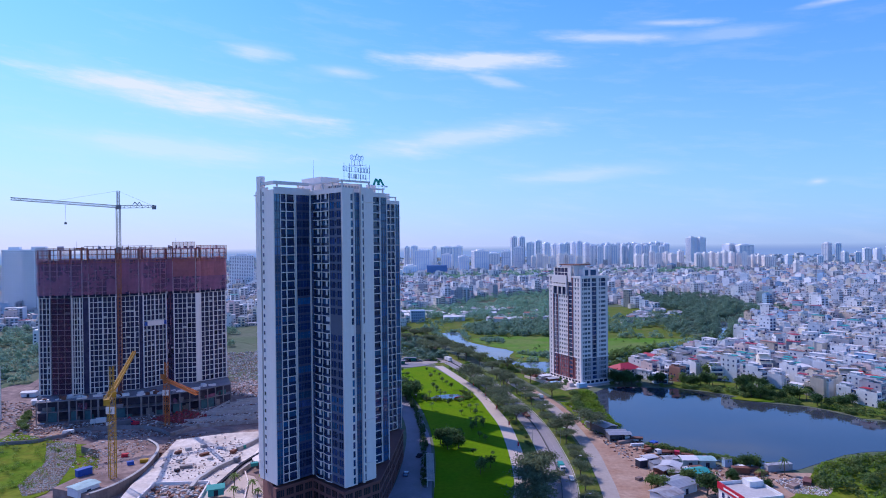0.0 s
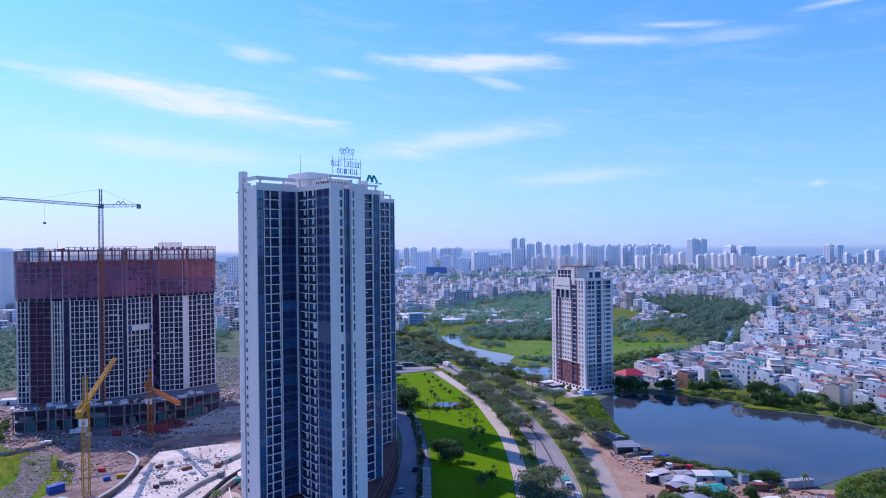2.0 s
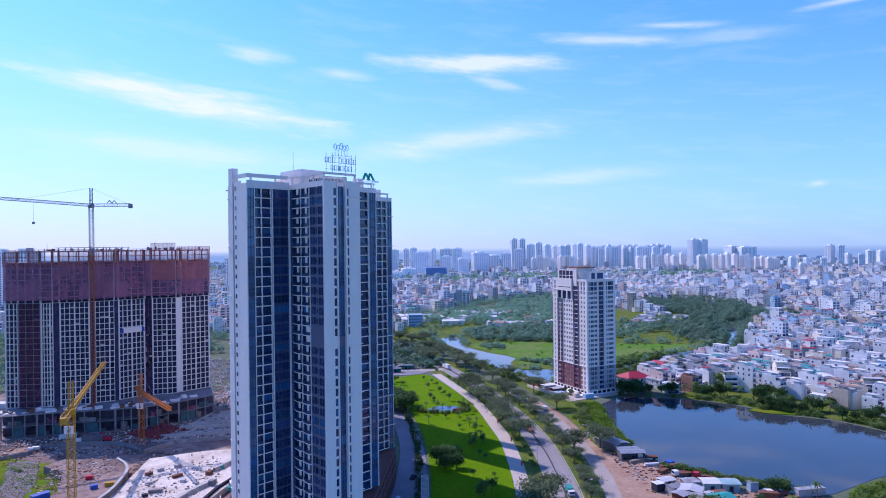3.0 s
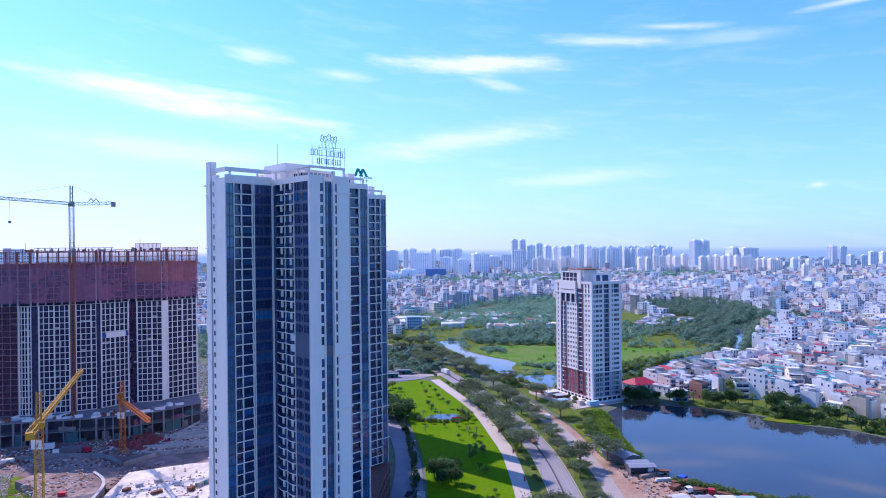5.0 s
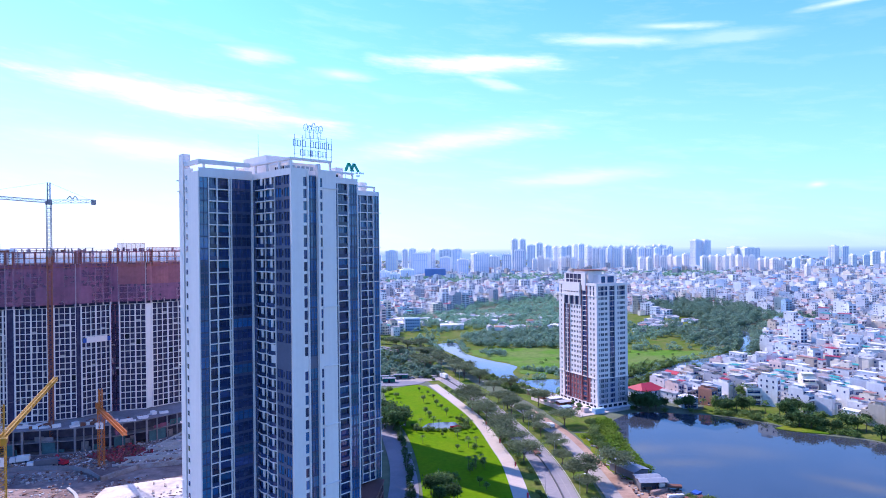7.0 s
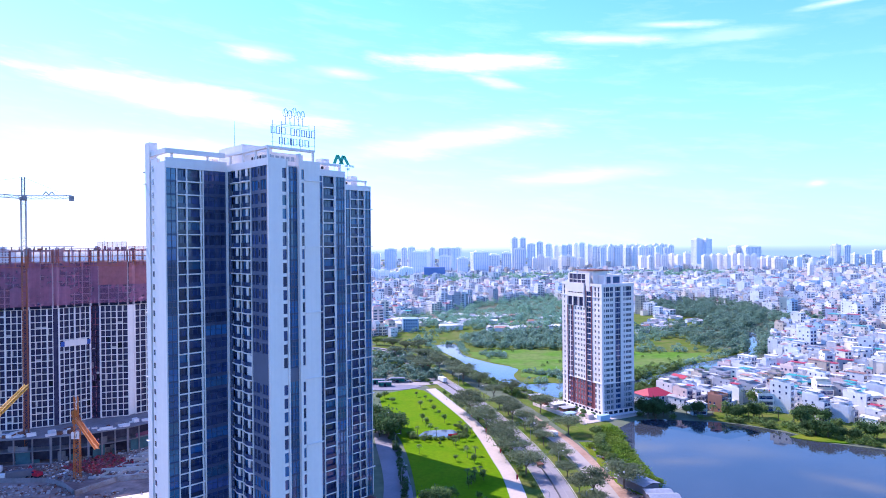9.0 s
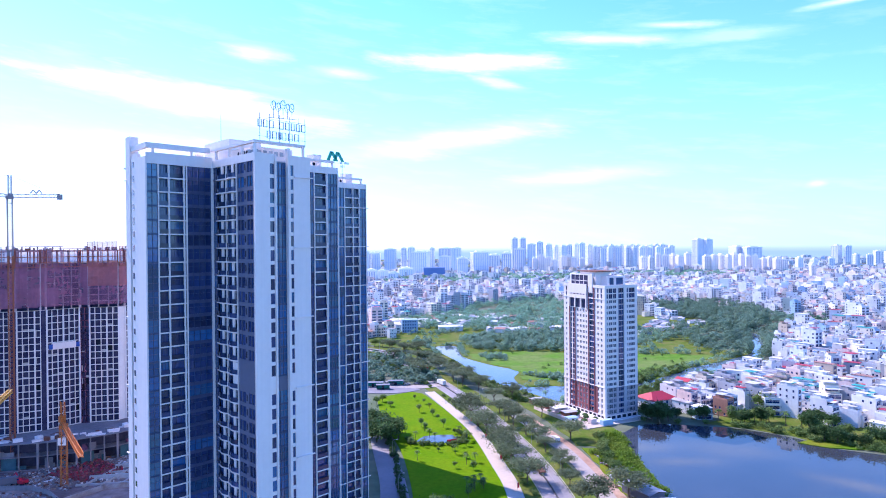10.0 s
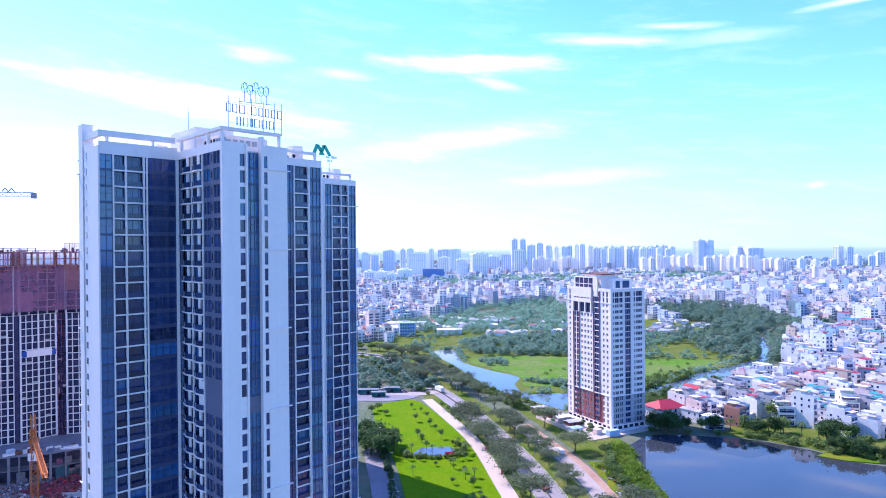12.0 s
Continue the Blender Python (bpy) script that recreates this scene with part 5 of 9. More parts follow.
for i in range(12):
    u = -18 + i * 3.3
    g.obox(-205 + u * math.cos(0.35), 400 + u * math.sin(0.35), roof_z, 0.5, 0.5, 2.0, 0.35)
part("deck_posts", g.mesh("deck_posts", M["formwork"]), site_tower)
for x, y, h in ((-225, 388, 5), (-176, 416, 7), (-200, 402, 3), (-215, 394, 3)):
    part("pole", Geo().tube((x, y, roof_z), (x, y, roof_z + h), 0.12, 0.06, 5).mesh("pole", M["crane_grey"]), site_tower)
# open podium frame
PODIUM = [(-235, 362), (-219, 367.5), (-204, 371), (-181, 376), (-166, 381), (-152, 391), (-138, 408)]
for i in range(len(PODIUM) - 1):
    frame_bay(PODIUM[i], PODIUM[i + 1], 3 + (i % 2), 0.2, 2, 6.0, 0.5, "podium_concrete", False, "podium_frame")
pod_back = [(x + depth_v.x * 44, y + depth_v.y * 44) for x, y in reversed(PODIUM)]
# solid block behind the frame, coloured as shade and haze of open storeys
part("podium_core", Geo().prism([(x + depth_v.x * 7, y + depth_v.y * 7) for x, y in PODIUM] + pod_back, 0.0, 12.2).mesh("podium_core", M["podium_room_shade"]), site_tower)
part("podium_floor", Geo().prism([(x + depth_v.x * 0.9, y + depth_v.y * 0.9) for x, y in PODIUM] + [(x + depth_v.x * 8, y + depth_v.y * 8) for x, y in reversed(PODIUM)], 5.95, 6.3).mesh("podium_floor", M["podium_concrete"]), site_tower)
part("podium_deck", Geo().prism([(x + depth_v.x * 0.5, y + depth_v.y * 0.5) for x, y in PODIUM] + pod_back, 12.2, 12.55).mesh("podium_deck", M["podium_concrete"]), site_tower)
for i in range(34):
    k = random.randrange(len(PODIUM) - 1)
    a, b = Vector(PODIUM[k]), Vector(PODIUM[k + 1])
    t0 = random.uniform(0.1, 0.6)
    p, q = a + (b - a) * t0 + depth_v * 2.2, a + (b - a) * (t0 + random.uniform(0.08, 0.3)) + depth_v * 2.2
    z = random.choice((0.2, 0.2, 6.3))
    part("infill_panel", Geo().prism([tuple(p), tuple(q), (q.x - 0.1, q.y + 0.25), (p.x - 0.1, p.y + 0.25)], z, z + random.uniform(1.5, 4.6)).mesh("infill_panel", M[random.choice(("podium_concrete", "podium_concrete", "podium_concrete", "dull_teal", "dull_teal", "net", "concrete"))]), site_tower)
for i in range(40):
    k = random.randrange(len(PODIUM) - 1)
    a, b = Vector(PODIUM[k]), Vector(PODIUM[k + 1])
    p = a + (b - a) * random.random() + depth_v * random.uniform(3, 9)
    part("stored_board", Geo().obox(p.x, p.y, 12.55, random.uniform(1, 5), random.uniform(0.8, 3), random.uniform(0.4, 1.8), random.random() * 3).mesh("stored_board", M[random.choice(("concrete_white", "concrete_white", "white", "podium_concrete", "rust"))]), site_tower)


# ---- tower cranes ----
def lattice(p, q, w, mat, bay=3.0, r=0.09):
    """A square lattice boom between two points."""
    p, q = Vector(p), Vector(q)
    d = q - p
    axis = d.normalized()
    a = axis.orthogonal().normalized() if abs(axis.z) > 0.9 else axis.cross(Vector((0, 0, 1))).normalized()
    b = axis.cross(a)
    corners = [a * w / 2 + b * w / 2, -a * w / 2 + b * w / 2, -a * w / 2 - b * w / 2, a * w / 2 - b * w / 2]
    g = Geo()
    n = max(2, int(d.length / bay))
    for c in corners:
        g.tube(p + c, q + c, r * 1.5, n=4)
    for i in range(n):
        s, e = p + d * (i / n), p + d * ((i + 1) / n)
        for k in range(4):
            c0, c1 = corners[k], corners[(k + 1) % 4]
            g.tube(s + c0, e + c1, r, n=3)
            g.tube(s + c0, s + c1, r * 0.8, n=3)
    return g.mesh("lattice", M[mat])


def tower_crane(name, label, mat, foot, top, w, jib, counter, apex, sign_z=None, jib_w=0.9):
    c = thing(name, label, "crane")
    part("mast", lattice(foot, (foot[0], foot[1], top), w, mat, 2.0, 0.1), c)
    part("slewing_unit", Geo().obox(foot[0], foot[1], top, w * 1.5, w * 1.5, 1.6, 0.5).obox(foot[0] + w, foot[1] - w, top + 0.2, 1.6, 1.6, 2.2, 0.5).mesh("slewing_unit", M[mat]), c)
    part("jib", lattice((foot[0], foot[1], top + 1.5), jib, w * jib_w, mat, 1.8, 0.11), c)
    part("counter_jib", lattice((foot[0], foot[1], top + 1.5), counter, w * 0.8, mat), c)
    part("counterweight", Geo().obox(counter[0], counter[1], counter[2] - 1.8, 2.2, 2.6, 2.4, 0.5).mesh("counterweight", M["crane_grey" if mat == "crane_grey" else mat]), c)
    part("head", lattice((foot[0], foot[1], top + 1.5), apex, w * 0.6, mat, 2.0), c)
    g = Geo()
    mid = Vector(jib).lerp(Vector((foot[0], foot[1], top + 1.5)), 0.35)
    g.tube(apex, mid, 0.06, n=3).tube(apex, counter, 0.06, n=3)
    part("stay_rope", g.mesh("stay_rope", M["crane_grey"]), c)
    if sign_z:
        part("name_board", Geo().obox(foot[0], foot[1] - w / 2 - 0.2, sign_z, w * 1.5, 0.2, 3.0).mesh("name_board", M["white"]), c, "white board with plain dark peaks")
        z = sign_z + 0.6
        g = Geo()
        for x in (-0.6, 0.2):
            for s in (0, 1):
                g.face([(foot[0] + x + s * 0.4, foot[1] - w / 2 - 0.34, z + s * 1.6), (foot[0] + x + s * 0.4 + 0.25, foot[1] - w / 2 - 0.34, z + s * 1.6), (foot[0] + x + 0.65 - s * 0.25, foot[1] - w / 2 - 0.34, z + 1.6 - s * 1.6), (foot[0] + x + 0.4 - s * 0.25, foot[1] - w / 2 - 0.34, z + 1.6 - s * 1.6)])
        part("peak_board", g.mesh("peak_board", M["sign_blue"]), c)
    return c


crane_a = tower_crane("tower_crane", "grey hammerhead tower crane rising over the unfinished tower", "crane_grey", (-195.4, 380.6, 98), 124.2, 2.0, (-242, 354, 129.2), (-178.6, 391.2, 126.4), (-195.2, 380.4, 135.3), None, 0.7)
part("mast_below", lattice((-195.4, 380.6, 0), (-195.4, 380.6, 98), 1.9, "mast_orange", 2.4, 0.1), crane_a, "orange brown lower mast along the facade")
g = Geo().tube((-219, 367.0, 116), (-219, 367.0, 126.4), 0.06, n=3).box(-219.5, 366.5, 115, -218.5, 367.5, 116.2)
part("hook", g.mesh("hook", M["crane_grey"]), crane_a)
g = Geo()
for x in (0.0, 2.0):
    for s, e in (((x, 0.0), (x + 1.0, 1.6)), ((x + 1.0, 1.6), (x + 2.0, 0.0))):
        g.tube((-188.6 + s[0], 384.8 + s[0] * 0.63, 127.2 + s[1]), (-188.6 + e[0], 384.8 + e[0] * 0.63, 127.2 + e[1]), 0.22, n=4)
part("peak_board", g.mesh("peak_board", M["crane_grey"]), crane_a, "dark twin peak board")
tower_crane("tower_crane", "yellow luffing tower crane standing in the excavation", "crane_yellow", (-140.5, 266.0, 0), 38.6, 2.4, (-163.5, 333.0, 46.0), (-137.6, 256.5, 39.0), (-140.8, 266.8, 51.0), 31.4, 0.55)
tower_crane("tower_crane", "orange luffing tower crane with its boom lowered", "crane_orange", (-157.5, 357.0, 0), 24.6, 2.3, (-118.3, 301.6, 31.0), (-163.0, 364.6, 27.0), (-156.0, 354.0, 36.6), 17.6, 0.6)


# ---- pale apartment tower by the pond ----
pale = thing("apartment_tower", "pale apartment tower with red-brown lower storeys beside the pond", "tower", pose(96.75, 447.6, 0, 0, 0, 26.5))
PW, PD, PH, PN = 24.4, 37.75, 3.16, 24
part("core", Geo().box(0.5, 0.5, 0, PW - 0.5, PD - 0.5, PN * PH).mesh("core", M["interior"]), pale)
win_cache = {}


def pale_window(w, h, z0, m, dark=False):
    key = (round(w, 2), round(h, 2), dark)
    if key not in win_cache:
        n = max(2, int(w / 1.1))
        f = Geo().grid([((w - 0.06) * k / n, (w - 0.06) * k / n + 0.06) for k in range(n + 1)], [(0, 0.06), (h - 0.06, h)], 0.2, 0.3)
        p = Geo().box(0, 0.3, 0, w, 0.36, h)
        win_cache[key] = f.mesh("window", M["rt_grey" if dark else "white_trim"]), p.mesh("pane", M["glass_dark" if dark else "glass_pale"])
    ob = part("window", win_cache[key][0], pale, m=Matrix.Translation((0, 0, z0)) @ m)
    part("pane", win_cache[key][1], ob)


def pale_face(spans, length, m, low_mat, low_floors, upper_mat="white"):
    """Spandrels and piers with real openings: spans are (x0, x1, sill, head)."""
    for k in range(1, PN):
        low, z = k < low_floors, k * PH
        holes = []
        for x0, x1, sill, head in spans:
            s, h = (0.45, 2.7) if low else (0.3, 2.9) if k >= 22 else (sill, head)
            holes.append((x0, x1, z + s, z + h))
            pale_window(x1 - x0, h - s, z + s, m @ Matrix.Translation((x0, 0, 0)), sill < 0.3 or k >= 22)
        g = Geo().plate(0.0, length, z, z + PH, holes, 0.0, 0.6, lambda x: 1 if low and not (length > 30 and (x < 7.4 or x > 30.0)) else 0)
        part("wall", g.mesh("wall", M[upper_mat], M[low_mat]), pale, m=m)
        if k in (6, 22):
            part("ledge", Geo().box(-0.25, -0.3, z - 0.2, length + 0.25, 0, z + 0.25).mesh("ledge", M["white"]), pale, m=m)
    g = Geo()
    n = int(length / 3.5)
    for k in range(n + 1):
        x = (length - 0.8) * k / n
        g.box(x, 0, 0, x + 0.8, 0.8, PH)
    g.box(0, 0, PH - 0.7, length, 0.5, PH)
    part("arcade", g.mesh("arcade", M["white"]), pale, m=m)


FRONT_SPANS = [(1.4, 2.6, 0.8, 2.55), (3.0, 5.8, 0.8, 2.55), (6.2, 8.6, 0.8, 2.55), (10.2, 13.9, 0.1, 2.98), (16.4, 17.6, 0.8, 2.55), (18.1, 22.6, 0.8, 2.55)]
SIDE_SPANS = [(1.9, 3.3, 0.9, 2.5), (6.3, 8.0, 0.15, 2.95), (8.6, 10.9, 0.15, 2.95), (12.6, 14.2, 0.9, 2.5), (15.4, 17.0, 0.9, 2.5), (18.2, 19.8, 0.9, 2.5), (20.8, 22.2, 0.9, 2.5), (24.0, 28.4, 0.15, 2.95), (31.2, 32.6, 0.9, 2.5), (34.2, 35.6, 0.9, 2.5)]
pale_face(FRONT_SPANS, PW, Matrix.Identity(4), "rt_grey", 6)
pale_face(SIDE_SPANS, PD, Matrix.Translation((0, PD, 0)) @ R90, "rt_brown", 6)
part("wall", Geo().box(PW - 0.5, 0.3, 0, PW, PD, PN * PH).box(0, PD - 0.5, 0, PW, PD, PN * PH).mesh("wall", M["white"]), pale)
part("corner_pier", Geo().box(-0.15, -0.15, 0, 1.3, 1.3, PN * PH + 1).mesh("corner_pier", M["white"]), pale)
part("recess_column", Geo().box(9.9, -0.1, 3, 10.2, 0.4, PN * PH).box(13.9, -0.1, 3, 14.2, 0.4, PN * PH).mesh("recess_column", M["rt_grey"]), pale)
part("side_fin", Geo().box(-0.5, PD - 11.3, 3, 0.2, PD - 11.0, PN * PH).box(-0.5, PD - 6.2, 3, 0.2, PD - 5.9, PN * PH).box(-0.4, PD - 29.0, 3, 0.2, PD - 28.5, PN * PH).box(-0.4, PD - 23.9, 3, 0.2, PD - 23.4, PN * PH).mesh("side_fin", M["rt_brown"]), pale, "red-brown tiled fins")
part("roof", Geo().box(0, 0, PN * PH, PW, PD, PN * PH + 0.4).mesh("roof", M["roof_slab"]), pale)
for b in ((-0.2, -0.2, PW + 0.2, 0.3), (-0.2, 0.3, 0.3, 10), (-0.2, PD - 5, 0.3, PD), (PW - 0.3, 0.3, PW + 0.2, PD)):
    part("parapet", Geo().box(b[0], b[1], PN * PH, b[2], b[3], PN * PH + 1.6).mesh("parapet", M["white"]), pale)
part("penthouse", Geo().box(6, 5, PN * PH, 20, 15, PN * PH + 6.5).box(2, 10, PN * PH, 12, 24, PN * PH + 9.0).mesh("penthouse", M["white"]), pale)
part("penthouse_window", Geo().box(8, 4.9, PN * PH + 1.5, 11, 5.1, PN * PH + 5.5).box(13, 4.9, PN * PH + 1.5, 18, 5.1, PN * PH + 5.5).mesh("penthouse_window", M["glass_blue"]), pale)
part("glazed_gallery", Geo().box(-0.1, 14, PN * PH, 1.4, 30, PN * PH + 7.0).mesh("glazed_gallery", M["room_shade"]), pale)
part("crown_wall", Geo().box(-1.0, PD - 22.6, 22 * PH - 0.6, -0.1, PD - 6.0, 22 * PH + 1.6).box(-1.0, PD - 22.6, 22 * PH + 2.2, -0.1, PD - 6.0, PN * PH + 1.6).box(-0.9, PD - 22.2, 22 * PH + 1.6, -0.1, PD - 21.4, 22 * PH + 2.2).box(-0.9, PD - 7.2, 22 * PH + 1.6, -0.1, PD - 6.4, 22 * PH + 2.2).mesh("crown_wall", M["white"]), pale, "projecting white band below the roof")
for y in (6.0, 11.4, 16.8, 21.8):
    part("loggia_column", Geo().box(-1.0, PD - y - 0.8, 20 * PH, -0.1, PD - y, 22 * PH - 0.6).mesh("loggia_column", M["white"]), pale)
# dark sheet paints the shade between the loggia columns
part("loggia_shade", Geo().box(-0.06, PD - 22.0, 20 * PH + 0.2, -0.02, PD - 6.4, 22 * PH - 0.6).mesh("loggia_shade", M["room_shade"]), pale, "thin dark sheet painted as loggia shade")
part("flat_roof", Geo().box(1, 8, PN * PH + 9.0, 16, 26, PN * PH + 9.5).mesh("flat_roof", M["rust"]), pale)
part("crown", Geo().box(-0.3, 10.5, PN * PH - 3, 0.4, 14, PN * PH + 7.6).box(-0.3, 30, PN * PH - 3, 0.4, 31.2, PN * PH + 7).mesh("crown", M["white"]), pale)
g = Geo()
for y in (14, 18, 22, 26, 29.7):
    g.box(-0.3, y, PN * PH, 0.0, y + 0.35, PN * PH + 7.2)
g.box(-0.3, 14, PN * PH + 3.4, 0.0, 30, PN * PH + 3.8).box(-0.4, 13.8, PN * PH + 7.0, 1.6, 30.2, PN * PH + 7.5)
part("gallery_frame", g.mesh("gallery_frame", M["white"]), pale)
part("water_tank", Geo().tube((14, 20, PN * PH + 0.4), (14, 20, PN * PH + 3.2), 1.3, n=12).tube((18, 22, PN * PH + 0.4), (18, 22, PN * PH + 3.2), 1.3, n=12).mesh("water_tank", M["metal"]), pale)
part("terrace", Geo().box(-7.5, -3, 0, 0, PD, 1.2).box(0, -3, 0, PW, 0, 0.8).mesh("terrace", M["concrete_white"]), pale, "pale concrete entrance terrace")
for k, (x, y) in enumerate(((-4, 4), (-6.5, 9), (-4, 13), (-7, 17), (-3.5, 20), (-6, 25))):
    part("planter", Geo().tube((x, y, 1.2), (x, y, 1.7), 1.7, 1.9, 10).tube((x, y, 1.7), (x, y, 2.3), 1.5, 0.9, 9).mesh("planter", M["leaf_dark"]), pale, "round planted bed")
part("paving", Geo().box(-20, -8, 0, -7.5, PD + 4, 0.5).box(-7.5, -8, 0, PW + 3, -3, 0.5).mesh("paving", M["paving"]), pale)
for x, y, r in ((-10, 6, 2.0), (-13, 12, 2.4), (-10.5, 18, 2.2), (-15, 22, 2.6), (-11, 27, 2.4), (-16, 31, 2.2), (-16.5, 4, 1.8), (-17, 14, 1.6)):
    part("flower_bed", Geo().tube((x, y, 0.5), (x, y, 0.9), r, r, 10).tube((x, y, 0.9), (x, y, 1.5), r * 0.85, r * 0.5, 9).mesh("flower_bed", M["leaf_dark"]), pale, "round dark planted bed")
for x0, y0, x1, y1, h in ((-19.6, 26, -12, 27, 1.2), (-19.6, 8, -17.5, 20, 1.4), (-9.5, 30, -8.6, 37, 2.4), (-12, -2, -8, 1.0, 2.6)):
    part("site_block", Geo().box(x0, y0, 0.5, x1, y1, 0.5 + h).mesh("site_block", M["house_pink"]), pale, "low pink masonry block")
part("site_cabin", Geo().box(-8, -7.5, 0.5, -1, -4.5, 3.2).mesh("site_cabin", M["house_blue"]), pale, "blue site cabin")
part("low_wall", Geo().box(-20.3, -8, 0, -20, PD + 4, 2.0).mesh("low_wall", M["house_pink"]), pale)

# ---- far skyline ----
def far_x(px, y):
    """World x of a far thing that stands at that share of the view."""
    return (px - 784) / 1119.7 * (y - 44) + 2.4


def far_tower(name, label, x, y, w, h, yaw, mat, top_mat):
    """One slab tower with its roof house and strips of windows."""
    t = thing(name, label, "tower", pose(x, y, 0, 0, 0, yaw), group="far towers")
    part("wall", Geo().box(-w / 2, -w / 2, 0, w / 2, w / 2, h).box(-w / 4, -w / 4, h, w / 4, w / 4, h + 4).mesh("wall", M[mat]), t)
    n = max(3, int(w / 6))
    bars = [((k + 0.25) * w / n - w / 2, (k + 0.7) * w / n - w / 2) for k in range(n)]
    strip = Geo().grid(bars, [(6, 7), (h * 0.4, h * 0.4 + 1), (h * 0.7, h * 0.7 + 1), (h - 5, h - 4)], -0.3, 0.0).mesh("window_strip", M[top_mat])
    part("window_strip", strip, t, m=Matrix.Translation((0, -w / 2, 0)))
    part("window_strip", strip, t, m=Matrix.Translation((-w / 2, 0, 0)) @ R90)


def tower_row(name, label, groups, mat, top_mat):
    """Rows of slab towers: (first, last, step, width, height, spread, distance)."""
    rng = random.Random(name)
    for first, last, step, width, height, spread, dist in groups:
        x = first
        while x < last:
            d = dist + rng.uniform(-80, 80)
            far_tower(name, label, far_x(x + width / 2, d), d, width * rng.uniform(0.75, 1.15) * d / 1119.7, height + rng.uniform(-spread, spread), rng.uniform(-25, 25), mat, top_mat)
            x += step * rng.uniform(0.85, 1.2)


FAR = "pale blue high-rise tower in the far skyline"
rng = random.Random(63)
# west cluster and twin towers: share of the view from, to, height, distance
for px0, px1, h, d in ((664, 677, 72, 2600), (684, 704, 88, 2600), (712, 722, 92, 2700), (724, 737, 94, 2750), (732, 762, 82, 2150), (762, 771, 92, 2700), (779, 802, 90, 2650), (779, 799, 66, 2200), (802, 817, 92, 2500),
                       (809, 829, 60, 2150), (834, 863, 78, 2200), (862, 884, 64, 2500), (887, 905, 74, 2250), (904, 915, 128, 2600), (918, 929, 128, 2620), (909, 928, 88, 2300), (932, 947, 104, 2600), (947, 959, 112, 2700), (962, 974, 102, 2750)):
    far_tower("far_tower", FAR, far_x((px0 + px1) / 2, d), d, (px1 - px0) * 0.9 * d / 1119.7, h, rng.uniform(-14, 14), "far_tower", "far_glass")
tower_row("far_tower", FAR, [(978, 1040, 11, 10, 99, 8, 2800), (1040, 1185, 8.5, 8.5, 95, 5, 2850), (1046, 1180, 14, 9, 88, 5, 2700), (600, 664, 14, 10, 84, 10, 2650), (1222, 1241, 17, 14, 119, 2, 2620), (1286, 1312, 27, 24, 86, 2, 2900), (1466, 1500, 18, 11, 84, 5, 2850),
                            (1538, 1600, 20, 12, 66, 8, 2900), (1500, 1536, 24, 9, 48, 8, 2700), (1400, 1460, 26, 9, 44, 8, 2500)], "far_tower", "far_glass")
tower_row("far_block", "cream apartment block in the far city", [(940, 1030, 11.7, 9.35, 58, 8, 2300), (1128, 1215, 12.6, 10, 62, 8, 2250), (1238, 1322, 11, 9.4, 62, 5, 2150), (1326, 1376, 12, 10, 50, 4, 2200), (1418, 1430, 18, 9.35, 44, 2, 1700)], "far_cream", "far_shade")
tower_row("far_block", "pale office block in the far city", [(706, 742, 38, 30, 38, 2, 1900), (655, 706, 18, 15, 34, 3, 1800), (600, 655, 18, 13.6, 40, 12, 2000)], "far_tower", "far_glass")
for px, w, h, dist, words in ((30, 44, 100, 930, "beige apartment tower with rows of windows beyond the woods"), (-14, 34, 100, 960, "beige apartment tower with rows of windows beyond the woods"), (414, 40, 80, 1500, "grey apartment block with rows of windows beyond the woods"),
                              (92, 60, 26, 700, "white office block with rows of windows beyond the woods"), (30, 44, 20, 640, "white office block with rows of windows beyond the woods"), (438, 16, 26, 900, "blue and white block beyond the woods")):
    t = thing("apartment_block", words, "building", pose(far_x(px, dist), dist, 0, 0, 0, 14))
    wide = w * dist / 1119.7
    # walls of the tall blocks take the skyline colour lightened for haze
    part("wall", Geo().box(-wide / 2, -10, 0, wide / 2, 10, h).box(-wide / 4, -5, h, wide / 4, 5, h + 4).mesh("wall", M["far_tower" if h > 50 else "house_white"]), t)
    cols, rows_n = int(wide / 3.6), int(h / 3.4)
    g = Geo()
    for k in range(rows_n):
        for c in range(cols):
            x = -wide / 2 + (c + 0.5) * wide / cols
            g.box(x - 0.8, -10.15, k * 3.4 + 1.0, x + 0.8, -9.9, k * 3.4 + 2.6)
    tagged(part("window_grid", g.mesh("window_grid", M["glass_dark"]), t), kind="stuff")
wrapped = thing("wrapped_building", "long building wrapped in blue net", "building", pose(far_x(770, 1950), 1950, 0))
part("net", Geo().box(-30, -15, 0, 32, 15, 37).mesh("net", M["far_blue_net"]), wrapped)


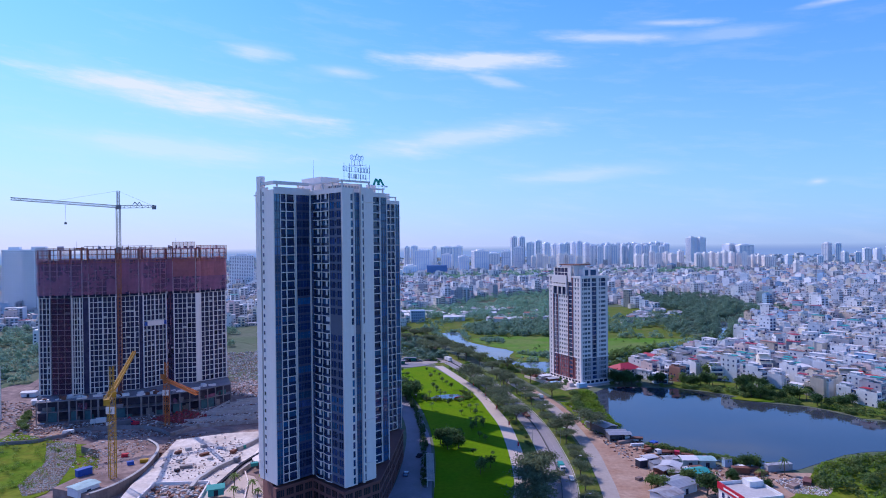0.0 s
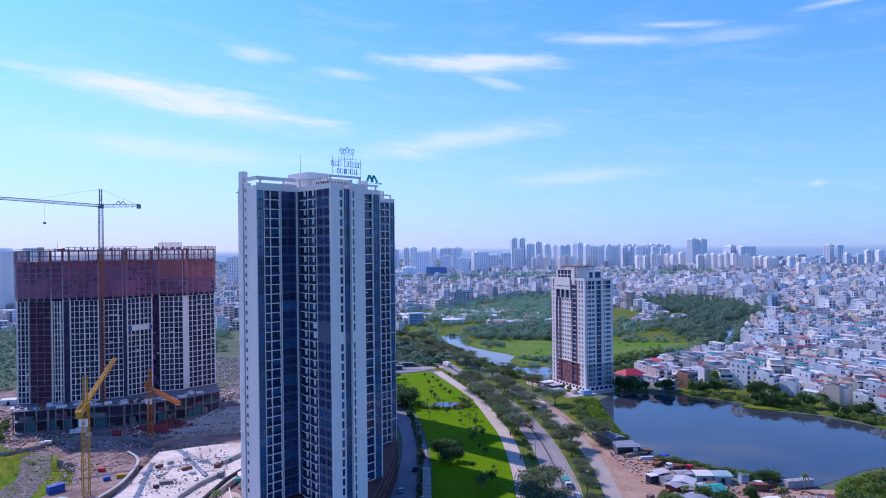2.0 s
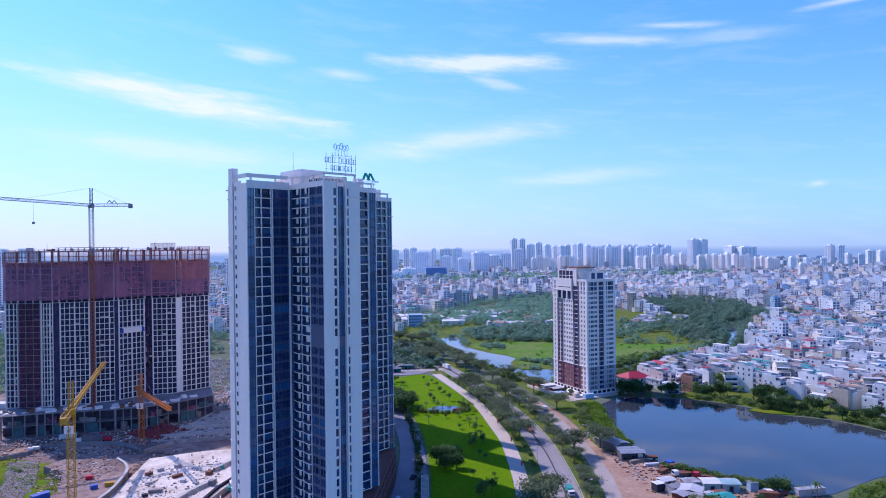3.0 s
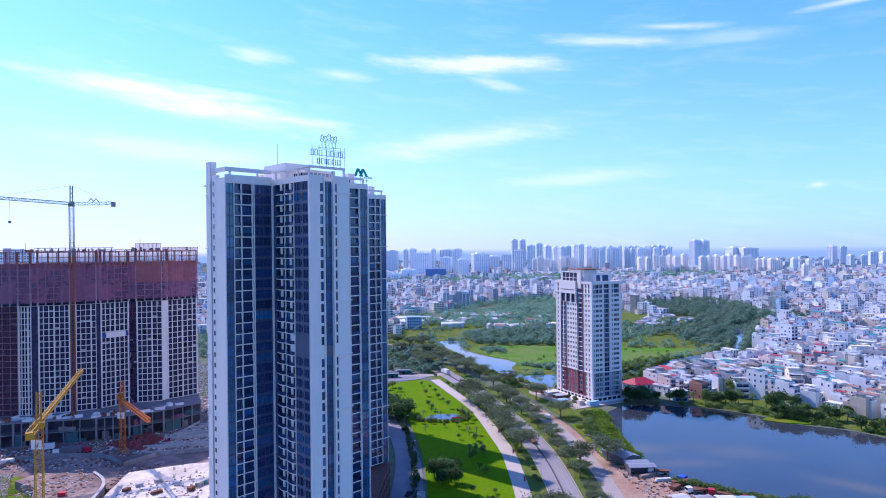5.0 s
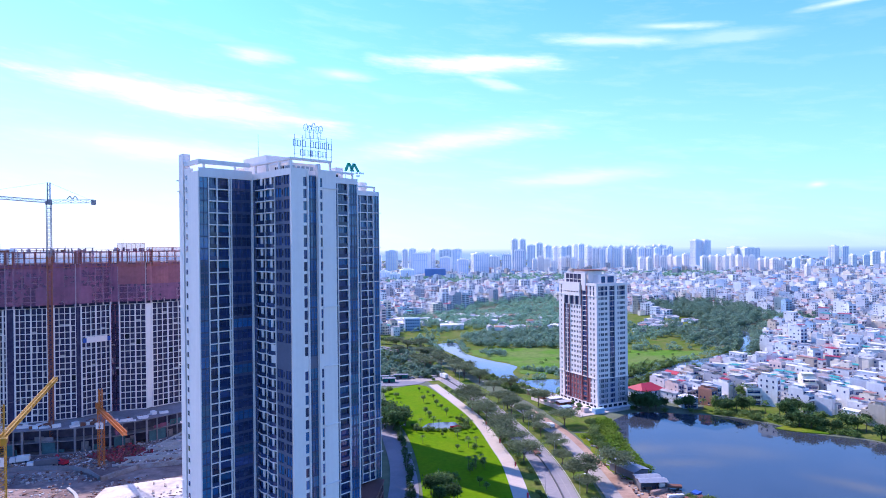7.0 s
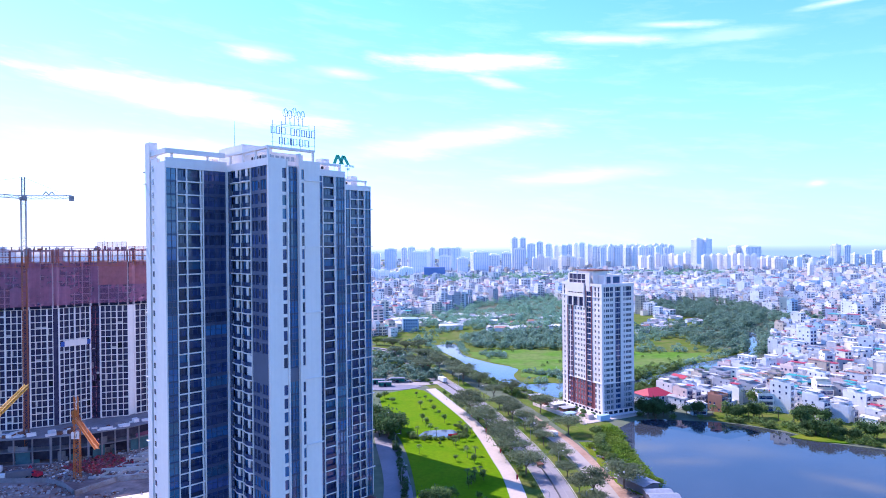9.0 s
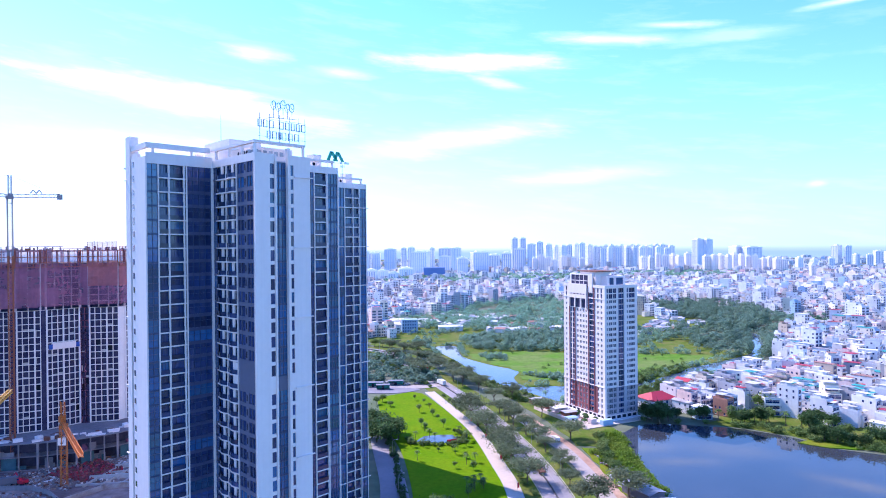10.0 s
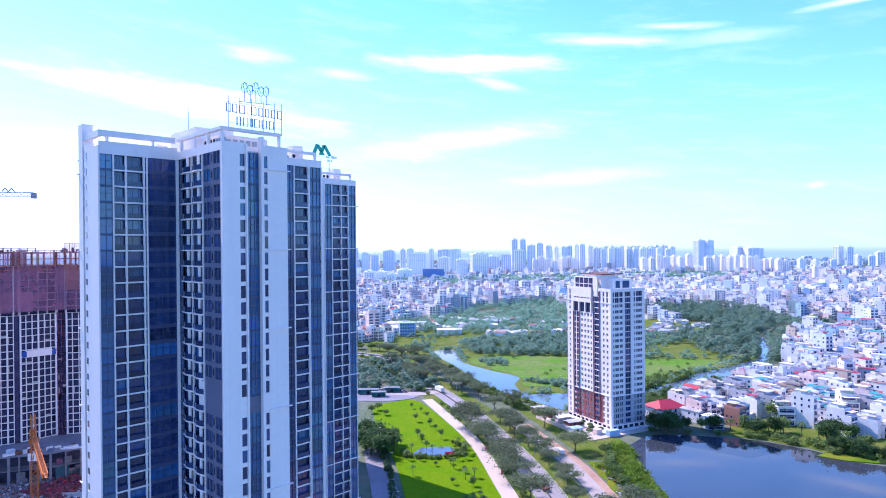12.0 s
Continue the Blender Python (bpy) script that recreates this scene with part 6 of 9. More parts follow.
# ---- town houses ----
def house_model(w, d, floors, roof, wall_mat, roof_mat, rng):
    """One narrow town house: storeys, glazed front bays with balconies, small side windows, and its roof."""
    h = floors * 3.3
    o = thing("town_house", "", "house")
    set_back = 3.4 if roof == "terrace" else 0.0
    g = Geo().box(-w / 2, -d / 2, 0, w / 2, d / 2, h - (3.3 if set_back else 0))
    if set_back:
        g.box(-w / 2, -d / 2 + set_back, h - 3.3, w / 2, d / 2, h)
    part("wall", g.mesh("wall", M[wall_mat]), o)
    bay = rng.choice((0.84, 0.7, 0.55))
    front = Geo().box(-w * bay / 2, -0.05, 0, w * bay / 2, 0.1, 2.15)
    front.box(-0.05, -0.09, 0, 0.05, -0.05, 2.15, 1).box(-w * bay / 2, -0.09, 1.5, w * bay / 2, -0.05, 1.58, 1)
    front = front.mesh("window", M["glass_dark"], M["white_trim"])
    small = Geo().box(-0.5, -0.04, 0, 0.5, 0.1, 1.3).box(-0.6, -0.14, -0.1, 0.6, 0.0, 0.0, 1).mesh("window", M["glass_dark"], M["white_trim"])
    deep = rng.choice((0.8, 1.2, 1.5))
    rail = rng.choice(("glass_pale", wall_mat, "white_trim", "metal"))
    for k in range(floors):
        y0 = -d / 2 + (set_back if set_back and k == floors - 1 else 0.0)
        part("window", front, o, m=pose(0, y0, k * 3.3 + 0.45))
        for y in (-d * 0.3, d * 0.02, d * 0.32):
            if rng.random() < 0.55:
                part("window", small, o, m=pose(-w / 2, y, k * 3.3 + 1.0, 0, 0, -90))
        if k and rng.random() < 0.85:
            b = Geo().box(-w / 2 + 0.1, y0 - deep, k * 3.3 - 0.18, w / 2 - 0.1, y0, k * 3.3 + 0.08)
            b.box(-w / 2 + 0.1, y0 - deep, k * 3.3 + 0.08, w / 2 - 0.1, y0 - deep + 0.08, k * 3.3 + 0.95, 1)
            part("balcony", b.mesh("balcony", M["white_trim"], M[rail]), o)
    if roof in ("flat", "terrace"):
        g = Geo()
        y0 = -d / 2 + set_back
        for b in ((-w / 2, y0, w / 2, y0 + 0.2), (-w / 2, d / 2 - 0.2, w / 2, d / 2), (-w / 2, y0 + 0.2, -w / 2 + 0.2, d / 2 - 0.2), (w / 2 - 0.2, y0 + 0.2, w / 2, d / 2 - 0.2)):
            g.box(b[0], b[1], h, b[2], b[3], h + 0.9)
        part("parapet", g.mesh("parapet", M[wall_mat]), o)
        part("roof_deck", Geo().box(-w / 2 + 0.2, y0 + 0.2, h, w / 2 - 0.2, d / 2 - 0.2, h + 0.06).mesh("roof_deck", M["roof_slab"]), o)
        part("stair_head", Geo().box(-w / 2 + 0.3, 0.5, h, w / 2 - 0.9, d / 3, h + 2.5).box(-w / 2 + 0.1, -1.8, h + 2.5, w / 2 - 0.5, d / 3 + 0.4, h + 2.65, 1).mesh("stair_head", M[wall_mat], M[roof_mat]), o)
        part("water_tank", Geo().tube((w / 4, d / 3 + 0.9, h), (w / 4, d / 3 + 0.9, h + 1.9), 0.6, n=8).mesh("water_tank", M["metal"]), o)
        if set_back:
            part("awning", Geo().box(-w / 2, -d / 2 - 0.4, h - 0.7, w / 2, -d / 2 + set_back + 0.2, h - 0.6).mesh("awning", M[roof_mat]), o)
    else:
        g = Geo()
        e, r = 0.4, w * (0.3 if roof == "gable" else 0.1)
        for s in (-1, 1):
            a = [(s * (w / 2 + e), -d / 2 - e, h - 0.1), (0, -d / 2 - e, h + r), (0, d / 2 + e, h + r), (s * (w / 2 + e), d / 2 + e, h - 0.1)]
            g.face(a if s < 0 else a[::-1])
            g.face([(x, y, z + 0.16) for x, y, z in (a[::-1] if s < 0 else a)])
        part("roof", g.mesh("roof", M[roof_mat]), o)
        for y in (-d / 2 + 0.05, d / 2 - 0.2):
            gg = Geo()
            gg.v = [(-w / 2, y, h), (w / 2, y, h), (0, y, h + r - 0.05), (-w / 2, y + 0.15, h), (w / 2, y + 0.15, h), (0, y + 0.15, h + r - 0.05)]
            gg.f = [(0, 1, 2), (4, 3, 5), (0, 3, 4, 1), (1, 4, 5, 2), (2, 5, 3, 0)]
            gg.m = [0] * 5
            part("gable", gg.mesh("gable", M[wall_mat]), o)
    return o


HOUSE_WORDS = {"house_white": "white", "house_pale": "pale grey-blue", "house_cream": "cream", "house_pink": "faded pink", "house_grey": "bare grey", "house_terracotta": "brick red", "house_blue": "light blue", "house_sand": "sand-coloured"}
rng = random.Random(5)
models = []
for wall_mat, floors, roof, w, d, roof_mat in (
        ("house_white", 4, "flat", 4.6, 13, "sheet_white"), ("house_white", 3, "terrace", 5, 12, "sheet_grey"), ("house_pale", 5, "terrace", 4.6, 13, "sheet_white"), ("house_cream", 3, "gable", 5.5, 11, "red_roof"),
        ("house_pink", 4, "flat", 4.6, 11, "sheet_white"), ("house_grey", 4, "flat", 5, 13, "tin"), ("house_white", 2, "sheet", 6, 11, "sheet_white"), ("house_sand", 4, "terrace", 5, 12, "house_dark"),
        ("house_pale", 3, "flat", 5, 11, "sheet_grey"), ("house_white", 3, "terrace", 5, 13, "sheet_white"), ("house_white", 5, "flat", 5.5, 12, "sheet_white"), ("house_pale", 1, "sheet", 8, 12, "sheet_white"),
        ("house_white", 3, "flat", 4.6, 12, "red_roof"), ("house_cream", 4, "terrace", 4.8, 12, "rust_sheet"), ("house_white", 2, "sheet", 6, 12, "tin"), ("house_white", 4, "terrace", 4.6, 13, "teal")):
    o = house_model(w, d, floors, roof, wall_mat, roof_mat, rng)
    kinds = {"flat": "with a flat roof and stair head", "terrace": "with a set-back top storey and awning", "gable": "with a steep red sheet roof", "sheet": "under a low sheet roof"}[roof]
    tagged(o, f"{HOUSE_WORDS[wall_mat]} {('', 'one', 'two', 'three', 'four', 'five')[floors]}-storey town house {kinds}", "house", "town houses")
    o.location = (0, 0, -300)
    models.append((o, w, d))

TOWN_YAW = radians(31)


def town_spots(x0, x1, y0, y1, keep, rng, row=16.0, gap=(4.2, 6.4)):
    """Plots in rows on both sides of lanes."""
    c, s = math.cos(TOWN_YAW), math.sin(TOWN_YAW)
    out = []
    cx, cy = (x0 + x1) / 2, (y0 + y1) / 2
    half = max(x1 - x0, y1 - y0) * 0.75
    v = -half
    r = 0
    while v < half:
        u = -half + rng.uniform(0, 5)
        while u < half:
            w = rng.uniform(*gap)
            x, y = cx + c * u - s * v, cy + s * u + c * v
            if x0 < x < x1 and y0 < y < y1 and keep(x, y) and rng.random() < 0.9:
                out.append((x + rng.uniform(-1.2, 1.2), y + rng.uniform(-1.5, 1.5), w, r % 2))
            u += w + (rng.random() < 0.06) * 7
        v += row * (0.82 if r % 2 else 1.16)
        r += 1
    return out


TOWN = [(142, 466), (172, 462), (196, 462), (206, 449), (226, 428), (240, 404), (256, 384), (300, 372), (420, 330), (760, 420), (1000, 700), (800, 1000), (518, 905), (428, 850),
        (339, 738), (290, 622), (260, 580), (228, 552), (197, 533), (165, 513), (146, 494)]


def town_right(x, y):
    """Houses stand beyond the pond, right of the mangroves and the meadow."""
    return inside(x, y, TOWN) and not any(inside(x, y, p) for p in (RIVER, CREEK, POND, MARSH_R, FOREST_R, FOREST_ARM))


# larger single houses of the front rows: place, turn, words, model
LARGE = ((333, 545, -14, "wide white five-storey block with balconies", (15, 12, 5, "flat", "house_white", "sheet_white")), (268, 419, -20, "sand-coloured four-storey house with wide balconies", (12, 11, 4, "terrace", "house_sand", "sheet_grey")),
         (232, 459, -8, "cream five-storey house with balconies", (8, 11, 5, "terrace", "house_cream", "sheet_white")), (251, 441, -14, "pale grey four-storey house under a white sheet roof", (8, 12, 4, "sheet", "house_pale", "sheet_white")),
         (197, 461, -6, "plain white three-storey house with a flat roof", (9, 10, 3, "flat", "house_white", "sheet_grey")), (294, 557, -10, "tall narrow white five-storey house", (7, 11, 5, "flat", "house_white", "rust_sheet")))
near_spots = [p for p in town_spots(118, 420, 340, 700, town_right, random.Random(11), 14.5, (4.2, 6.0)) if p[0] < 0.72 * p[1] + 30]
near_spots.sort(key=lambda p: math.hypot(p[0], p[1]))
rng = random.Random(21)
near_spots = [p for p in near_spots if not any(math.hypot(p[0] - x, p[1] - y) < 9 for x, y in ((154, 453), (168, 459), (195, 472), (136, 478)) + tuple(q[:2] for q in LARGE))]
near_set = near_spots[:146]
for x, y, yaw, words, args in ((154, 453, 4, "small light blue two-storey house at the water's edge", (9, 7, 2, "sheet", "house_blue", "sheet_white")), (169, 459, 36, "narrow brick-red three-storey house behind the shore", (7, 9, 3, "flat", "house_terracotta", "sheet_grey")),
                            (195, 472, 32, "dark grey bare-walled four-storey house", (9, 14, 4, "flat", "house_grey", "sheet_grey")), *LARGE):
    o = house_model(*args, rng)
    o.matrix_world = pose(x, y, 0, 0, 0, yaw)
    tagged(o, words, "house", "town houses")
shore_models = [q for q in models if q[0].children[0].dimensions.z > 8]
for x, y, w, side in near_set:
    front_row = any(math.hypot(x - a, y - b) < 26 for a, b in POND)
    o, mw, md = rng.choice(shore_models if front_row and rng.random() < 0.8 else models)
    copy_thing(o, pose(x, y, 0, 0, 0, math.degrees(TOWN_YAW) + 180 * (side and not front_row and rng.random() < 0.3) + rng.uniform(-5, 5)) @ Matrix.Diagonal((w / mw, 1.0, rng.uniform(0.8, 1.05), 1)))
for o, mw, md in models:
    for q in list(o.children_recursive) + [o]:
        bpy.data.objects.remove(q)

# the town beyond, too many to count
MIX = ["house_white"] * 12 + ["house_pale"] * 6 + ["house_cream"] * 3 + ["house_pink", "house_pink", "house_grey", "house_grey", "house_blue", "house_sand"]
town_mats = list(HOUSE_COLOURS) + ["glass_dark", "glass_pale", "glass_far_hazed", "tin", "red_roof", "teal", "roof_slab"]


def town_mass(name, spots, label, rng, tall=0.05, glass="glass_far_hazed", fine=True):
    """A crowd of narrow houses: storeys with windows, balconies, parapets, stair heads, tanks and sheet roofs."""
    g = Geo()
    ix = {k: i for i, k in enumerate(town_mats)}
    for x, y, w, side in spots:
        d = rng.uniform(8, 14) * (1.0 if w < 9 else 1.3)
        fl = rng.choice((1, 2, 2, 2, 3, 3, 3, 4, 4, 5)) if rng.random() > tall else rng.randint(6, 8)
        if fl > 5:
            w, d = w * 1.5, d * 1.1
        h = fl * 3.3 + rng.uniform(0, 1)
        m = ix[rng.choice(MIX)]
        yaw = TOWN_YAW + rng.choice((-0.35, -0.12, 0.0, 0.0, 0.05, 0.25, 1.57)) + rng.uniform(-0.08, 0.08)
        c, s = math.cos(yaw), math.sin(yaw)

        def block(u, v, z, bw, bd, bh, mat, top=None):
            g.obox(x + c * u - s * v, y + s * u + c * v, z, bw, bd, bh, yaw, mat, top)

        roof = max(rng.random(), 0.6 if fl < 2 else 0.0)
        sheet = ix[rng.choice(("sheet_white", "sheet_white", "sheet_white", "sheet_grey", "sheet_grey", "tin", "rust_sheet", "red_roof", "teal" if rng.random() < 0.4 else "sheet_white"))]
        block(0, 0, 0, w, d, h, m, ix["roof_slab"] if roof < 0.6 else sheet)
        if roof < 0.6:
            v = rng.uniform(-0.2, 0.25) * d
            block(rng.uniform(-0.1, 0.1) * w, v, h, w * rng.uniform(0.45, 0.85), d * rng.uniform(0.2, 0.4), 2.6, m, sheet)
            if fine:
                for e in (-1, 1):
                    block(0, e * (d / 2 - 0.1), h, w, 0.2, 0.9, m)
                    block(e * (w / 2 - 0.1), 0, h, 0.2, d - 0.4, 0.9, m)
                block(w * 0.25, -v * 0.8, h, 1.1, 1.1, rng.uniform(1.2, 2.2), ix["tin"])
                if rng.random() < 0.4:
                    block(0, -d * 0.32, h + 2.3, w * 0.9, d * 0.28, 0.1, sheet)
        else:
            block(0, 0, h, w + 0.5, d + 0.5, 0.3, sheet)
        for k in range(fl):
            for fx in ((-0.28, 0.28) if w > 5.4 else (0.0,)):
                block(fx * w, -d / 2, k * 3.3 + 0.7, w * (0.34 if w > 5.4 else 0.66), 0.12, 2.0, ix[glass])
            if k and rng.random() < 0.6:
                block(0, -d / 2 - 0.5, k * 3.3 - 0.15, w * 0.95, 1.0, 0.85, ix["house_white"] if rng.random() < 0.4 else m)
            for v in (-0.3, 0.05, 0.33):
                if fine and rng.random() < 0.5:
                    block(-w / 2, v * d, k * 3.3 + 1.0, 0.12, 1.3, 1.3, ix[glass])
    return single(name, g, [M[k] for k in town_mats], label, "houses", kind="stuff")


done = {(x, y) for x, y, w, s in near_set}
town_mass("town_houses", [p for p in near_spots if (p[0], p[1]) not in done], "dense white town houses with flat roofs beyond the pond", random.Random(31), 0.015, "glass_dark")


def town_far(x, y):
    if any(inside(x, y, p) for p in (FOREST_R, FOREST_ARM, FOREST_M, FOREST_L, FIELD_L, FIELD_M, SHEDS_M, SHEDS_R, MARSH_M, MARSH_R, RIVER, CREEK)):
        return False
    if near_line(x, y, ROAD_LINE, 26):
        return False
    return abs(x) < 0.74 * y + 20 and (inside(x, y, TOWN) or x > 286 and y > 930 or x > 200 + (y - 540) * 0.9 or y > 1000 + 0.12 * abs(x) or (x < -40 and y > 780))


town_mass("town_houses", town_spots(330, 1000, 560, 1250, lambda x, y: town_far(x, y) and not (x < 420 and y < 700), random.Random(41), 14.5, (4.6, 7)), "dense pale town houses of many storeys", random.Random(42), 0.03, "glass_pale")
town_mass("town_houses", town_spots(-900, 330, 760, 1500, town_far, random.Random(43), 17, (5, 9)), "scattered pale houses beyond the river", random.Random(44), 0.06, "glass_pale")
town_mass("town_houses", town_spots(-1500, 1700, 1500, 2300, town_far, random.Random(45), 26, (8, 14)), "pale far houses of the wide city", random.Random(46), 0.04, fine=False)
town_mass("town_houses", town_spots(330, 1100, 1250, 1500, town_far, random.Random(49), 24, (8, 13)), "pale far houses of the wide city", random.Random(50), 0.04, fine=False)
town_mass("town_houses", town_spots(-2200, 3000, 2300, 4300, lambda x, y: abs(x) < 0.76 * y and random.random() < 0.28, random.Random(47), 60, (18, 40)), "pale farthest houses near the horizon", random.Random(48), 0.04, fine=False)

# red-roofed villa and other single houses by the water
villa = thing("villa", "low house with a bright red hipped sheet roof", "house", pose(136, 478, 0, 0, 0, 24))
part("wall", Geo().box(-9, -7, 0, 9, 7, 6.4).mesh("wall", M["house_pale"]), villa)
g = Geo()
for ring in (([(-10, -8), (10, -8), (10, 8), (-10, 8)], 6.4, [(-4, 0), (4, 0), (4, 0), (-4, 0)], 10.0),):
    lo, z0, hi, z1 = ring
    for i in range(4):
        j = (i + 1) % 4
        g.face([(*lo[i], z0), (*lo[j], z0), (*hi[j], z1), (*hi[i], z1)])
g.box(-10, -8, 6.2, 10, 8, 6.4)
part("roof", g.mesh("roof", M["red_roof"]), villa, "red sheet roof")
for x in (-6, -2, 2, 6):
    part("window", Geo().box(x - 0.7, -7.06, 1.2, x + 0.7, -6.9, 2.8).box(x - 0.7, -7.06, 4.0, x + 0.7, -6.9, 5.6).mesh("window", M["glass_dark"]), villa)

# ---- building site ----
def lower(points, z):
    """The same outline drawn in to keep its bearing when it is raised."""
    k = 1 - z / EYE
    return [(x * k, y * k) for x, y in points]


srng = random.Random(303)
slab_poly = lower([(-141, 331), (-118, 342), (-100, 345), (-94, 320), (-91, 296), (-95, 272), (-96, 236), (-128, 236), (-134, 268), (-137, 300)], 2.4)
slab = single("concrete_slab", Geo().prism(slab_poly, 0.0, 2.4), [M["site_slab"]], "dusty pale concrete slab of the basement roof", "slab", kind="structure")
wall_line = lower(smooth_line([(-146, 258), (-142, 264), (-139, 274), (-138, 288), (-140, 302), (-143, 314), (-148, 323), (-156, 331)], 3.0), 4.0)
plateau = wall_line + lower([(-182, 332), (-186, 322), (-172, 314), (-160, 290), (-166, 266)], 4.0)
single("earth_plateau", Geo().prism(plateau, 0.0, 4.0), [M["dark_dirt"]], "raised reddish earth plateau above the excavation", "ground", kind="structure")
ribbon("retaining_wall", wall_line, -0.55, 0.25, 0.0, 4.5, M["retaining"], "curved brown-grey concrete retaining wall", "wall")
ribbon("wall_coping", wall_line, -0.75, 0.45, 4.5, 4.75, M["concrete"], "pale concrete coping on the retaining wall", "wall")


def low_wall(name, pts, h, mat, label, thick=0.4, z=0.0):
    return ribbon(name, pts, -thick / 2, thick / 2, z, z + h, M[mat], label, "wall")


low_wall("hoarding", [(-236, 322), (-214, 327), (-204, 337), (-203, 347), (-188, 352), (-168, 352), (-158, 347), (-148, 338)], 2.0, "podium_concrete", "grey site hoarding along the track")
low_wall("hoarding", [(-147, 337), (-138, 352), (-126, 356), (-104, 362)], 2.2, "tin", "grey sheet hoarding behind the slab")
for k in range(9):
    y = 356 + k * 7.0
    low_wall("foundation_wall", [(-152 + k * 2.0, y), (-112 + k * 1.0, y + 6 + k)], srng.uniform(0.8, 2.0), "concrete", "raw concrete foundation wall", 0.8)
for k in range(6):
    low_wall("foundation_wall", [(-148 + k * 7.0, 354 + k), (-140 + k * 7.5, 412)], srng.uniform(0.6, 1.4), "concrete", "raw concrete foundation wall", 0.6)
box_pts = lower([(-124, 268), (-101, 269), (-99, 256), (-97, 238), (-122, 238), (-124, 268)], 2.4)
low_wall("upstand_wall", box_pts, 1.3, "concrete_white", "pale concrete upstand round the open bay", 0.7, 2.4)
single("open_bay_floor", Geo().prism(lower([(-123, 267), (-102, 268), (-100, 256), (-98, 239), (-121, 239)], 2.4), 2.3, 2.46), [M["dark_dirt"]], "rubble-strewn floor of the open bay", "ground", kind="structure")
low_wall("ramp_wall", lower([(-98, 300), (-104, 286), (-107, 272), (-106, 262)], 2.4), 1.6, "concrete", "dark stepped ramp wall", 1.6, 2.4)
low_wall("ramp_wall", lower([(-94, 338), (-99, 322), (-103, 312)], 2.4), 1.8, "concrete", "dark stepped ramp wall", 1.4, 2.4)
# near-black wall paints the shadowed hollow along the slab edge
low_wall("ramp_wall", [(-92, 340), (-89, 320), (-88, 300), (-92, 285), (-94, 260)], 3.4, "interior", "wall coloured as the shade of the open basement side", 1.2)


def heap(name, label, poly, count, size, mats, z, group="", flat=0.5):
    """Loose pieces, too many to count, tumbled over an area."""
    xs, ys = [p[0] for p in poly], [p[1] for p in poly]
    g = Geo()
    n = 0
    while n < count:
        x, y = srng.uniform(min(xs), max(xs)), srng.uniform(min(ys), max(ys))
        if not inside(x, y, poly):
            continue
        s = size * srng.uniform(0.4, 1.6)
        g.obox(x, y, z - 0.1, s, s * srng.uniform(0.3, 1.0), s * flat * srng.uniform(0.4, 1.4) + 0.1, srng.uniform(0, 3.1), srng.randrange(len(mats)))
        n += 1
    return single(name, g, [M[m] for m in mats], label, "rubble", kind="stuff")


heap("rubble", "grey heaps of broken stone", [(-206, 326), (-192, 328), (-176, 300), (-164, 264), (-172, 256), (-182, 268), (-188, 296)], 6500, 0.34, ["rubble", "concrete", "dirt"], 0.3, flat=0.7)
heap("rubble", "scattered planks and broken brick in the open bay", lower([(-122, 266), (-102, 267), (-99, 240), (-121, 240)], 2.4), 420, 1.0, ["rust", "dirt", "rubble", "concrete"], 2.46)
heap("site_litter", "scattered boards, bars and blocks on the slab", lower([(-134, 318), (-106, 330), (-98, 306), (-100, 276), (-126, 274), (-133, 296)], 2.4), 420, 0.55, ["concrete", "dark_dirt", "rubble", "dark_dirt"], 2.4, flat=0.4)
heap("site_litter", "scattered timber and blocks on bare earth", [(-176, 316), (-150, 326), (-144, 304), (-152, 276), (-166, 278)], 220, 0.8, ["rust", "rubble", "concrete", "dirt"], 4.0, flat=0.3)
heap("site_litter", "formwork, bars and stacked material round the unfinished tower", [(-240, 350), (-200, 352), (-160, 356), (-112, 366), (-112, 410), (-150, 398), (-200, 366), (-240, 362)], 1500, 0.8, ["rust", "concrete", "tin", "podium_concrete", "concrete_white", "dark_dirt"], 0.1, flat=0.5)
heap("site_litter", "boards, sheets and spoil before the unfinished tower", [(-238, 346), (-160, 350), (-146, 336), (-160, 338), (-200, 330), (-238, 322)], 620, 0.8, ["dark_dirt", "concrete", "tin", "rust", "rubble"], 0.1, flat=0.5)
heap("site_litter", "spoil and planks in the dark excavation", [(-146, 334), (-128, 344), (-134, 320), (-138, 290), (-136, 270), (-142, 262), (-138, 290), (-143, 314)], 260, 0.7, ["dark_dirt", "rust", "tin", "rubble"], 0.1, flat=0.5)
heap("grey_plots", "grey plots and low tombs beyond the building site", [(-215, 600), (-160, 610), (-128, 520), (-112, 470), (-150, 440), (-190, 500)], 3200, 0.9, ["rubble", "concrete", "dirt", "rubble"], 0.1, flat=0.6)
heap("formwork", "red-brown stacks of formwork below the orange crane", [(-172, 368), (-148, 360), (-142, 376), (-160, 388)], 1300, 0.7, ["red_roof", "net_orange", "net_orange", "rust"], 0.1, flat=1.2)
heap("site_litter", "brick and timber stacks by the site road", [(-150, 430), (-118, 420), (-90, 470), (-110, 500), (-150, 470)], 900, 1.0, ["rust", "concrete_white", "house_pink", "tin"], 0.1, flat=0.7)


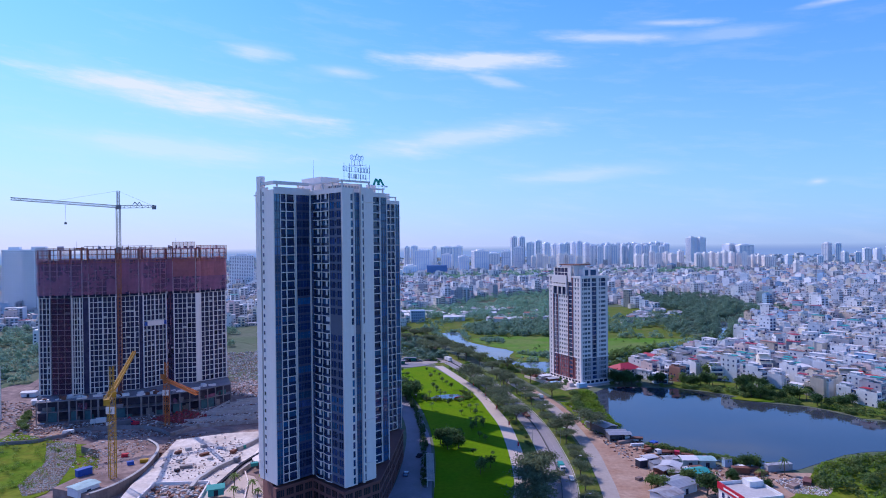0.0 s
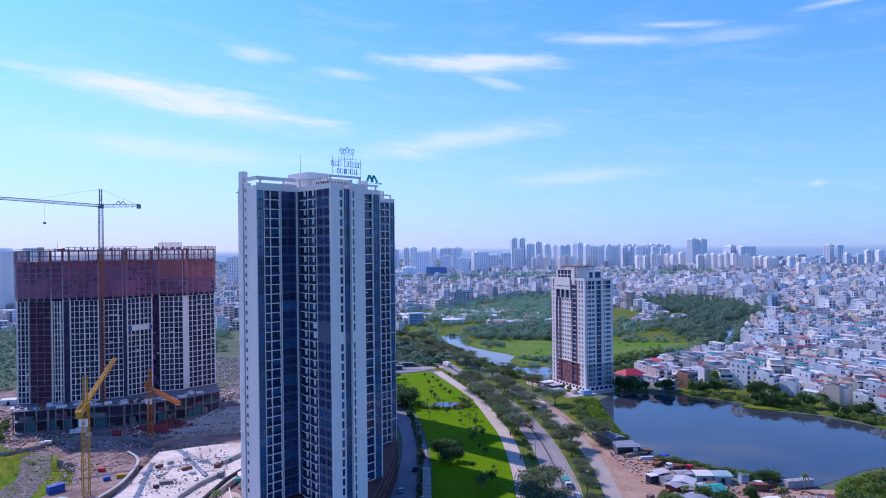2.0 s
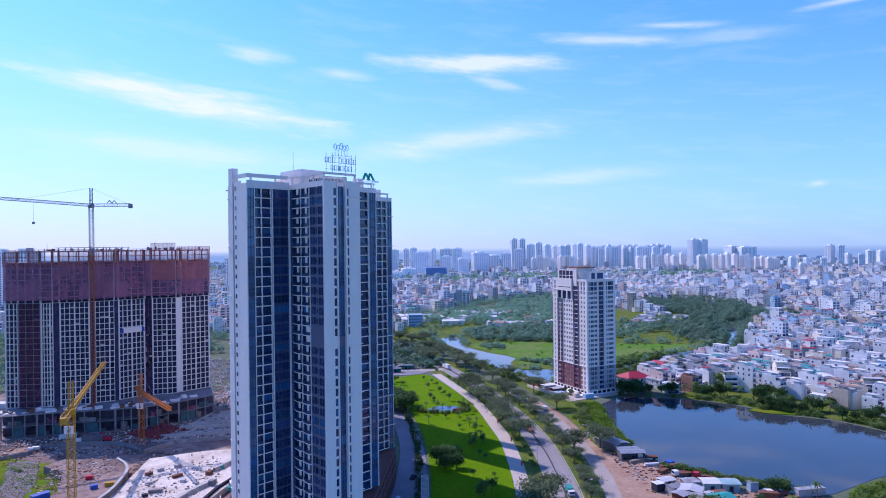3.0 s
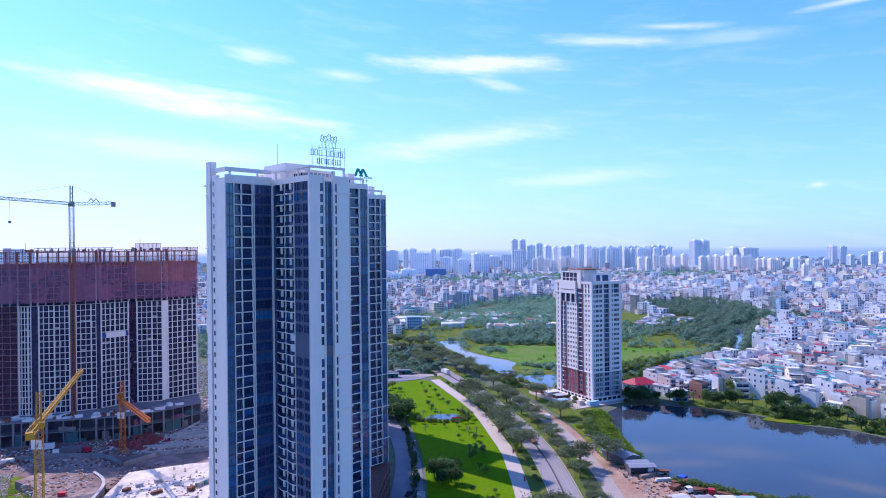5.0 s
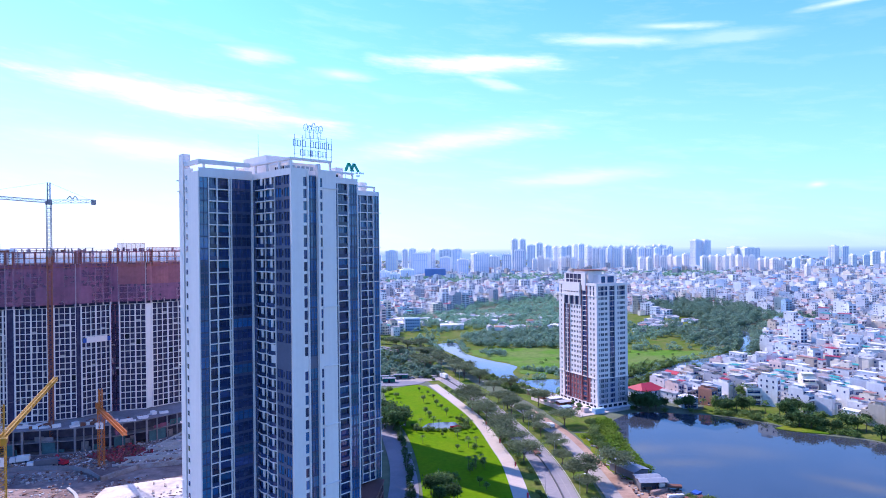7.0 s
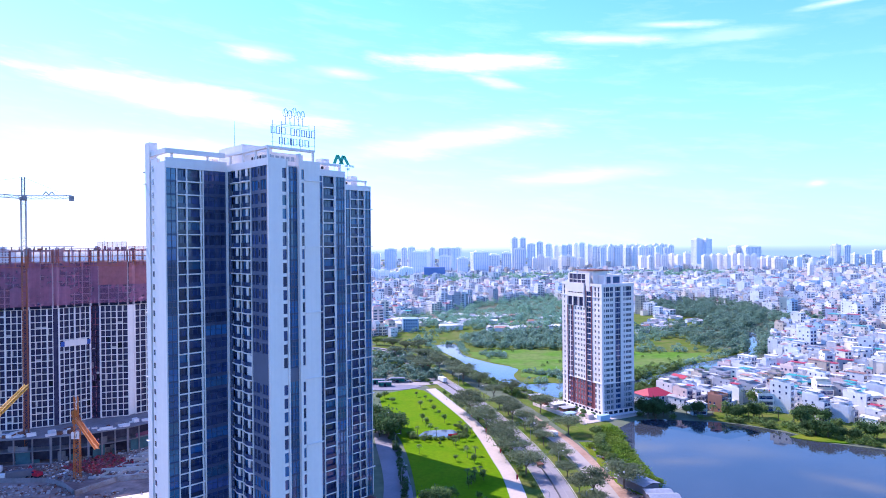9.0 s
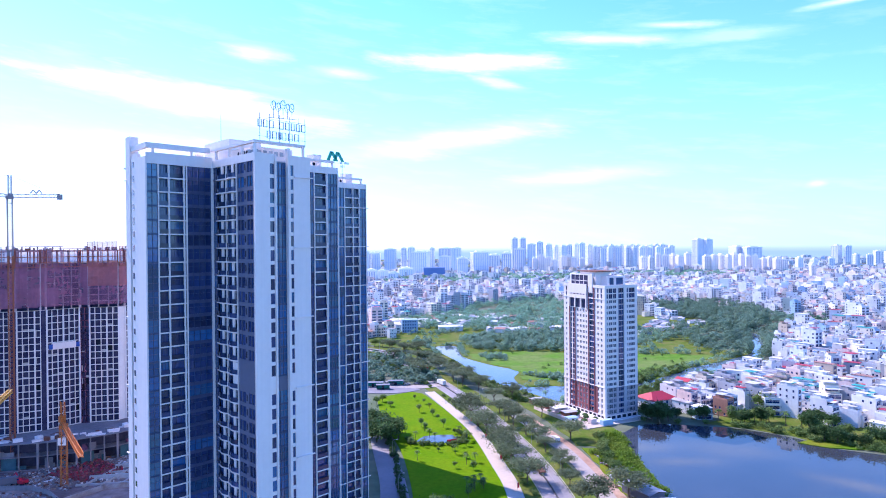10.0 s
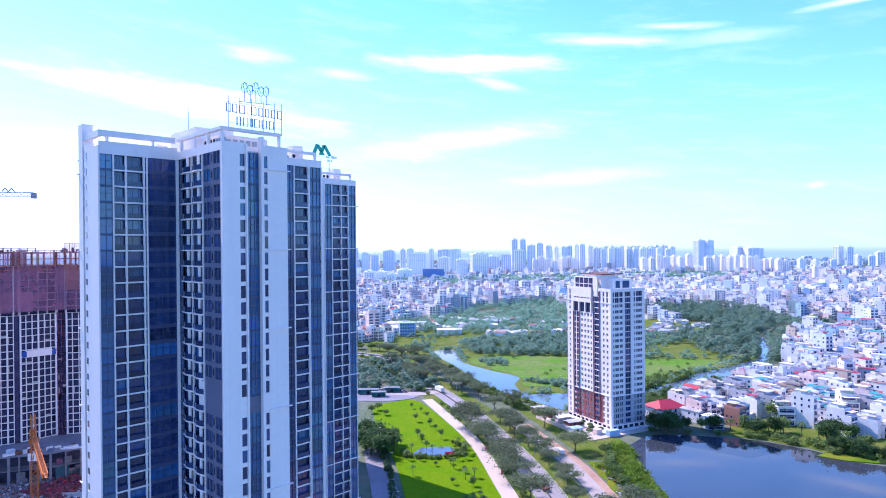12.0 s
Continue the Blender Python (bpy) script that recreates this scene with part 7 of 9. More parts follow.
heap("site_litter", "spoil, blocks and sheets beside the site track", [(-330, 430), (-262, 410), (-238, 376), (-246, 350), (-262, 352), (-280, 392), (-330, 405)], 900, 0.9, ["dark_dirt", "rubble", "dirt", "tin", "rust"], 0.1, flat=0.5)
heap("site_litter", "earth clods and broken concrete before the podium", [(-236, 360), (-204, 366), (-166, 376), (-150, 350), (-176, 356), (-206, 350), (-232, 340)], 1500, 0.6, ["dark_dirt", "dirt", "podium_concrete", "rust", "rubble"], 0.1, flat=0.5)
heap("site_litter", "earth clods and boards on the plateau", [(-176, 312), (-150, 318), (-140, 296), (-146, 270), (-158, 272)], 700, 0.34, ["dark_dirt", "dirt", "rubble"], 4.0, flat=0.4)


def stack_pile(x, y, w, d, h, mat, label, yaw, z=2.4):
    t = thing("material_stack", label, "stack", pose(x, y, z, 0, 0, yaw), "stacks on the slab")
    n = max(2, int(h / 0.35))
    for k in range(n):
        part("layer", Geo().obox(srng.uniform(-0.1, 0.1), srng.uniform(-0.1, 0.1), k * h / n, w * srng.uniform(0.9, 1), d, h / n - 0.04).mesh("layer", M[mat]), t)


for x, y, w, d, h, mat, label in ((-117, 306, 4.5, 1.6, 1.2, "rust", "bundle of rusty steel bars"), (-128, 314, 3, 2, 1.4, "concrete", "stack of grey blocks"), (-122, 318, 2.6, 2, 1.6, "rubble", "stack of grey blocks"), (-131, 309, 3, 2, 1.2, "rust", "stack of brown formwork boards"),
                                  (-119, 289, 5.4, 2.4, 1.4, "tin", "stack of grey sheets"), (-104, 309, 3, 2, 1.6, "rust", "stack of brown formwork boards"), (-112, 300, 2, 2, 1.2, "concrete", "stack of grey blocks"), (-126, 298, 3, 1.6, 1.0, "concrete", "stack of grey blocks"),
                                  (-101, 316, 1.6, 1.6, 1.6, "teal", "small teal painted crate"), (-121, 284, 2.0, 1.6, 1.2, "interior", "dark stack of boards"), (-98, 296, 2.4, 2.0, 2.2, "crane_grey", "grey steel machine housing")):
    stack_pile(x * 0.976, y * 0.976, w, d, h, mat, label, srng.uniform(0, 90))


def container(name, label, x, y, yaw, w, d, h, mat, z=0.1, category="container", roof=None):
    """A ribbed steel box with doors."""
    t = thing(name, label, category, pose(x, y, z, 0, 0, yaw))
    g = Geo().box(-w / 2, -d / 2, 0, w / 2, d / 2, h)
    body = part("body", g.mesh("body", M[mat]), t)
    n = max(2, int(w / 0.6))
    ribs = Geo().grid([(-w / 2 + w * (k + 0.25) / n, -w / 2 + w * (k + 0.75) / n) for k in range(n)], [(0.05, 0.15), (h - 0.15, h - 0.05)], -d / 2 - 0.06, -d / 2)
    part("ribs", ribs.mesh("ribs", M[mat]), body)
    part("roof", Geo().box(-w / 2 - 0.15, -d / 2 - 0.15, h, w / 2 + 0.15, d / 2 + 0.15, h + 0.12).mesh("roof", M[roof or mat]), t)
    part("door", Geo().box(w / 2, -d / 2 + 0.2, 0.15, w / 2 + 0.06, d / 2 - 0.2, h - 0.2).mesh("door", M["metal"]), t)
    return t


def shed(label, x, y, yaw, w, d, h, wall_mat="tin", roof_mat="tin", rise=0.9, name="shed", z=0.1, open_front=False):
    """A light shed under a two-sided sheet roof on posts."""
    t = thing(name, label, "shed", pose(x, y, z, 0, 0, yaw))
    g = Geo()
    for b in ((-w / 2, d / 2 - 0.1, w / 2, d / 2), (-w / 2, -d / 2, -w / 2 + 0.1, d / 2 - 0.1), (w / 2 - 0.1, -d / 2, w / 2, d / 2 - 0.1)):
        g.box(b[0], b[1], 0, b[2], b[3], h)
    if not open_front:
        g.box(-w / 2 + 0.1, -d / 2, 0, w / 2 - 0.1, -d / 2 + 0.1, h)
    part("wall", g.mesh("wall", M[wall_mat]), t)
    n = max(2, int(w / 1.0))
    r = Geo()
    for k in range(n + 1):
        x0, lift = -w / 2 - 0.5 + (w + 1) * k / n, 0.07 * (k % 2)
        for y, z in ((-d / 2 - 0.6, h), (0.0, h + rise), (d / 2 + 0.6, h)):
            r.v += [(x0, y, z + lift), (x0, y, z + lift - 0.1)]
    for k in range(n):
        a, b = k * 6, k * 6 + 6
        for q in (0, 2):
            r.f += [(a + q, b + q, b + q + 2, a + q + 2), (a + q + 1, a + q + 3, b + q + 3, b + q + 1)]
        r.f += [(a, a + 1, b + 1, b), (a + 4, b + 4, b + 5, a + 5)]
    e = n * 6
    r.f += [(0, 2, 3, 1), (2, 4, 5, 3), (e, e + 1, e + 3, e + 2), (e + 2, e + 3, e + 5, e + 4)]
    r.m = [0] * len(r.f)
    part("roof", r.mesh("roof", M[roof_mat]), t)
    part("door", Geo().box(-0.8, -d / 2 - 0.05, 0, 0.8, -d / 2 - 0.005, min(2.2, h - 0.2)).mesh("door", M["interior"]), t)
    return t


container("container", "dark blue steel site container", -155, 270, 52, 6.0, 2.6, 2.8, "blue_tarp", 4.0)
shed("site hut under a pale teal sheet roof", -146, 254, 62, 9, 7, 3.4, "house_pale", "pale_teal", 0.5, "site_hut", 2.4)
shed("green sheet shelter on the slab", -92, 252, 20, 6, 5, 2.8, "teal", "teal", 0.5, "site_hut", 2.4)
container("container", "grey site container by the track", -240, 327, 15, 7, 3, 2.8, "house_grey", 0.3)
shed("white sheet roofed hut by the track", -262, 410, 20, 10, 6, 3.2, "house_white", "house_white", 0.6, "site_hut")
shed("white sheet roofed hut by the track", -284, 432, 10, 9, 6, 3.2, "house_pale", "house_white", 0.6, "site_hut")
for x, y, yaw, w, mat in ((-142, 297, 20, 3.4, "crane_yellow"), (-147, 294, 40, 2.6, "blue_tarp"), (-155, 305, 10, 2.8, "red"), (-88, 290, 30, 3.0, "teal")):
    container("skip", "small painted steel skip of rubble", x * (0.96 if x < -140 else 0.978), y * (0.96 if x < -140 else 0.978), yaw, w, 1.6, 1.4, mat, 4.0 if x < -140 else 2.4, "skip")
ribbon("site_track", smooth_line([(-330, 560), (-300, 455), (-262, 382), (-240, 340), (-246, 310), (-270, 270), (-300, 220)]), -3.6, 3.6, -0.3, 0.34, M["dark_dirt"], "dusty pale site track", "road")
ribbon("site_track", smooth_line([(-240, 340), (-214, 344), (-196, 358), (-168, 364)]), -4, 4, -0.3, 0.2, M["dirt"], "pale earth track before the unfinished tower", "road")
white_court = lower([(-94, 330), (-86, 336), (-80, 310), (-84, 296), (-92, 300)], 3.0)
single("canopy_roof", Geo().prism(smooth_line(white_court + [white_court[0]], 2.0)[:-1], 2.6, 3.2), [M["white"]], "low curved white canopy roof by the slab", "roof", kind="structure")
low_wall("garden_wall", [(-90, 282), (-84, 268), (-80, 250), (-78, 236)], 1.2, "white", "white wall beside the palms")
patch("palm_terrace", [(-92, 280), (-84, 276), (-70, 246), (-68, 226), (-96, 226)], -0.2, 0.45, M["paving"], "pale paved terrace with palms", "pavement")
g = Geo().tube((-262, 372, 0), (-262, 372, 32), 0.45, 0.22, 8)
for z in (24, 27.5, 31):
    g.tube((-264.4, 372, z), (-259.6, 372, z), 0.14, n=5)
single("power_pole", g, [M["house_white"]], "tall white power pole with three crossarms", "pole")

# ---- vehicles ----
wheel_mesh = Geo().tube((-0.14, 0, 0), (0.14, 0, 0), 0.45, n=10).mesh("wheel", M["tyre"])


def vehicle(name, label, x, y, yaw, l, w, h, paint, cab=0.0, load=None, category="car", z=0.12):
    """A car, van or lorry with its own body, glass, load and wheels; it points along +y."""
    t = thing(name, label, category, pose(x, y, z, 0, 0, yaw))
    if cab:
        part("chassis", Geo().box(-w / 2 + 0.2, -l / 2, 0.6, w / 2 - 0.2, l / 2, 0.9).mesh("chassis", M["crane_grey"]), t)
        part("cab", Geo().prism([(-w / 2, l / 2 - cab), (w / 2, l / 2 - cab), (w / 2, l / 2), (-w / 2, l / 2)], 0.7, h * 0.85).mesh("cab", M[paint]), t)
        part("windscreen", Geo().box(-w / 2 + 0.15, l / 2, h * 0.5, w / 2 - 0.15, l / 2 + 0.05, h * 0.8).mesh("windscreen", M["glass_dark"]), t)
        if load:
            part("load_bed", Geo().box(-w / 2, -l / 2, 0.95, w / 2, l / 2 - cab - 0.3, h if load != "rust" else 1.6).mesh("load_bed", M[load]), t)
    else:
        g = Geo()
        prof = [(-l / 2, 0.35), (-l / 2, 0.95), (-l * 0.32, 1.0), (-l * 0.22, h), (l * 0.12, h), (l * 0.26, 0.98), (l / 2, 0.85), (l / 2, 0.35)]
        n = len(prof)
        k = len(g.v)
        g.v += [(-w / 2, a, b) for a, b in prof] + [(w / 2, a, b) for a, b in prof]
        g.f += [tuple(range(k, k + n)), tuple(range(k + 2 * n - 1, k + n - 1, -1))] + [(k + i, k + n + i, k + n + (i + 1) % n, k + (i + 1) % n) for i in range(n)]
        g.m += [0] * (n + 2)
        part("body", g.mesh("body", M[paint]), t)
        part("window", Geo().box(-w / 2 - 0.02, -l * 0.2, 1.02, w / 2 + 0.02, l * 0.1, h - 0.1).mesh("window", M["glass_dark"]), t)
    for sx in (-1, 1):
        for sy in (-1, 1):
            part("wheel", wheel_mesh, t, m=pose(sx * (w / 2 - 0.1), sy * l * 0.32, 0.45))
    return t


vehicle("minibus", "white and green minibus on the road", 51.5, 281, 182, 7.0, 2.3, 2.8, "white_car", 2.0, "teal", "bus")
vehicle("car", "white car on the road", 53.5, 269, 182, 4.6, 1.9, 1.5, "white_car")
vehicle("lorry", "white box lorry at the junction", 3.0, 546, 25, 10.0, 2.6, 3.8, "house_white", 2.4, "house_white", "truck")
vehicle("lorry", "red tipper lorry on the main road", -10, 600, 20, 8.0, 2.5, 3.2, "red", 2.2, "red", "truck")
vehicle("lorry", "red tipper lorry on the main road", 47.2, 368, 10, 8.0, 2.5, 3.2, "red", 2.2, "rust", "truck")
vehicle("van", "white van on the service road", 62, 412, 15, 6.0, 2.2, 2.6, "white_car", 1.8, "house_white", "van")
vehicle("lorry", "white site lorry before the unfinished tower", -199, 362, 110, 8.0, 2.6, 3.4, "house_white", 2.4, "house_white", "truck")
vehicle("van", "white van on the site track", -205, 343, 100, 5.4, 2.1, 2.3, "white_car", 1.6, "house_white", "van")
vehicle("car", "dark car parked in the drive", -17.5, 276, 175, 4.6, 1.9, 1.5, "glass_blue")
vehicle("car", "dark car parked in the drive", -12.5, 300, 160, 4.6, 1.9, 1.5, "interior")
for x, y, yaw, paint, load, words in ((96, 322, 80, "house_white", "rust", "flatbed lorry with a white cab in the yard"), (104, 300, 100, "house_white", "rust", "flatbed lorry with a white cab in the yard"), (112, 296, 70, "red", "rust", "red flatbed lorry in the yard"),
                                      (133, 277, 95, "house_white", "rust", "flatbed lorry with a white cab in the yard")):
    vehicle("lorry", words, x, y, yaw, 9.0, 2.5, 3.0, paint, 2.3, load, "truck")
for k in range(12):
    x, y = srng.uniform(-60, -14), srng.uniform(541, 553)
    vehicle("car", srng.choice(("white car at the junction", "grey car at the junction")), x, y, 85, 4.5, 1.9, 1.5, srng.choice(("white_car", "crane_grey", "house_grey")), z=0.3)

# ---- yard by the pond ----
shed("large grey-blue sheet shed by the pond", 84, 340, 118, 15, 8, 3.6, "house_dark", "dull_sheet", 0.9)
shed("open grey sheet shed by the pond", 88.5, 322, 2, 11, 4.5, 3.6, "house_dark", "dull_sheet", 0.7, open_front=True)
shed("open grey sheet shed by the pond", 88, 327.2, 2, 10, 4.5, 3.4, "house_dark", "dull_sheet", 0.7, open_front=True)
shed("small pale teal shed at the water's edge", 109.5, 285, -3, 6.5, 6, 3.4, "pale_teal", "sheet_white", 0.5)
shed("pale teal sheet shed at the water's edge", 117, 284.6, -3, 7, 6, 3.2, "pale_teal", "pale_teal", 0.5)
container("container", "small blue cabin at the water's edge", 126, 283, 6, 3.4, 2.8, 3.6, "house_blue", roof="tin", category="cabin")
container("container", "long grey steel container by the pond", 146, 277.5, 10, 12, 2.8, 2.9, "house_grey", roof="tin")
container("container", "rusty brown container in the yard", 128, 274.5, 170, 7, 2.5, 2.6, "rust")
container("container", "dark container with a white roof in the yard", 88, 284, 20, 4.0, 3.4, 3.2, "interior", roof="house_white", category="cabin")
container("container", "grey hut with a white roof in the yard", 94, 281, 20, 6, 4.5, 3.0, "house_grey", roof="tin", category="cabin")
shed("long shed under patched grey sheets", 99, 278, 60, 7, 8, 3.0, "tin", "sheet_grey", 0.8)
shed("low house under dull sheets", 94, 256, 30, 12, 9, 3.6, "house_pale", "dull_sheet", 0.8)
shed("low house under dull sheets", 86, 246, 30, 10, 8, 3.6, "house_pale", "tin", 0.8)
shed("small house with a teal sheet roof", 106, 266, 20, 8, 6.5, 4.4, "house_pale", "teal", 1.0)
shed("long shed under patched grey sheets", 100, 268, 60, 6, 9, 3.2, "tin", "tin", 0.8)
red_house = thing("shop_house", "white flat-roofed shop house with a red fascia board", "house", pose(114.2, 237, 0, 0, 0, 10) @ Matrix.Diagonal((0.84, 0.86, 0.96, 1)))
part("wall", Geo().box(-9.5, -9, 0, 9.5, 9, 7.4).mesh("wall", M["house_white"]), red_house)
part("roof", Geo().box(-9.1, -8.6, 7.4, 9.1, 8.6, 7.55).mesh("roof", M["concrete"]), red_house, "weathered grey flat roof")
part("parapet", Geo().box(-9.5, 8.6, 7.4, 9.5, 9, 8.8).box(9.1, -9, 7.4, 9.5, 8.6, 8.6).box(-9.5, -9, 7.4, 9.1, -8.6, 8.2).mesh("parapet", M["house_white"]), red_house)
part("stair_head", Geo().box(2, 3, 7.55, 9, 8.4, 9.8).mesh("stair_head", M["house_white"]), red_house)
part("fascia", Geo().box(-10.0, -9.2, 6.4, -9.5, 9.2, 9.0).mesh("fascia", M["red"]), red_house, "bright red fascia board with a pale bar")
part("fascia_bar", Geo().box(-10.06, -6, 7.3, -10.0, 4.5, 8.0).mesh("fascia_bar", M["house_white"]), red_house)
for y in (-6.5, -2.5, 1.5, 5.5):
    part("window", Geo().box(-9.58, y - 0.9, 3.4, -9.4, y + 0.9, 5.4).mesh("window", M["glass_dark"]), red_house)
heap("rubble", "pale heap of rubble at the water's edge", [(138, 266), (152, 268), (160, 258), (150, 248), (138, 252)], 2600, 0.36, ["rubble", "concrete", "dirt", "concrete_white"], 0.1, flat=0.7)
heap("yard_litter", "scrap, timber and pallets lying about the yard", [(88, 330), (100, 312), (124, 284), (150, 270), (126, 262), (84, 282), (80, 318)], 700, 0.7, ["rust", "rust", "dark_dirt", "tin", "interior", "concrete"], 0.1, flat=0.4)
heap("roadside_litter", "low walls, blocks and earth beside the service road", [(77, 395), (82, 395), (80, 350), (84, 318), (80, 318), (76, 352)], 120, 0.8, ["rust", "concrete", "tin"], 0.2, flat=0.5)

# ---- park furniture ----
for k in range(9):
    x, y = offset_line(PATH_LINE, -1.7)[min(len(PATH_LINE) - 1, 12 + k * 5)]
    t = thing("banner_post", "short post with a red banner beside the promenade", "post", pose(x, y, 0.3), "banner posts")
    part("pole", Geo().tube((0, 0, 0), (0, 0, 3.0), 0.05, n=5).mesh("pole", M["metal"]), t)
    part("banner", Geo().box(0.05, -0.03, 0.8, 0.75, 0.03, 2.9).mesh("banner", M["red"]), t)
lamp_base = Geo().tube((0, 0, 0), (0, 0, 7.4), 0.11, 0.07, 6).tube((0, 0, 7.4), (0.9, 0, 8.2), 0.06, 0.05, 5).tube((0.9, 0, 8.2), (1.9, 0, 8.3), 0.05, 0.04, 5).mesh("pole", M["metal"])
lamp_head = Geo().box(1.6, -0.18, 8.2, 2.5, 0.18, 8.36).mesh("lamp_head", M["white_trim"])
for line, off, step, yaw in ((ROAD_LINE, 7.0, 7, 180), (ROAD_LINE, -7.0, 7, 0), ([(-10, 250), (-10, 280), (-12, 310), (-14, 345), (-20, 390), (-29, 430)], 0, 1, 0)):
    pts = offset_line(line, off)
    for x, y in pts[::step]:
        if y > 230:
            t = thing("street_lamp", "tall grey street lamp with one curved arm", "lamp", pose(x, y, 0.2, 0, 0, yaw), "street lamps")
            part("pole", lamp_base, t)
            part("lamp_head", lamp_head, t)
perg = thing("pergola", "long grey slatted pergola beside the lawn", "pergola", pose(-6.3, 262, 0.2, 0, 0, 2))
for k in range(26):
    part("slat", Geo().box(-1.7, k * 1.35, 2.7, 1.7, k * 1.35 + 0.35, 2.95).mesh("slat", M["concrete"]), perg)
for x in (-1.5, 1.3):
    part("beam", Geo().box(x, 0, 2.45, x + 0.22, 34, 2.7).mesh("beam", M["concrete"]), perg)
    for k in range(6):
        part("post", Geo().box(x, k * 6.6, 0, x + 0.25, k * 6.6 + 0.25, 2.45).mesh("post", M["concrete"]), perg)
bridge = thing("foot_bridge", "small arched red footbridge over the pool", "bridge", pose(9.5, 411, 0.3, 0, 0, 20))
part("deck", Geo().box(-3.2, -0.9, 0.3, 3.2, 0.9, 0.5).mesh("deck", M["paving"]), bridge)
for y in (-0.9, 0.85):
    part("railing", Geo().box(-3.2, y, 0.5, 3.2, y + 0.06, 1.4).mesh("railing", M["red"]), bridge)
patch("forecourt_gate", [(-90, 548), (-20, 536), (-14, 528), (-36, 520), (-96, 530)], -0.2, 0.3, M["drive"], "grey paved plaza at the park entrance", "pavement")
for x, y, w in ((-46, 541, 14), (-30, 546, 10), (-38, 533, 9)):
    shed("dark green canopy at the park entrance", x, y, 2, w, 3.5, 3.2, "teal", "crane_grey", 0.4, "canopy", 0.3, True)
# low sheds among the mangroves
for i in range(105):
    x, y = srng.uniform(-90, 205), srng.uniform(800, 990)
    if inside(x, y, SHEDS_M):
        shed("low shed under pale sheets among the trees", x, y, srng.uniform(0, 180), srng.uniform(9, 20), srng.uniform(6, 10), 4.4, srng.choice(("house_white", "house_pale", "house_pale")), srng.choice(("house_white", "tin", "sheet_grey", "house_pale", "rust_sheet")), 1.6)
for x, y, yaw, w, d in ((13, 836, 4, 28, 9), (-66, 868, 6, 34, 16), (-66, 905, 10, 40, 18), (88, 812, 40, 26, 10)):
    shed("long white sheet-roofed factory shed by the meadow", x, y, yaw, w, d, 5.5, "house_pale", "house_white", 1.6, "factory_shed")
for i in range(86):
    x, y = srng.uniform(220, 335), srng.uniform(770, 960)
    if inside(x, y, SHEDS_R):
        shed("low shed under pale sheets behind the meadow", x, y, srng.uniform(0, 60), srng.uniform(8, 18), srng.uniform(5, 8), 3.4, "house_pale", srng.choice(("sheet_white", "sheet_grey", "tin", "tin", "rust_sheet")), 1.0)
blue_block = thing("office_block", "light blue four-storey block by the road", "building", pose(-35, 830, 0, 0, 0, 8) @ Matrix.Diagonal((0.7, 0.8, 1.0, 1)))
part("wall", Geo().box(-13, -9, 0, 13, 9, 15).mesh("wall", M["house_blue"]), blue_block)
for k in range(4):
    for x in range(-11, 12, 4):
        part("window", Geo().box(x - 1.0, -9.08, 3.6 * k + 1.2, x + 1.0, -8.9, 3.6 * k + 2.8).mesh("window", M["glass_dark"]), blue_block)

# starter columns and posts standing on the slab, a dark hollow below its edge
for k in range(20):
    x, y = srng.uniform(-132, -98), srng.uniform(272, 332)
    if inside(x, y, slab_poly):
        h = srng.uniform(0.8, 1.8)
        t = thing("starter_bars", "short concrete stub with four bare steel bars", "rebar", pose(x, y, 2.4), "starter bars")
        part("stub", Geo().box(-0.1, -0.1, 0, 0.6, 0.6, h * 0.35).mesh("stub", M["concrete"]), t)
        for dx, dy in ((0, 0), (0.5, 0), (0.5, 0.5), (0, 0.5)):
            part("bar", Geo().tube((dx, dy, 0), (dx + srng.uniform(-0.1, 0.1), dy, h), 0.05, n=4).mesh("bar", M["rust"]), t)
# stock in the yard
for x, y, w, d, h, mat, words in ((101, 309, 8, 2.5, 1.8, "rust", "stack of rusty steel sections"), (106, 303, 6, 3, 1.4, "brick", "stack of red-brown bricks"), (97, 304, 5, 2.2, 1.6, "rust", "stack of rusty steel sections"),
                                  (103, 313, 4, 3, 2.2, "blue_tarp", "pile under a blue tarpaulin"), (90, 318, 9, 1.6, 1.4, "dark_dirt", "rack of dark timber"), (95, 313, 7, 1.4, 1.2, "house_pale", "row of pale blocks"), (118, 290, 7, 2.4, 2.0, "red_roof", "red-brown stack of steel sheets"),
                                  (136, 272, 6, 2.4, 1.6, "rust", "stack of rusty steel sections"), (150, 262, 7, 3, 1.8, "brick", "stack of red-brown bricks"), (142, 258, 5, 3, 1.4, "dark_dirt", "heap of dark earth"), (90, 272, 4, 2, 1.4, "rust", "stack of rusty steel sections"),
                                  (82, 268, 3, 2, 1.2, "dark_dirt", "low stack of dark boards"), (131, 281, 5, 2, 1.2, "concrete_white", "low stack of white stone slabs")):
    stack_pile(x, y, w, d, h, mat, words, srng.uniform(0, 60), 0.1)

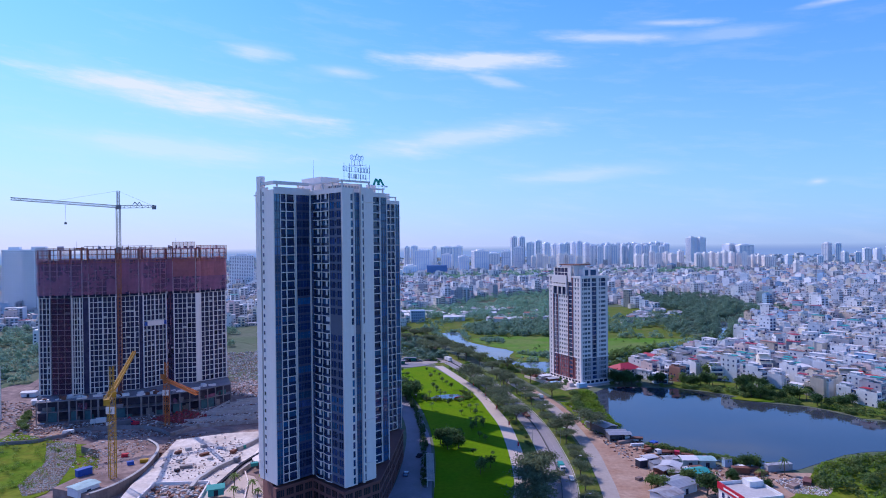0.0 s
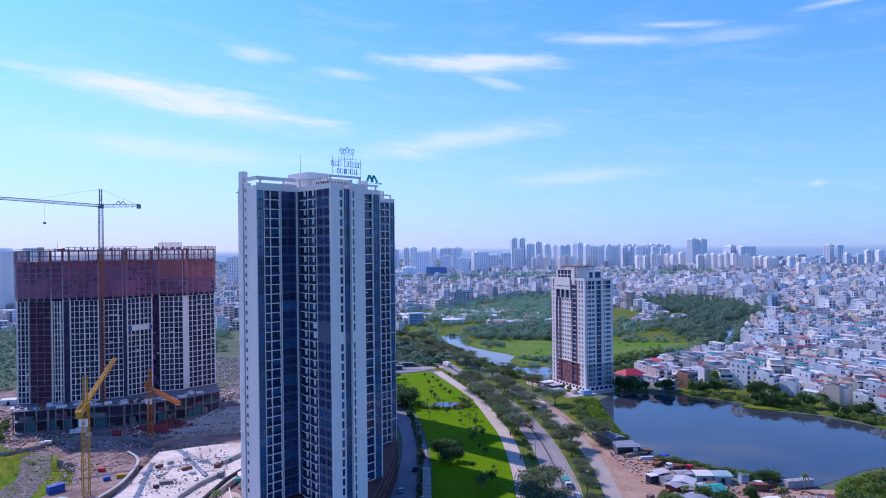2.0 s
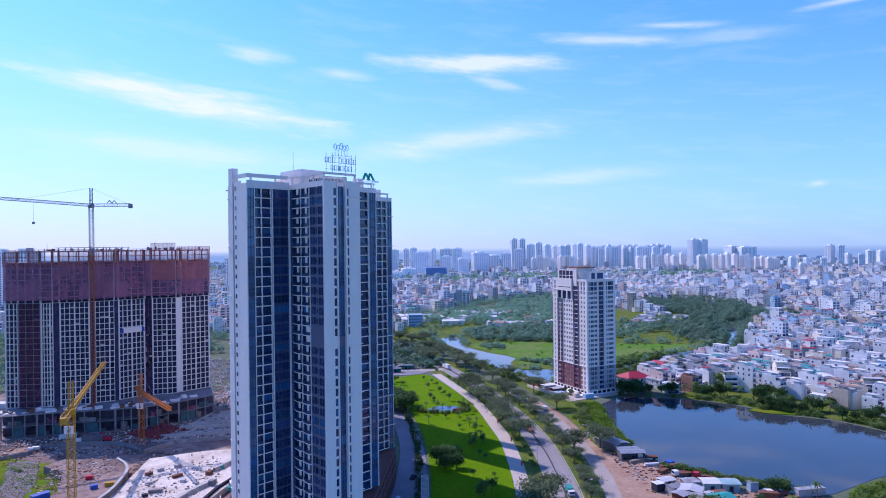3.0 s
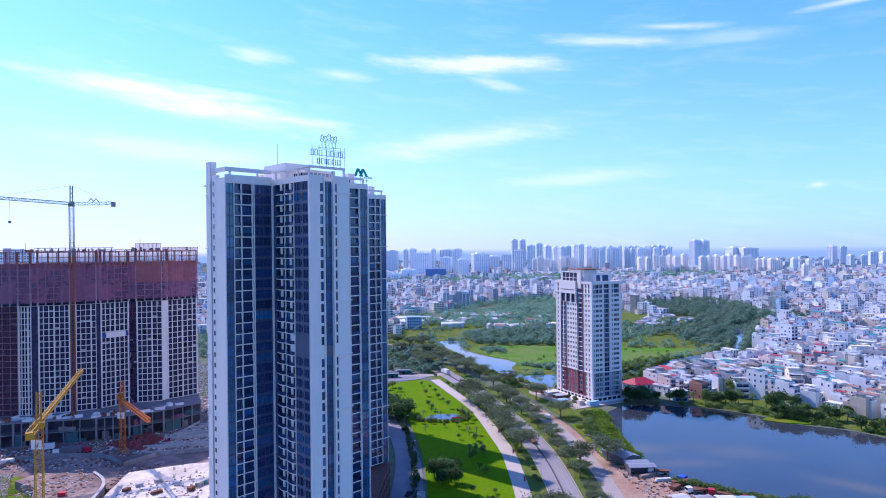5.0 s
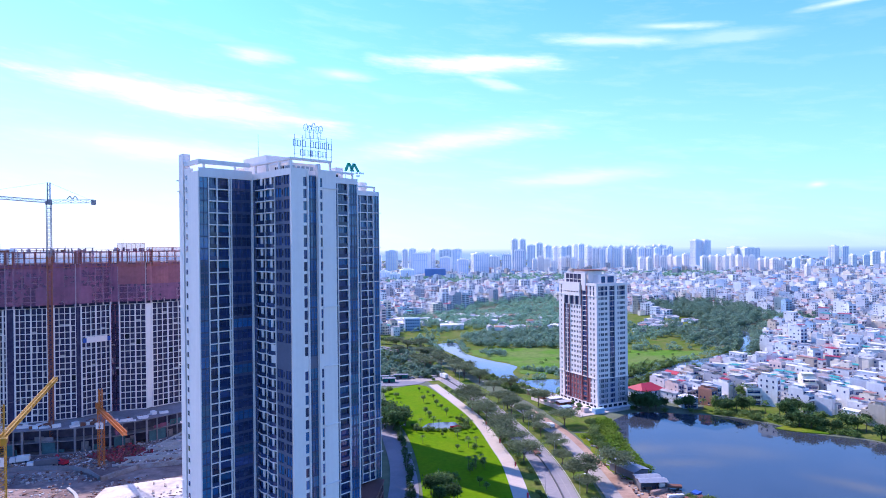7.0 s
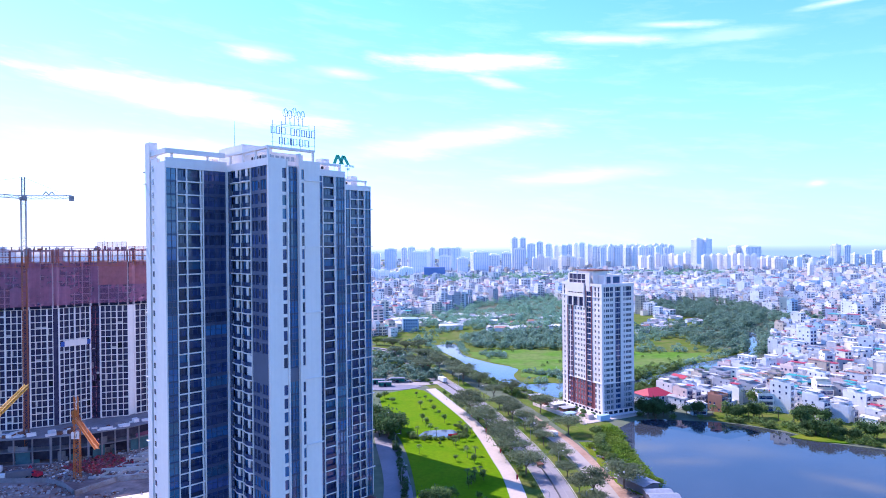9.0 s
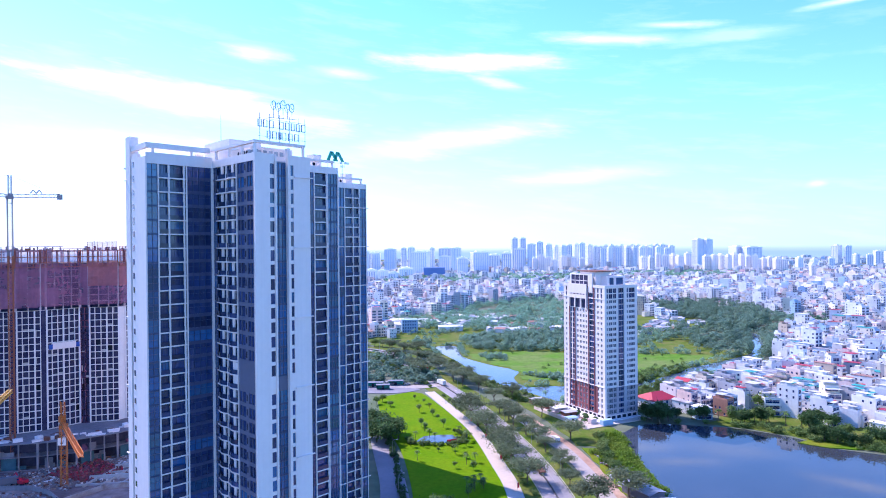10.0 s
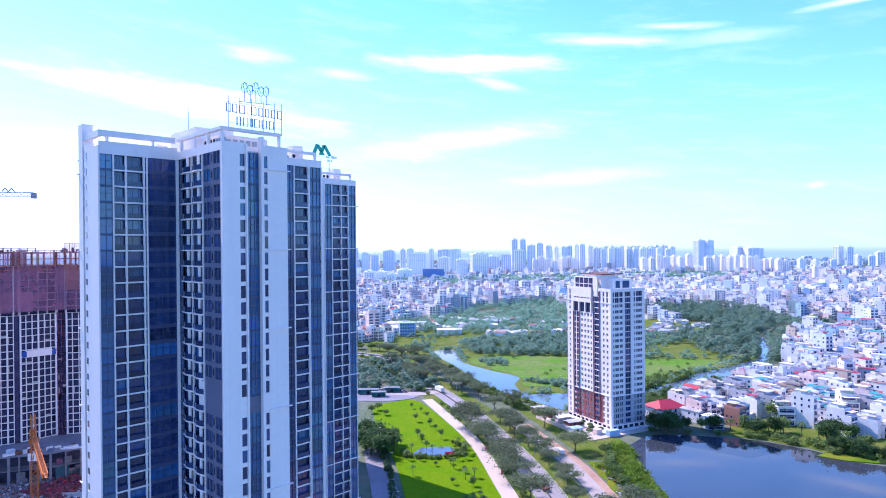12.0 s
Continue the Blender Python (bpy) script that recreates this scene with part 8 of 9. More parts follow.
# patched low roofs of the yard and the lane beside the pale tower
for x, y, yaw, w, d, h, roof_mat in ((93, 289, 20, 6, 4, 2.8, "sheet_grey"), (102, 287, 8, 6, 4.5, 3.0, "tin"), (94, 274, 35, 6, 5, 3.0, "tin"), (103, 272, 30, 7, 4, 2.8, "sheet_grey"), (109, 275, 10, 5, 4, 2.6, "rust"),
                                     (99, 262, 30, 8, 6, 3.2, "sheet_grey"), (90, 262, 40, 5, 4, 2.8, "tin"), (78, 459, 24, 8, 5, 3.0, "sheet_grey"), (74, 468, 24, 9, 5, 3.2, "sheet_white"), (70, 478, 24, 8, 5, 3.0, "tin"), (77, 447, 24, 6, 4, 2.8, "house_blue"), (64, 490, 24, 8, 5, 3.0, "sheet_grey")):
    shed("low hut under a patched sheet roof", x, y, yaw, w, d, h, srng.choice(("tin", "house_grey", "rust", "house_pale")), roof_mat, 0.4, "hut")
heap("site_litter", "blocks, sheets and earth beside the pale tower", [(84, 444), (80, 456), (68, 486), (76, 490), (92, 456)], 260, 0.8, ["concrete_white", "house_pink", "dirt", "tin", "rust"], 0.5, flat=0.6)

digger = thing("excavator", "red tracked excavator before the unfinished tower", "excavator", pose(-176, 358, 0.1, 0, 0, 70))
for x in (-1.3, 0.7):
    part("track", Geo().prism([(x, -2.0), (x + 0.6, -2.0), (x + 0.6, 2.0), (x, 2.0)], 0.05, 0.9).mesh("track", M["tyre"]), digger)
part("body", Geo().box(-1.4, -1.9, 0.95, 1.4, 1.3, 2.3).box(-1.4, 0.0, 2.3, -0.2, 1.4, 3.1).mesh("body", M["red"]), digger)
part("cab_window", Geo().box(-1.44, 0.1, 2.35, -0.16, 1.45, 2.95).mesh("cab_window", M["glass_dark"]), digger)
part("boom", Geo().tube((0.3, 1.3, 1.6), (0.3, 4.4, 4.6), 0.32, 0.26, 6).tube((0.3, 4.4, 4.6), (0.3, 6.6, 2.2), 0.24, 0.2, 6).mesh("boom", M["red"]), digger)
part("bucket", Geo().box(-0.3, 6.2, 0.9, 0.9, 7.2, 2.2).mesh("bucket", M["rust"]), digger)
vehicle("lorry", "white lorry with a long dark box before the unfinished tower", -184, 356, 118, 13.0, 2.6, 3.6, "house_white", 2.6, "house_dark", "truck")
# loose white sheeting and boards on the podium deck
for k in range(26):
    i = srng.randrange(len(PODIUM) - 1)
    a, b = Vector(PODIUM[i]), Vector(PODIUM[i + 1])
    p = a + (b - a) * srng.random() + depth_v * srng.uniform(1.5, 8)
    part("deck_sheet", Geo().obox(p.x, p.y, 12.56, srng.uniform(2, 6), srng.uniform(1, 2.5), srng.uniform(0.3, 1.1), 0.5 + srng.uniform(-0.3, 0.3)).mesh("deck_sheet", M[srng.choice(("white", "concrete_white", "sheet_white"))]), site_tower)
# teal sheets closing bays of the lower podium storey
for i, t0, t1 in ((0, 0.30, 0.62), (1, 0.05, 0.24), (1, 0.52, 0.74), (2, 0.36, 0.62), (4, 0.10, 0.40), (5, 0.05, 0.45)):
    a, b = Vector(PODIUM[i]), Vector(PODIUM[i + 1])
    p, q = a + (b - a) * t0 + depth_v * 1.2, a + (b - a) * t1 + depth_v * 1.2
    part("infill_panel", Geo().prism([tuple(p), tuple(q), (q.x - 0.1, q.y + 0.25), (p.x - 0.1, p.y + 0.25)], 0.4, 5.6).mesh("infill_panel", M["dull_teal"]), site_tower, "dull teal sheet")

# ---- trees ----
def branch_mesh(name, trunk_h, spread, height, n, rng, r=0.28, flat=0.55):
    """A tapered trunk that forks into bent limbs; also gives the limb ends."""
    g = Geo()
    fork = Vector((rng.uniform(-0.3, 0.3), rng.uniform(-0.3, 0.3), trunk_h))
    g.tube((0, 0, -0.3), fork * 0.5 + Vector((0.1, 0, 0)), r * 1.2, r, 7)
    g.tube(fork * 0.5 + Vector((0.1, 0, 0)), fork, r, r * 0.85, 7)
    ends = []
    for i in range(n):
        a = 2 * math.pi * (i + rng.uniform(-0.3, 0.3)) / n
        reach = spread * rng.uniform(0.45, 1.0)
        mid = fork + Vector((math.cos(a) * reach * 0.45, math.sin(a) * reach * 0.45, (height - trunk_h) * rng.uniform(0.35, 0.6)))
        tip = fork + Vector((math.cos(a) * reach, math.sin(a) * reach, (height - trunk_h) * rng.uniform(0.6, 1.0) * (1 - (1 - flat) * reach / spread * 0.5)))
        g.tube(fork, mid, r * 0.5, r * 0.3, 5)
        g.tube(mid, tip, r * 0.3, r * 0.08, 5)
        ends += [(mid + tip) / 2, tip]
        for _ in range(2):
            b = a + rng.uniform(-0.8, 0.8)
            twig = mid + Vector((math.cos(b) * reach * 0.4, math.sin(b) * reach * 0.4, (height - trunk_h) * rng.uniform(0.1, 0.4)))
            g.tube(mid, twig, r * 0.18, r * 0.05, 4)
            ends.append(twig)
    return g.mesh(name, M["bark"]), ends


def crown_mesh(ends, per, size, puff, squash, mat, nrng):
    """Leaf sprays in ragged clumps round the limb ends."""
    pts = []
    for e in ends:
        k = int(per * nrng.uniform(0.5, 1.4))
        d = nrng.normal(size=(k, 3)) * np.array([puff, puff, puff * squash]) * nrng.uniform(0.6, 1.2)
        pts.append(np.array(e)[None, :] + d)
    v, q = leaf_quads(np.concatenate(pts), size, nrng)
    return array_mesh("crown", v, q, M[mat])


def tree_model(kind, seed):
    rng, nrng = random.Random(seed), np.random.default_rng(seed)
    if kind == "rain":
        h = rng.uniform(8.5, 10.5)
        trunk, ends = branch_mesh("trunk", h * 0.36, rng.uniform(5.0, 6.6), h, 7, rng, 0.26, 0.5)
        return trunk, crown_mesh(ends, 96, 0.25, 1.4, 0.22, "leaf_rain", nrng)
    if kind == "shade":
        h = rng.uniform(8, 10)
        trunk, ends = branch_mesh("trunk", h * 0.25, rng.uniform(2.8, 3.6), h * 0.85, 6, rng, 0.3, 0.9)
        ends += [Vector((rng.uniform(-2.2, 2.2), rng.uniform(-2.2, 2.2), rng.uniform(h * 0.4, h * 0.85))) for _ in range(10)]
        return trunk, crown_mesh(ends, 46, 0.42, 1.15, 0.9, "leaf_dark", nrng)
    if kind == "mid":
        h = rng.uniform(7, 9.5)
        trunk, ends = branch_mesh("trunk", h * 0.3, rng.uniform(2.6, 3.8), h * 0.9, 6, rng, 0.22, 0.8)
        return trunk, crown_mesh(ends, 46, 0.42, 1.1, 0.85, "leaf_mid", nrng)
    if kind == "small":
        h = rng.uniform(3.6, 5.2)
        trunk, ends = branch_mesh("trunk", h * 0.4, 1.3, h, 5, rng, 0.1, 0.9)
        return trunk, crown_mesh(ends, 16, 0.26, 0.5, 0.9, "leaf_mid", nrng)
    if kind == "reed":
        trunk, ends = branch_mesh("trunk", 0.4, 1.6, 2.0, 5, rng, 0.08, 0.9)
        return trunk, crown_mesh(ends, 26, 0.28, 0.75, 0.7, "leaf_bright", nrng)
    if kind == "bush":
        trunk, ends = branch_mesh("trunk", 0.4, 1.5, 2.0, 5, rng, 0.1, 0.9)
        return trunk, crown_mesh(ends, 24, 0.3, 0.7, 0.7, "leaf_mid", nrng)
    h = rng.uniform(5.0, 7.0)
    g = Geo().tube((0, 0, -0.2), (0.2, 0, h * 0.55), 0.2, 0.16, 6).tube((0.2, 0, h * 0.55), (0.25, 0.1, h), 0.16, 0.13, 6)
    f = Geo()
    for i in range(18):
        a, lift = 2 * math.pi * i / 18 + rng.uniform(-0.2, 0.2), rng.uniform(-0.2, 0.9)
        prev, wprev = Vector((0.25, 0.1, h)), 0.1
        for s in range(1, 5):
            t = s / 4
            p = Vector((0.25 + math.cos(a) * 2.6 * t, 0.1 + math.sin(a) * 2.6 * t, h + lift * 2.2 * t - 2.0 * t * t))
            w = 0.42 * (1 - t * 0.75)
            side = Vector((-math.sin(a), math.cos(a), 0))
            f.face([tuple(prev - side * wprev), tuple(p - side * w), tuple(p + side * w), tuple(prev + side * wprev)])
            prev, wprev = p, w
    return g.mesh("trunk", M["bark"]), f.mesh("crown", M["leaf_mid"])


TREE_WORDS = {"rain": ("street_tree", "spreading flat-topped street tree with thin grey-green leaves", "street trees"), "shade": ("shade_tree", "dense dark green round-crowned tree", "shade trees"),
              "mid": ("tree", "green leafy tree with an uneven crown", "trees"), "small": ("young_tree", "slender young tree planted in the lawn", "young trees"),
              "bush": ("shrub", "low green leafy shrub", "shrubs"), "reed": ("shrub", "bright yellow-green bank shrub", "bank shrubs"), "palm": ("palm_tree", "short palm tree with arching fronds", "palms")}
tree_models = {k: [tree_model(k, 100 + 7 * i + 31 * j) for i in range(5 if k in ("rain", "mid") else 3)] for j, k in enumerate(TREE_WORDS)}
trng = random.Random(77)


def plant(kind, x, y, scale=1.0, z=0.2):
    trunk, crown = trng.choice(tree_models[kind])
    name, label, group = TREE_WORDS[kind]
    s = scale * trng.uniform(0.88, 1.14)
    t = thing(name, label, "shrub" if kind in ("bush", "reed") else "tree", pose(x, y, z, 0, 0, trng.uniform(0, 360)) @ Matrix.Diagonal((s * (1.2 if kind == "rain" else 1.0), s * (1.2 if kind == "rain" else 1.0), s * trng.uniform(0.9, 1.1), 1)), group)
    part("trunk", trunk, t)
    part("crown", crown, t)


def plant_along(kind, line, off, step, jitter, scale=1.0, start=0.0, end=1e9, skip=0.0):
    pts = offset_line(line, off)
    gone, nxt = 0.0, start
    for (ax, ay), (bx, by) in zip(pts, pts[1:]):
        d = math.hypot(bx - ax, by - ay)
        while nxt <= gone + d and nxt < end:
            t = (nxt - gone) / d
            if trng.random() >= skip and ay + (by - ay) * t > 225 and not (kind == "rain" and off > 0 and (ay > 472 or 286 < ay < 352)) and not (kind == "rain" and ay > 500 and trng.random() < 0.35) and not (kind in ("rain", "mid") and 284 < ay < 356 and ax < 46 and trng.random() < 0.85):
                plant(kind, ax + (bx - ax) * t + trng.uniform(-jitter, jitter), ay + (by - ay) * t + trng.uniform(-jitter, jitter), scale * (0.74 if kind == "rain" and off < 0 and ay < 405 else 1.0))
            nxt += step * trng.uniform(0.8, 1.25)
        gone += d


plant_along("rain", ROAD_LINE, -10.0, 13.5, 2.6, 1.12, skip=0.2, end=345)
plant_along("rain", ROAD_LINE, -9.5, 15.0, 1.8, 0.95, start=345, skip=0.2)
plant_along("rain", ROAD_LINE, 11.0, 12.0, 2.6, 1.2, skip=0.15)
for x, y in ((62, 458), (50, 504), (-33, 687), (-19, 664), (-39, 644), (-10, 632), (-20, 605), (-2, 613), (-12, 580), (29, 528), (19, 556), (11, 571), (37, 493), (70, 414), (78, 339), (63, 329)):
    plant("rain", x, y, 1.15)
plant_along("mid", ROAD_LINE, -22, 9.0, 3.0, 0.9, end=230, skip=0.1)
plant_along("mid", ROAD_LINE, 22, 12.0, 3.0, 0.6, end=250, skip=0.2)
plant_along("bush", ROAD_LINE, 10.0, 8.0, 2.0, 0.7, skip=0.3)
for x, y, k in ((-232, 348, 0.5), (-236, 352, 0.6), (-240, 358, 0.55), (-243, 365, 0.6), (-246, 371, 0.5), (-234, 344, 0.4), (-250, 378, 0.6), (-256, 340, 0.5), (-262, 346, 0.6)):
    plant("mid", x, y, k)
# park trees
for x, y, s in ((-2.5, 318, 1.0), (2.5, 322, 0.95), (6.5, 312, 0.9), (1.0, 310, 0.85)):
    plant("shade", x, y, s * 0.9)
for x, y, s in ((-30, 412, 1.2), (-25, 419, 1.2), (-21, 427, 1.1), (-28, 424, 1.2), (-33, 420, 1.2), (-35, 432, 1.2), (-19, 417, 1.0), (-25, 409, 1.1), (-30, 434, 1.2)):
    plant("shade", x, y, s)
for x, y in ((-14, 500), (-8, 490), (-4, 478), (-10, 470), (-2, 462), (2, 452), (-8, 440), (4, 436), (10, 426), (-6, 432), (2, 396), (9, 398), (14, 386), (10, 374), (18, 372), (16, 404), (12, 412), (20, 350), (16, 345), (14, 340), (21, 322), (17, 325), (13, 300), (10, 330), (22, 300)):
    plant("small", x + trng.uniform(-1, 1), y + trng.uniform(-1, 1), trng.uniform(0.6, 1.0))
for x, y in ((-6, 404), (-3, 420), (12, 404), (16, 420), (-10, 415), (18, 414), (14, 350), (20, 356), (17, 347)):
    plant("palm", x, y, 0.7)
plant_along("bush", [(12, 428), (16, 421), (15, 410), (2, 406), (-12, 408), (-14, 416)], 0, 2.4, 0.8, 0.7)
for x, y in ((-6, 431), (0, 413), (13, 425), (16, 412), (-12, 405), (15, 378), (19, 381), (21, 349), (17, 352), (-8, 384), (10, 393)):
    plant("palm", x, y, 0.75)
for x, y, k in ((-38, 490, 0.55), (-35, 497, 0.5), (-29, 485, 0.5), (1, 330, 0.6), (6, 330, 0.6), (4, 324, 0.6)):
    plant("mid", x, y, k)
for x, y in ((-79, 257), (-84, 250), (-76, 264), (-88, 262), (-74, 248)):
    plant("palm", x, y, 1.0)
for x, y in ((17, 280), (20, 284), (15, 276)):
    plant("small", x, y, 1.5)
# pond and yard
for line, off, kind, step, s in (([(84, 408), (80, 385), (80, 366)], 0, "mid", 5.0, 0.62), ([(90, 418), (88, 395), (86, 370), (85, 356)], 0, "reed", 4.0, 1.3), ([(95, 420), (92, 390), (91, 360), (92, 340)], 0, "reed", 4.5, 1.2),
                                 ([(100, 312), (116, 300), (134, 286), (150, 279)], 2, "bush", 2.6, 1.0), ([(125, 450), (150, 448), (172, 444), (194, 440), (206, 420), (224, 404), (238, 384), (254, 366)], 0, "mid", 21.0, 0.9), ([(150, 446), (172, 440), (192, 434), (208, 412), (226, 396), (240, 376)], 0, "shade", 26.0, 0.95), ([(160, 448), (190, 440), (205, 424), (214, 412), (230, 396)], 2, "palm", 9.0, 1.2),
                                 ([(118, 446), (150, 439), (172, 430), (192, 416), (208, 395), (222, 384), (236, 364), (250, 350)], 0, "bush", 16.0, 0.9), ([(119, 446), (126, 449), (132, 455)], 0, "shade", 3.0, 1.05)):
    plant_along(kind, smooth_line(line), off, step, 1.6, s)
plant("mid", 194, 462, 1.5)
for x, y, s in ((126, 442, 1.2), (132, 446, 1.0), (138, 450, 0.9), (170, 440, 0.9), (174, 443, 1.0), (178, 446, 0.9), (183, 442, 0.8), (206, 436, 1.1), (211, 434, 1.2), (215, 430, 1.1), (219, 434, 1.0), (236, 410, 0.9), (250, 388, 1.0), (198, 408, 1.0), (202, 404, 1.1), (207, 402, 1.0), (212, 398, 0.9), (195, 412, 0.9), (226, 384, 1.0), (230, 378, 0.9)):
    plant("shade", x, y, s * 0.8)
for x, y, s in ((101, 262, 1.0), (97, 268, 0.8), (126, 284, 0.7), (138, 281, 0.8), (110, 262, 0.8), (88, 257, 0.9), (120, 262, 0.6)):
    plant("mid", x, y, s * 0.75)
for x, y, s in ((104, 251, 0.95), (107, 247, 0.85), (119, 263, 0.6), (133, 280, 0.7), (128, 252, 0.55)):
    plant("shade", x, y, s)
for x, y in ((84, 258), (87, 256), (86, 261)):
    plant("mid", x, y, 0.62)
for x, y in ((126, 256), (131, 262), (146, 272)):
    plant("palm", x, y, 0.9)
GROVE = [(158, 272), (168, 279), (190, 290), (215, 293), (262, 280), (280, 220), (190, 215), (168, 240), (152, 258)]


# ---- woods and mangroves: crowds of ragged crowns ----
def woods(name, poly, count, label, mat, seed, height=(5, 9), radius=2.6, leaves=60, size=0.55, avoid=(RIVER, CREEK), shore=None, gaps=-0.35):
    nrng = np.random.default_rng(seed)
    rr = random.Random(seed)
    xs, ys = [p[0] for p in poly], [p[1] for p in poly]
    cs, tries = [], 0
    while len(cs) < count and tries < count * 30:
        tries += 1
        x, y = rr.uniform(min(xs), max(xs)), rr.uniform(min(ys), max(ys))
        if inside(x, y, poly) and not any(inside(x, y, a) for a in avoid) and noise.noise((x * 0.02, y * 0.02, seed)) > gaps and (shore is None or near_line(x, y, shore, 7)):
            cs.append((x, y, rr.uniform(*height), radius * rr.uniform(0.7, 1.3)))
    pts = []
    for x, y, h, r in cs:
        d = nrng.normal(size=(leaves, 3))
        d /= np.linalg.norm(d, axis=1)[:, None]
        d[:, 2] = np.abs(d[:, 2]) * 1.2 - 0.35
        d *= (nrng.uniform(0.55, 1.05, size=(leaves, 1)) * r)
        pts.append(d + np.array([x, y, max(1.0, h - r)]))
        lower = nrng.uniform(-1, 1, size=(leaves // 8, 3)) * np.array([r * 0.8, r * 0.8, 0.5]) + np.array([x, y, max(0.6, (h - r) * 0.4)])
        pts.append(lower)
    v, q = leaf_quads(np.concatenate(pts), size, nrng, 1.1)
    ob = new(name, array_mesh(name, v, q, M[mat]))
    return tagged(ob, label, "woods", kind="stuff")


woods("mangrove_woods", FOREST_R, 900, "dense dark mangrove woods", "leaf_mangrove_hazed", 1, (5, 16), 4.0, 120, 0.6, gaps=-0.22)
woods("river_thicket", [(-24, 742), (30, 742), (34, 690), (24, 664), (0, 672), (-20, 690)], 70, "dark mangroves along both river banks", "leaf_mangrove_hazed", 33, (2, 5), 2.2, 60, 0.42, shore=RIVER + RIVER[:1])
woods("river_thicket", [(60, 490), (140, 500), (260, 590), (330, 700), (360, 790), (300, 760), (240, 680), (150, 590), (60, 560)], 240, "dark mangroves along the river arm", "leaf_mangrove_hazed", 34, (2, 6), 2.4, 60, 0.45, shore=CREEK + CREEK[:1])
woods("woods", [(150, 668), (205, 664), (246, 656), (254, 700), (256, 800), (236, 860), (200, 870), (152, 801), (150, 700)], 190, "loose dark trees behind the marsh meadow", "leaf_mangrove_hazed", 35, (4, 9), 3.2, 90, 0.55, gaps=-0.08)
woods("woods", [(-60, 735), (-50, 806), (8, 830), (60, 808), (58, 777), (13, 757), (-21, 725)], 85, "dark trees and scrub on the meadow behind the river bend", "leaf_mangrove_hazed", 36, (2.5, 7), 2.8, 80, 0.5, gaps=-0.05)
woods("woods", SHEDS_M, 230, "dark trees between the low sheds", "leaf_mangrove_hazed", 37, (4, 10), 3.2, 80, 0.55, gaps=-0.1)
woods("mangrove_woods", FOREST_ARM, 170, "narrow belt of dark trees between the houses", "leaf_mangrove_hazed", 38, (5, 11), 3.6, 110, 0.6)
woods("mangrove_woods", MANGROVE_M, 430, "dense dark mangrove woods behind the river", "leaf_mangrove_hazed", 2, (5, 10), 3.6, 110, 0.55)
woods("woods", [(-40, 862), (-38, 928), (66, 1154), (209, 1267), (200, 900), (152, 801), (95, 808), (60, 832), (0, 846)], 620, "loose dark woods between the low sheds", "leaf_far_hazed", 18, (5, 13), 4.2, 100, 0.62)
woods("nipa_thicket", NIPA, 260, "tall thicket of palms beside the road", "leaf_mangrove_hazed", 3, (4, 8), 2.6, 70, 0.6)
woods("woods", FOREST_L, 900, "dark woods behind the unfinished tower", "leaf_mangrove_hazed", 4, (6, 11), 4.0, 100, 0.65)
woods("river_thicket", [(94, 550), (108, 560), (104, 574), (78, 572), (66, 580)], 40, "dark thicket on the river bank", "leaf_mangrove_hazed", 5, (3, 6), 2.6, 70, 0.5)
woods("river_thicket", [(36, 664), (60, 672), (62, 640), (40, 640)], 30, "dark thicket on the river bank", "leaf_mangrove_hazed", 6, (3, 5), 2.6, 70, 0.5)
woods("river_thicket", [(140, 536), (165, 560), (205, 590), (200, 604), (160, 584), (128, 548)], 120, "green thicket along the river", "leaf_mid", 7, (3, 6), 2.4, 60, 0.5)
woods("river_thicket", [(112, 494), (150, 524), (180, 549), (203, 566), (206, 556), (170, 525), (146, 503), (122, 486)], 130, "dark thicket between the river and the houses", "leaf_mid", 17, (4, 8), 2.4, 70, 0.45, ())
woods("river_thicket", [(60, 520), (44, 545), (30, 580), (12, 640), (4, 640), (20, 570), (40, 515), (56, 490), (70, 500)], 90, "green thicket between road and river", "leaf_mid", 8, (1.5, 3.5), 2.0, 60, 0.5)
woods("meadow_scrub", MARSH_R, 14, "scattered scrub on the marsh meadow", "leaf_mid", 9, (1.5, 3), 1.6, 40, 0.4)
woods("meadow_scrub", MARSH_M, 9, "scattered scrub on the marsh meadow", "leaf_mid", 10, (1.5, 3), 1.6, 40, 0.4)
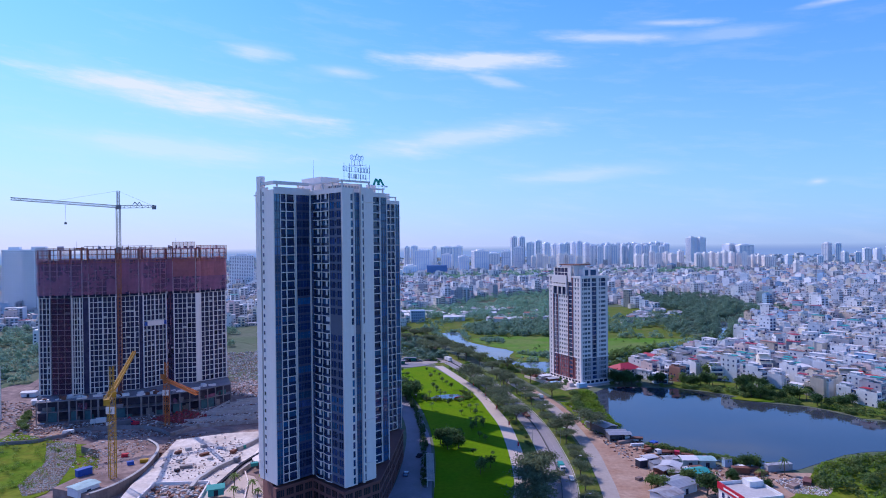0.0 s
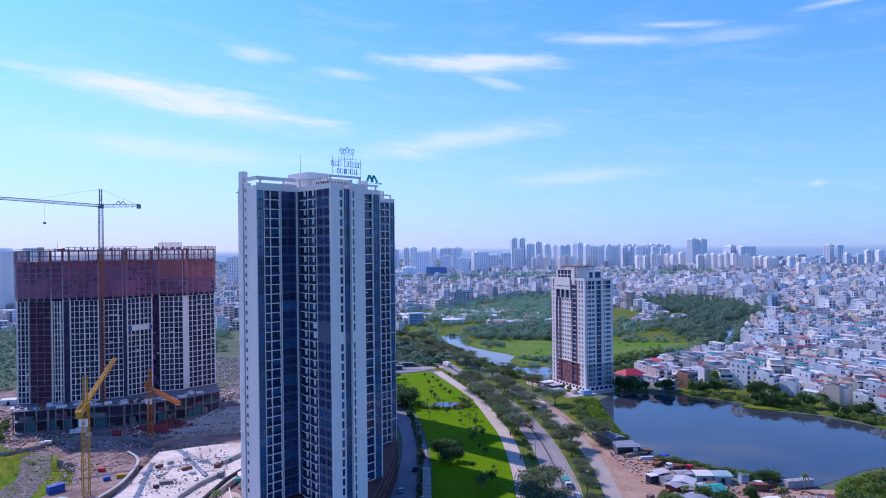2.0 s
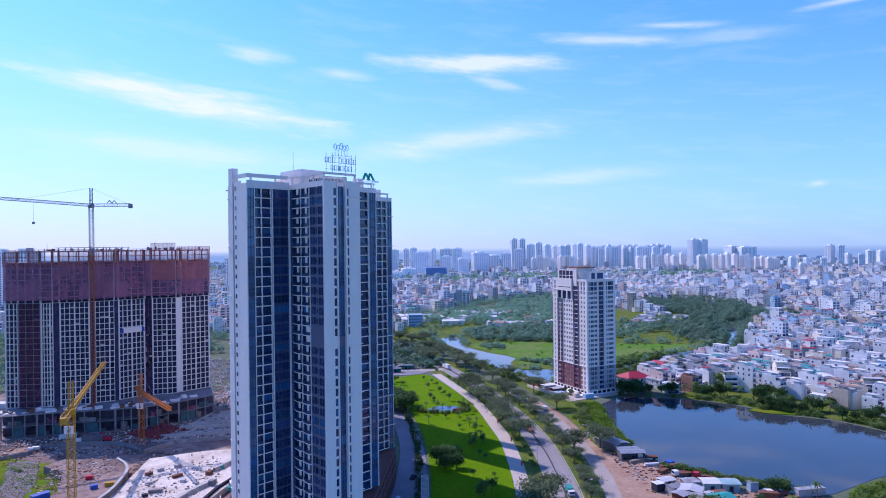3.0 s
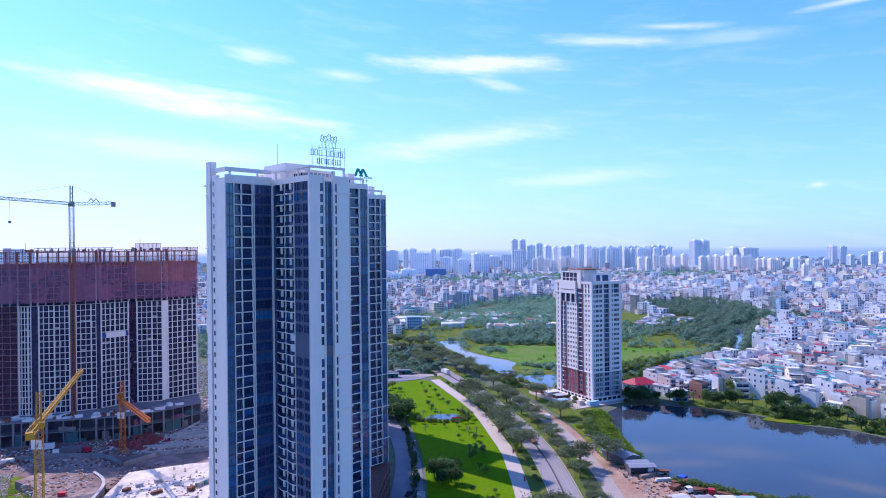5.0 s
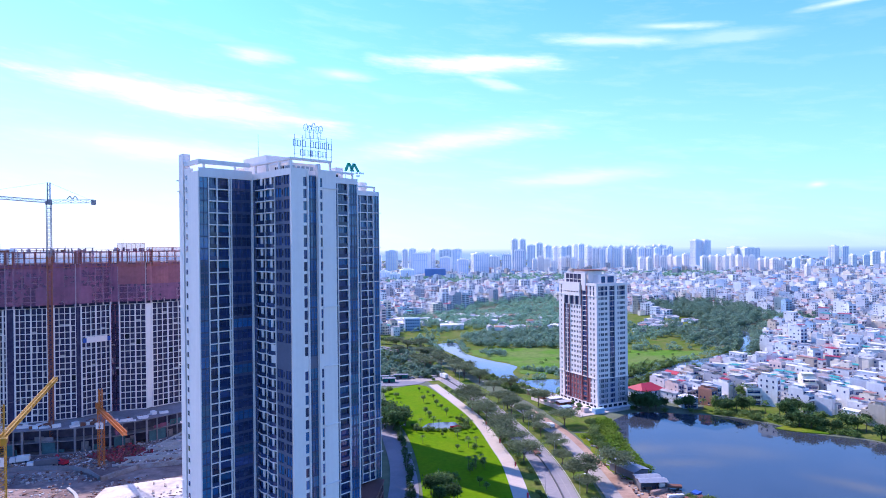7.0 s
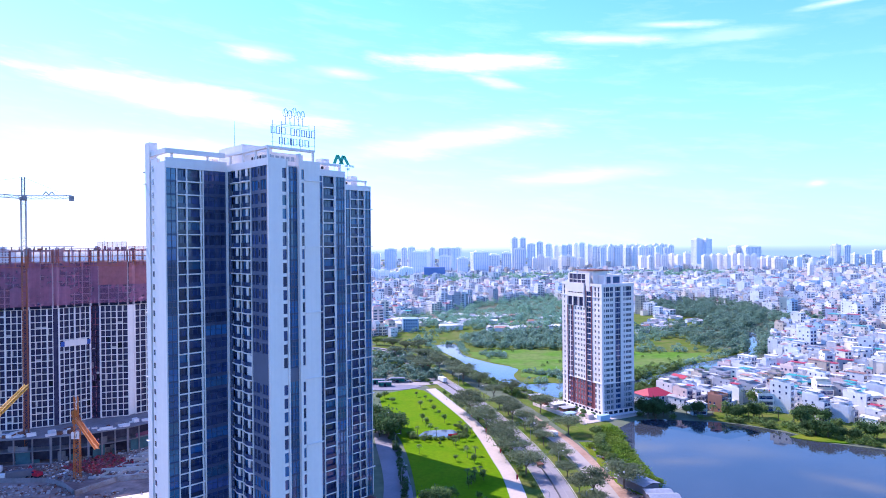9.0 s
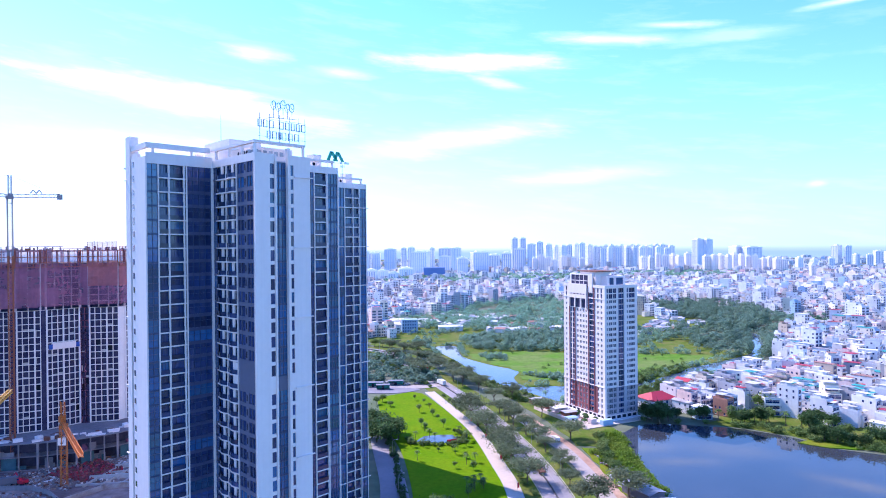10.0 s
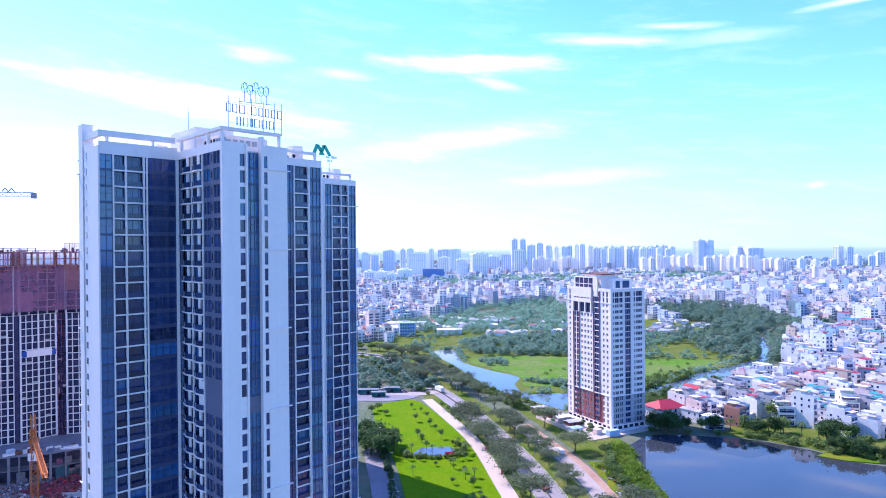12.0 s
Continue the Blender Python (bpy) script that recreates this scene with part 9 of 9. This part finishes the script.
woods("city_trees", [(-900, 900), (-700, 1500), (-1400, 2400), (1500, 2400), (1000, 1300), (700, 1000), (330, 720), (420, 1000), (100, 1250)], 900, "dark trees between the far houses", "leaf_far_hazed", 12, (7, 12), 6.0, 40, 1.5)
woods("city_trees", [(-150, 1700), (-120, 1950), (900, 2150), (950, 1950), (400, 1800), (200, 1650)], 1100, "dark belt of trees before the far towers", "leaf_far_hazed", 14, (14, 22), 13.0, 46, 3.2)
woods("city_trees", TOWN, 420, "dark trees between the town houses", "leaf_mid", 15, (6, 11), 2.4, 60, 0.5)
woods("hedge", [(-8.2, 262), (-8.2, 300), (-11.4, 345), (-18.4, 395), (-28.5, 440), (-31, 438), (-21, 393), (-14, 344), (-10.8, 300), (-10.6, 262)], 130, "dark green hedge between the drive and the lawn", "leaf_dark", 31, (1.2, 3.2), 1.1, 70, 0.26)
woods("pond_thicket", GROVE, 300, "dense dark green thicket by the pond", "leaf_mid", 21, (3, 6.5), 2.6, 80, 0.42)
woods("pond_thicket", [(150, 262), (166, 280), (190, 292), (216, 295), (210, 286), (180, 276), (160, 256)], 120, "bright green scrub at the water's edge", "leaf_bright", 22, (1.2, 2.6), 1.6, 60, 0.32)
woods("meadow_scrub", [(-330, 330), (-250, 350), (-205, 328), (-172, 314), (-160, 290), (-166, 262), (-190, 240), (-330, 220)], 620, "tall bright weeds on the rough meadow", "leaf_bright", 23, (0.5, 1.3), 1.6, 36, 0.24)
woods("meadow_scrub", [(-300, 330), (-215, 322), (-180, 312), (-185, 270), (-220, 240), (-300, 240)], 26, "dark shrubs on the rough meadow", "leaf_mid", 24, (1.0, 2.4), 1.5, 50, 0.3)
woods("bank_scrub", [(75, 396), (86, 400), (97, 424), (94, 392), (91, 362), (88, 342), (80, 345)], 110, "bright weeds on the pond bank", "leaf_bright", 25, (0.8, 1.8), 1.5, 50, 0.3)
woods("bank_scrub", [(150, 440), (168, 432), (186, 417), (195, 402), (206, 395), (222, 385), (233, 368), (246, 353), (262, 356), (240, 385), (215, 410), (180, 438)], 170, "green weeds and shrubs on the far bank", "leaf_mid", 26, (0.8, 4.6), 1.9, 60, 0.34)
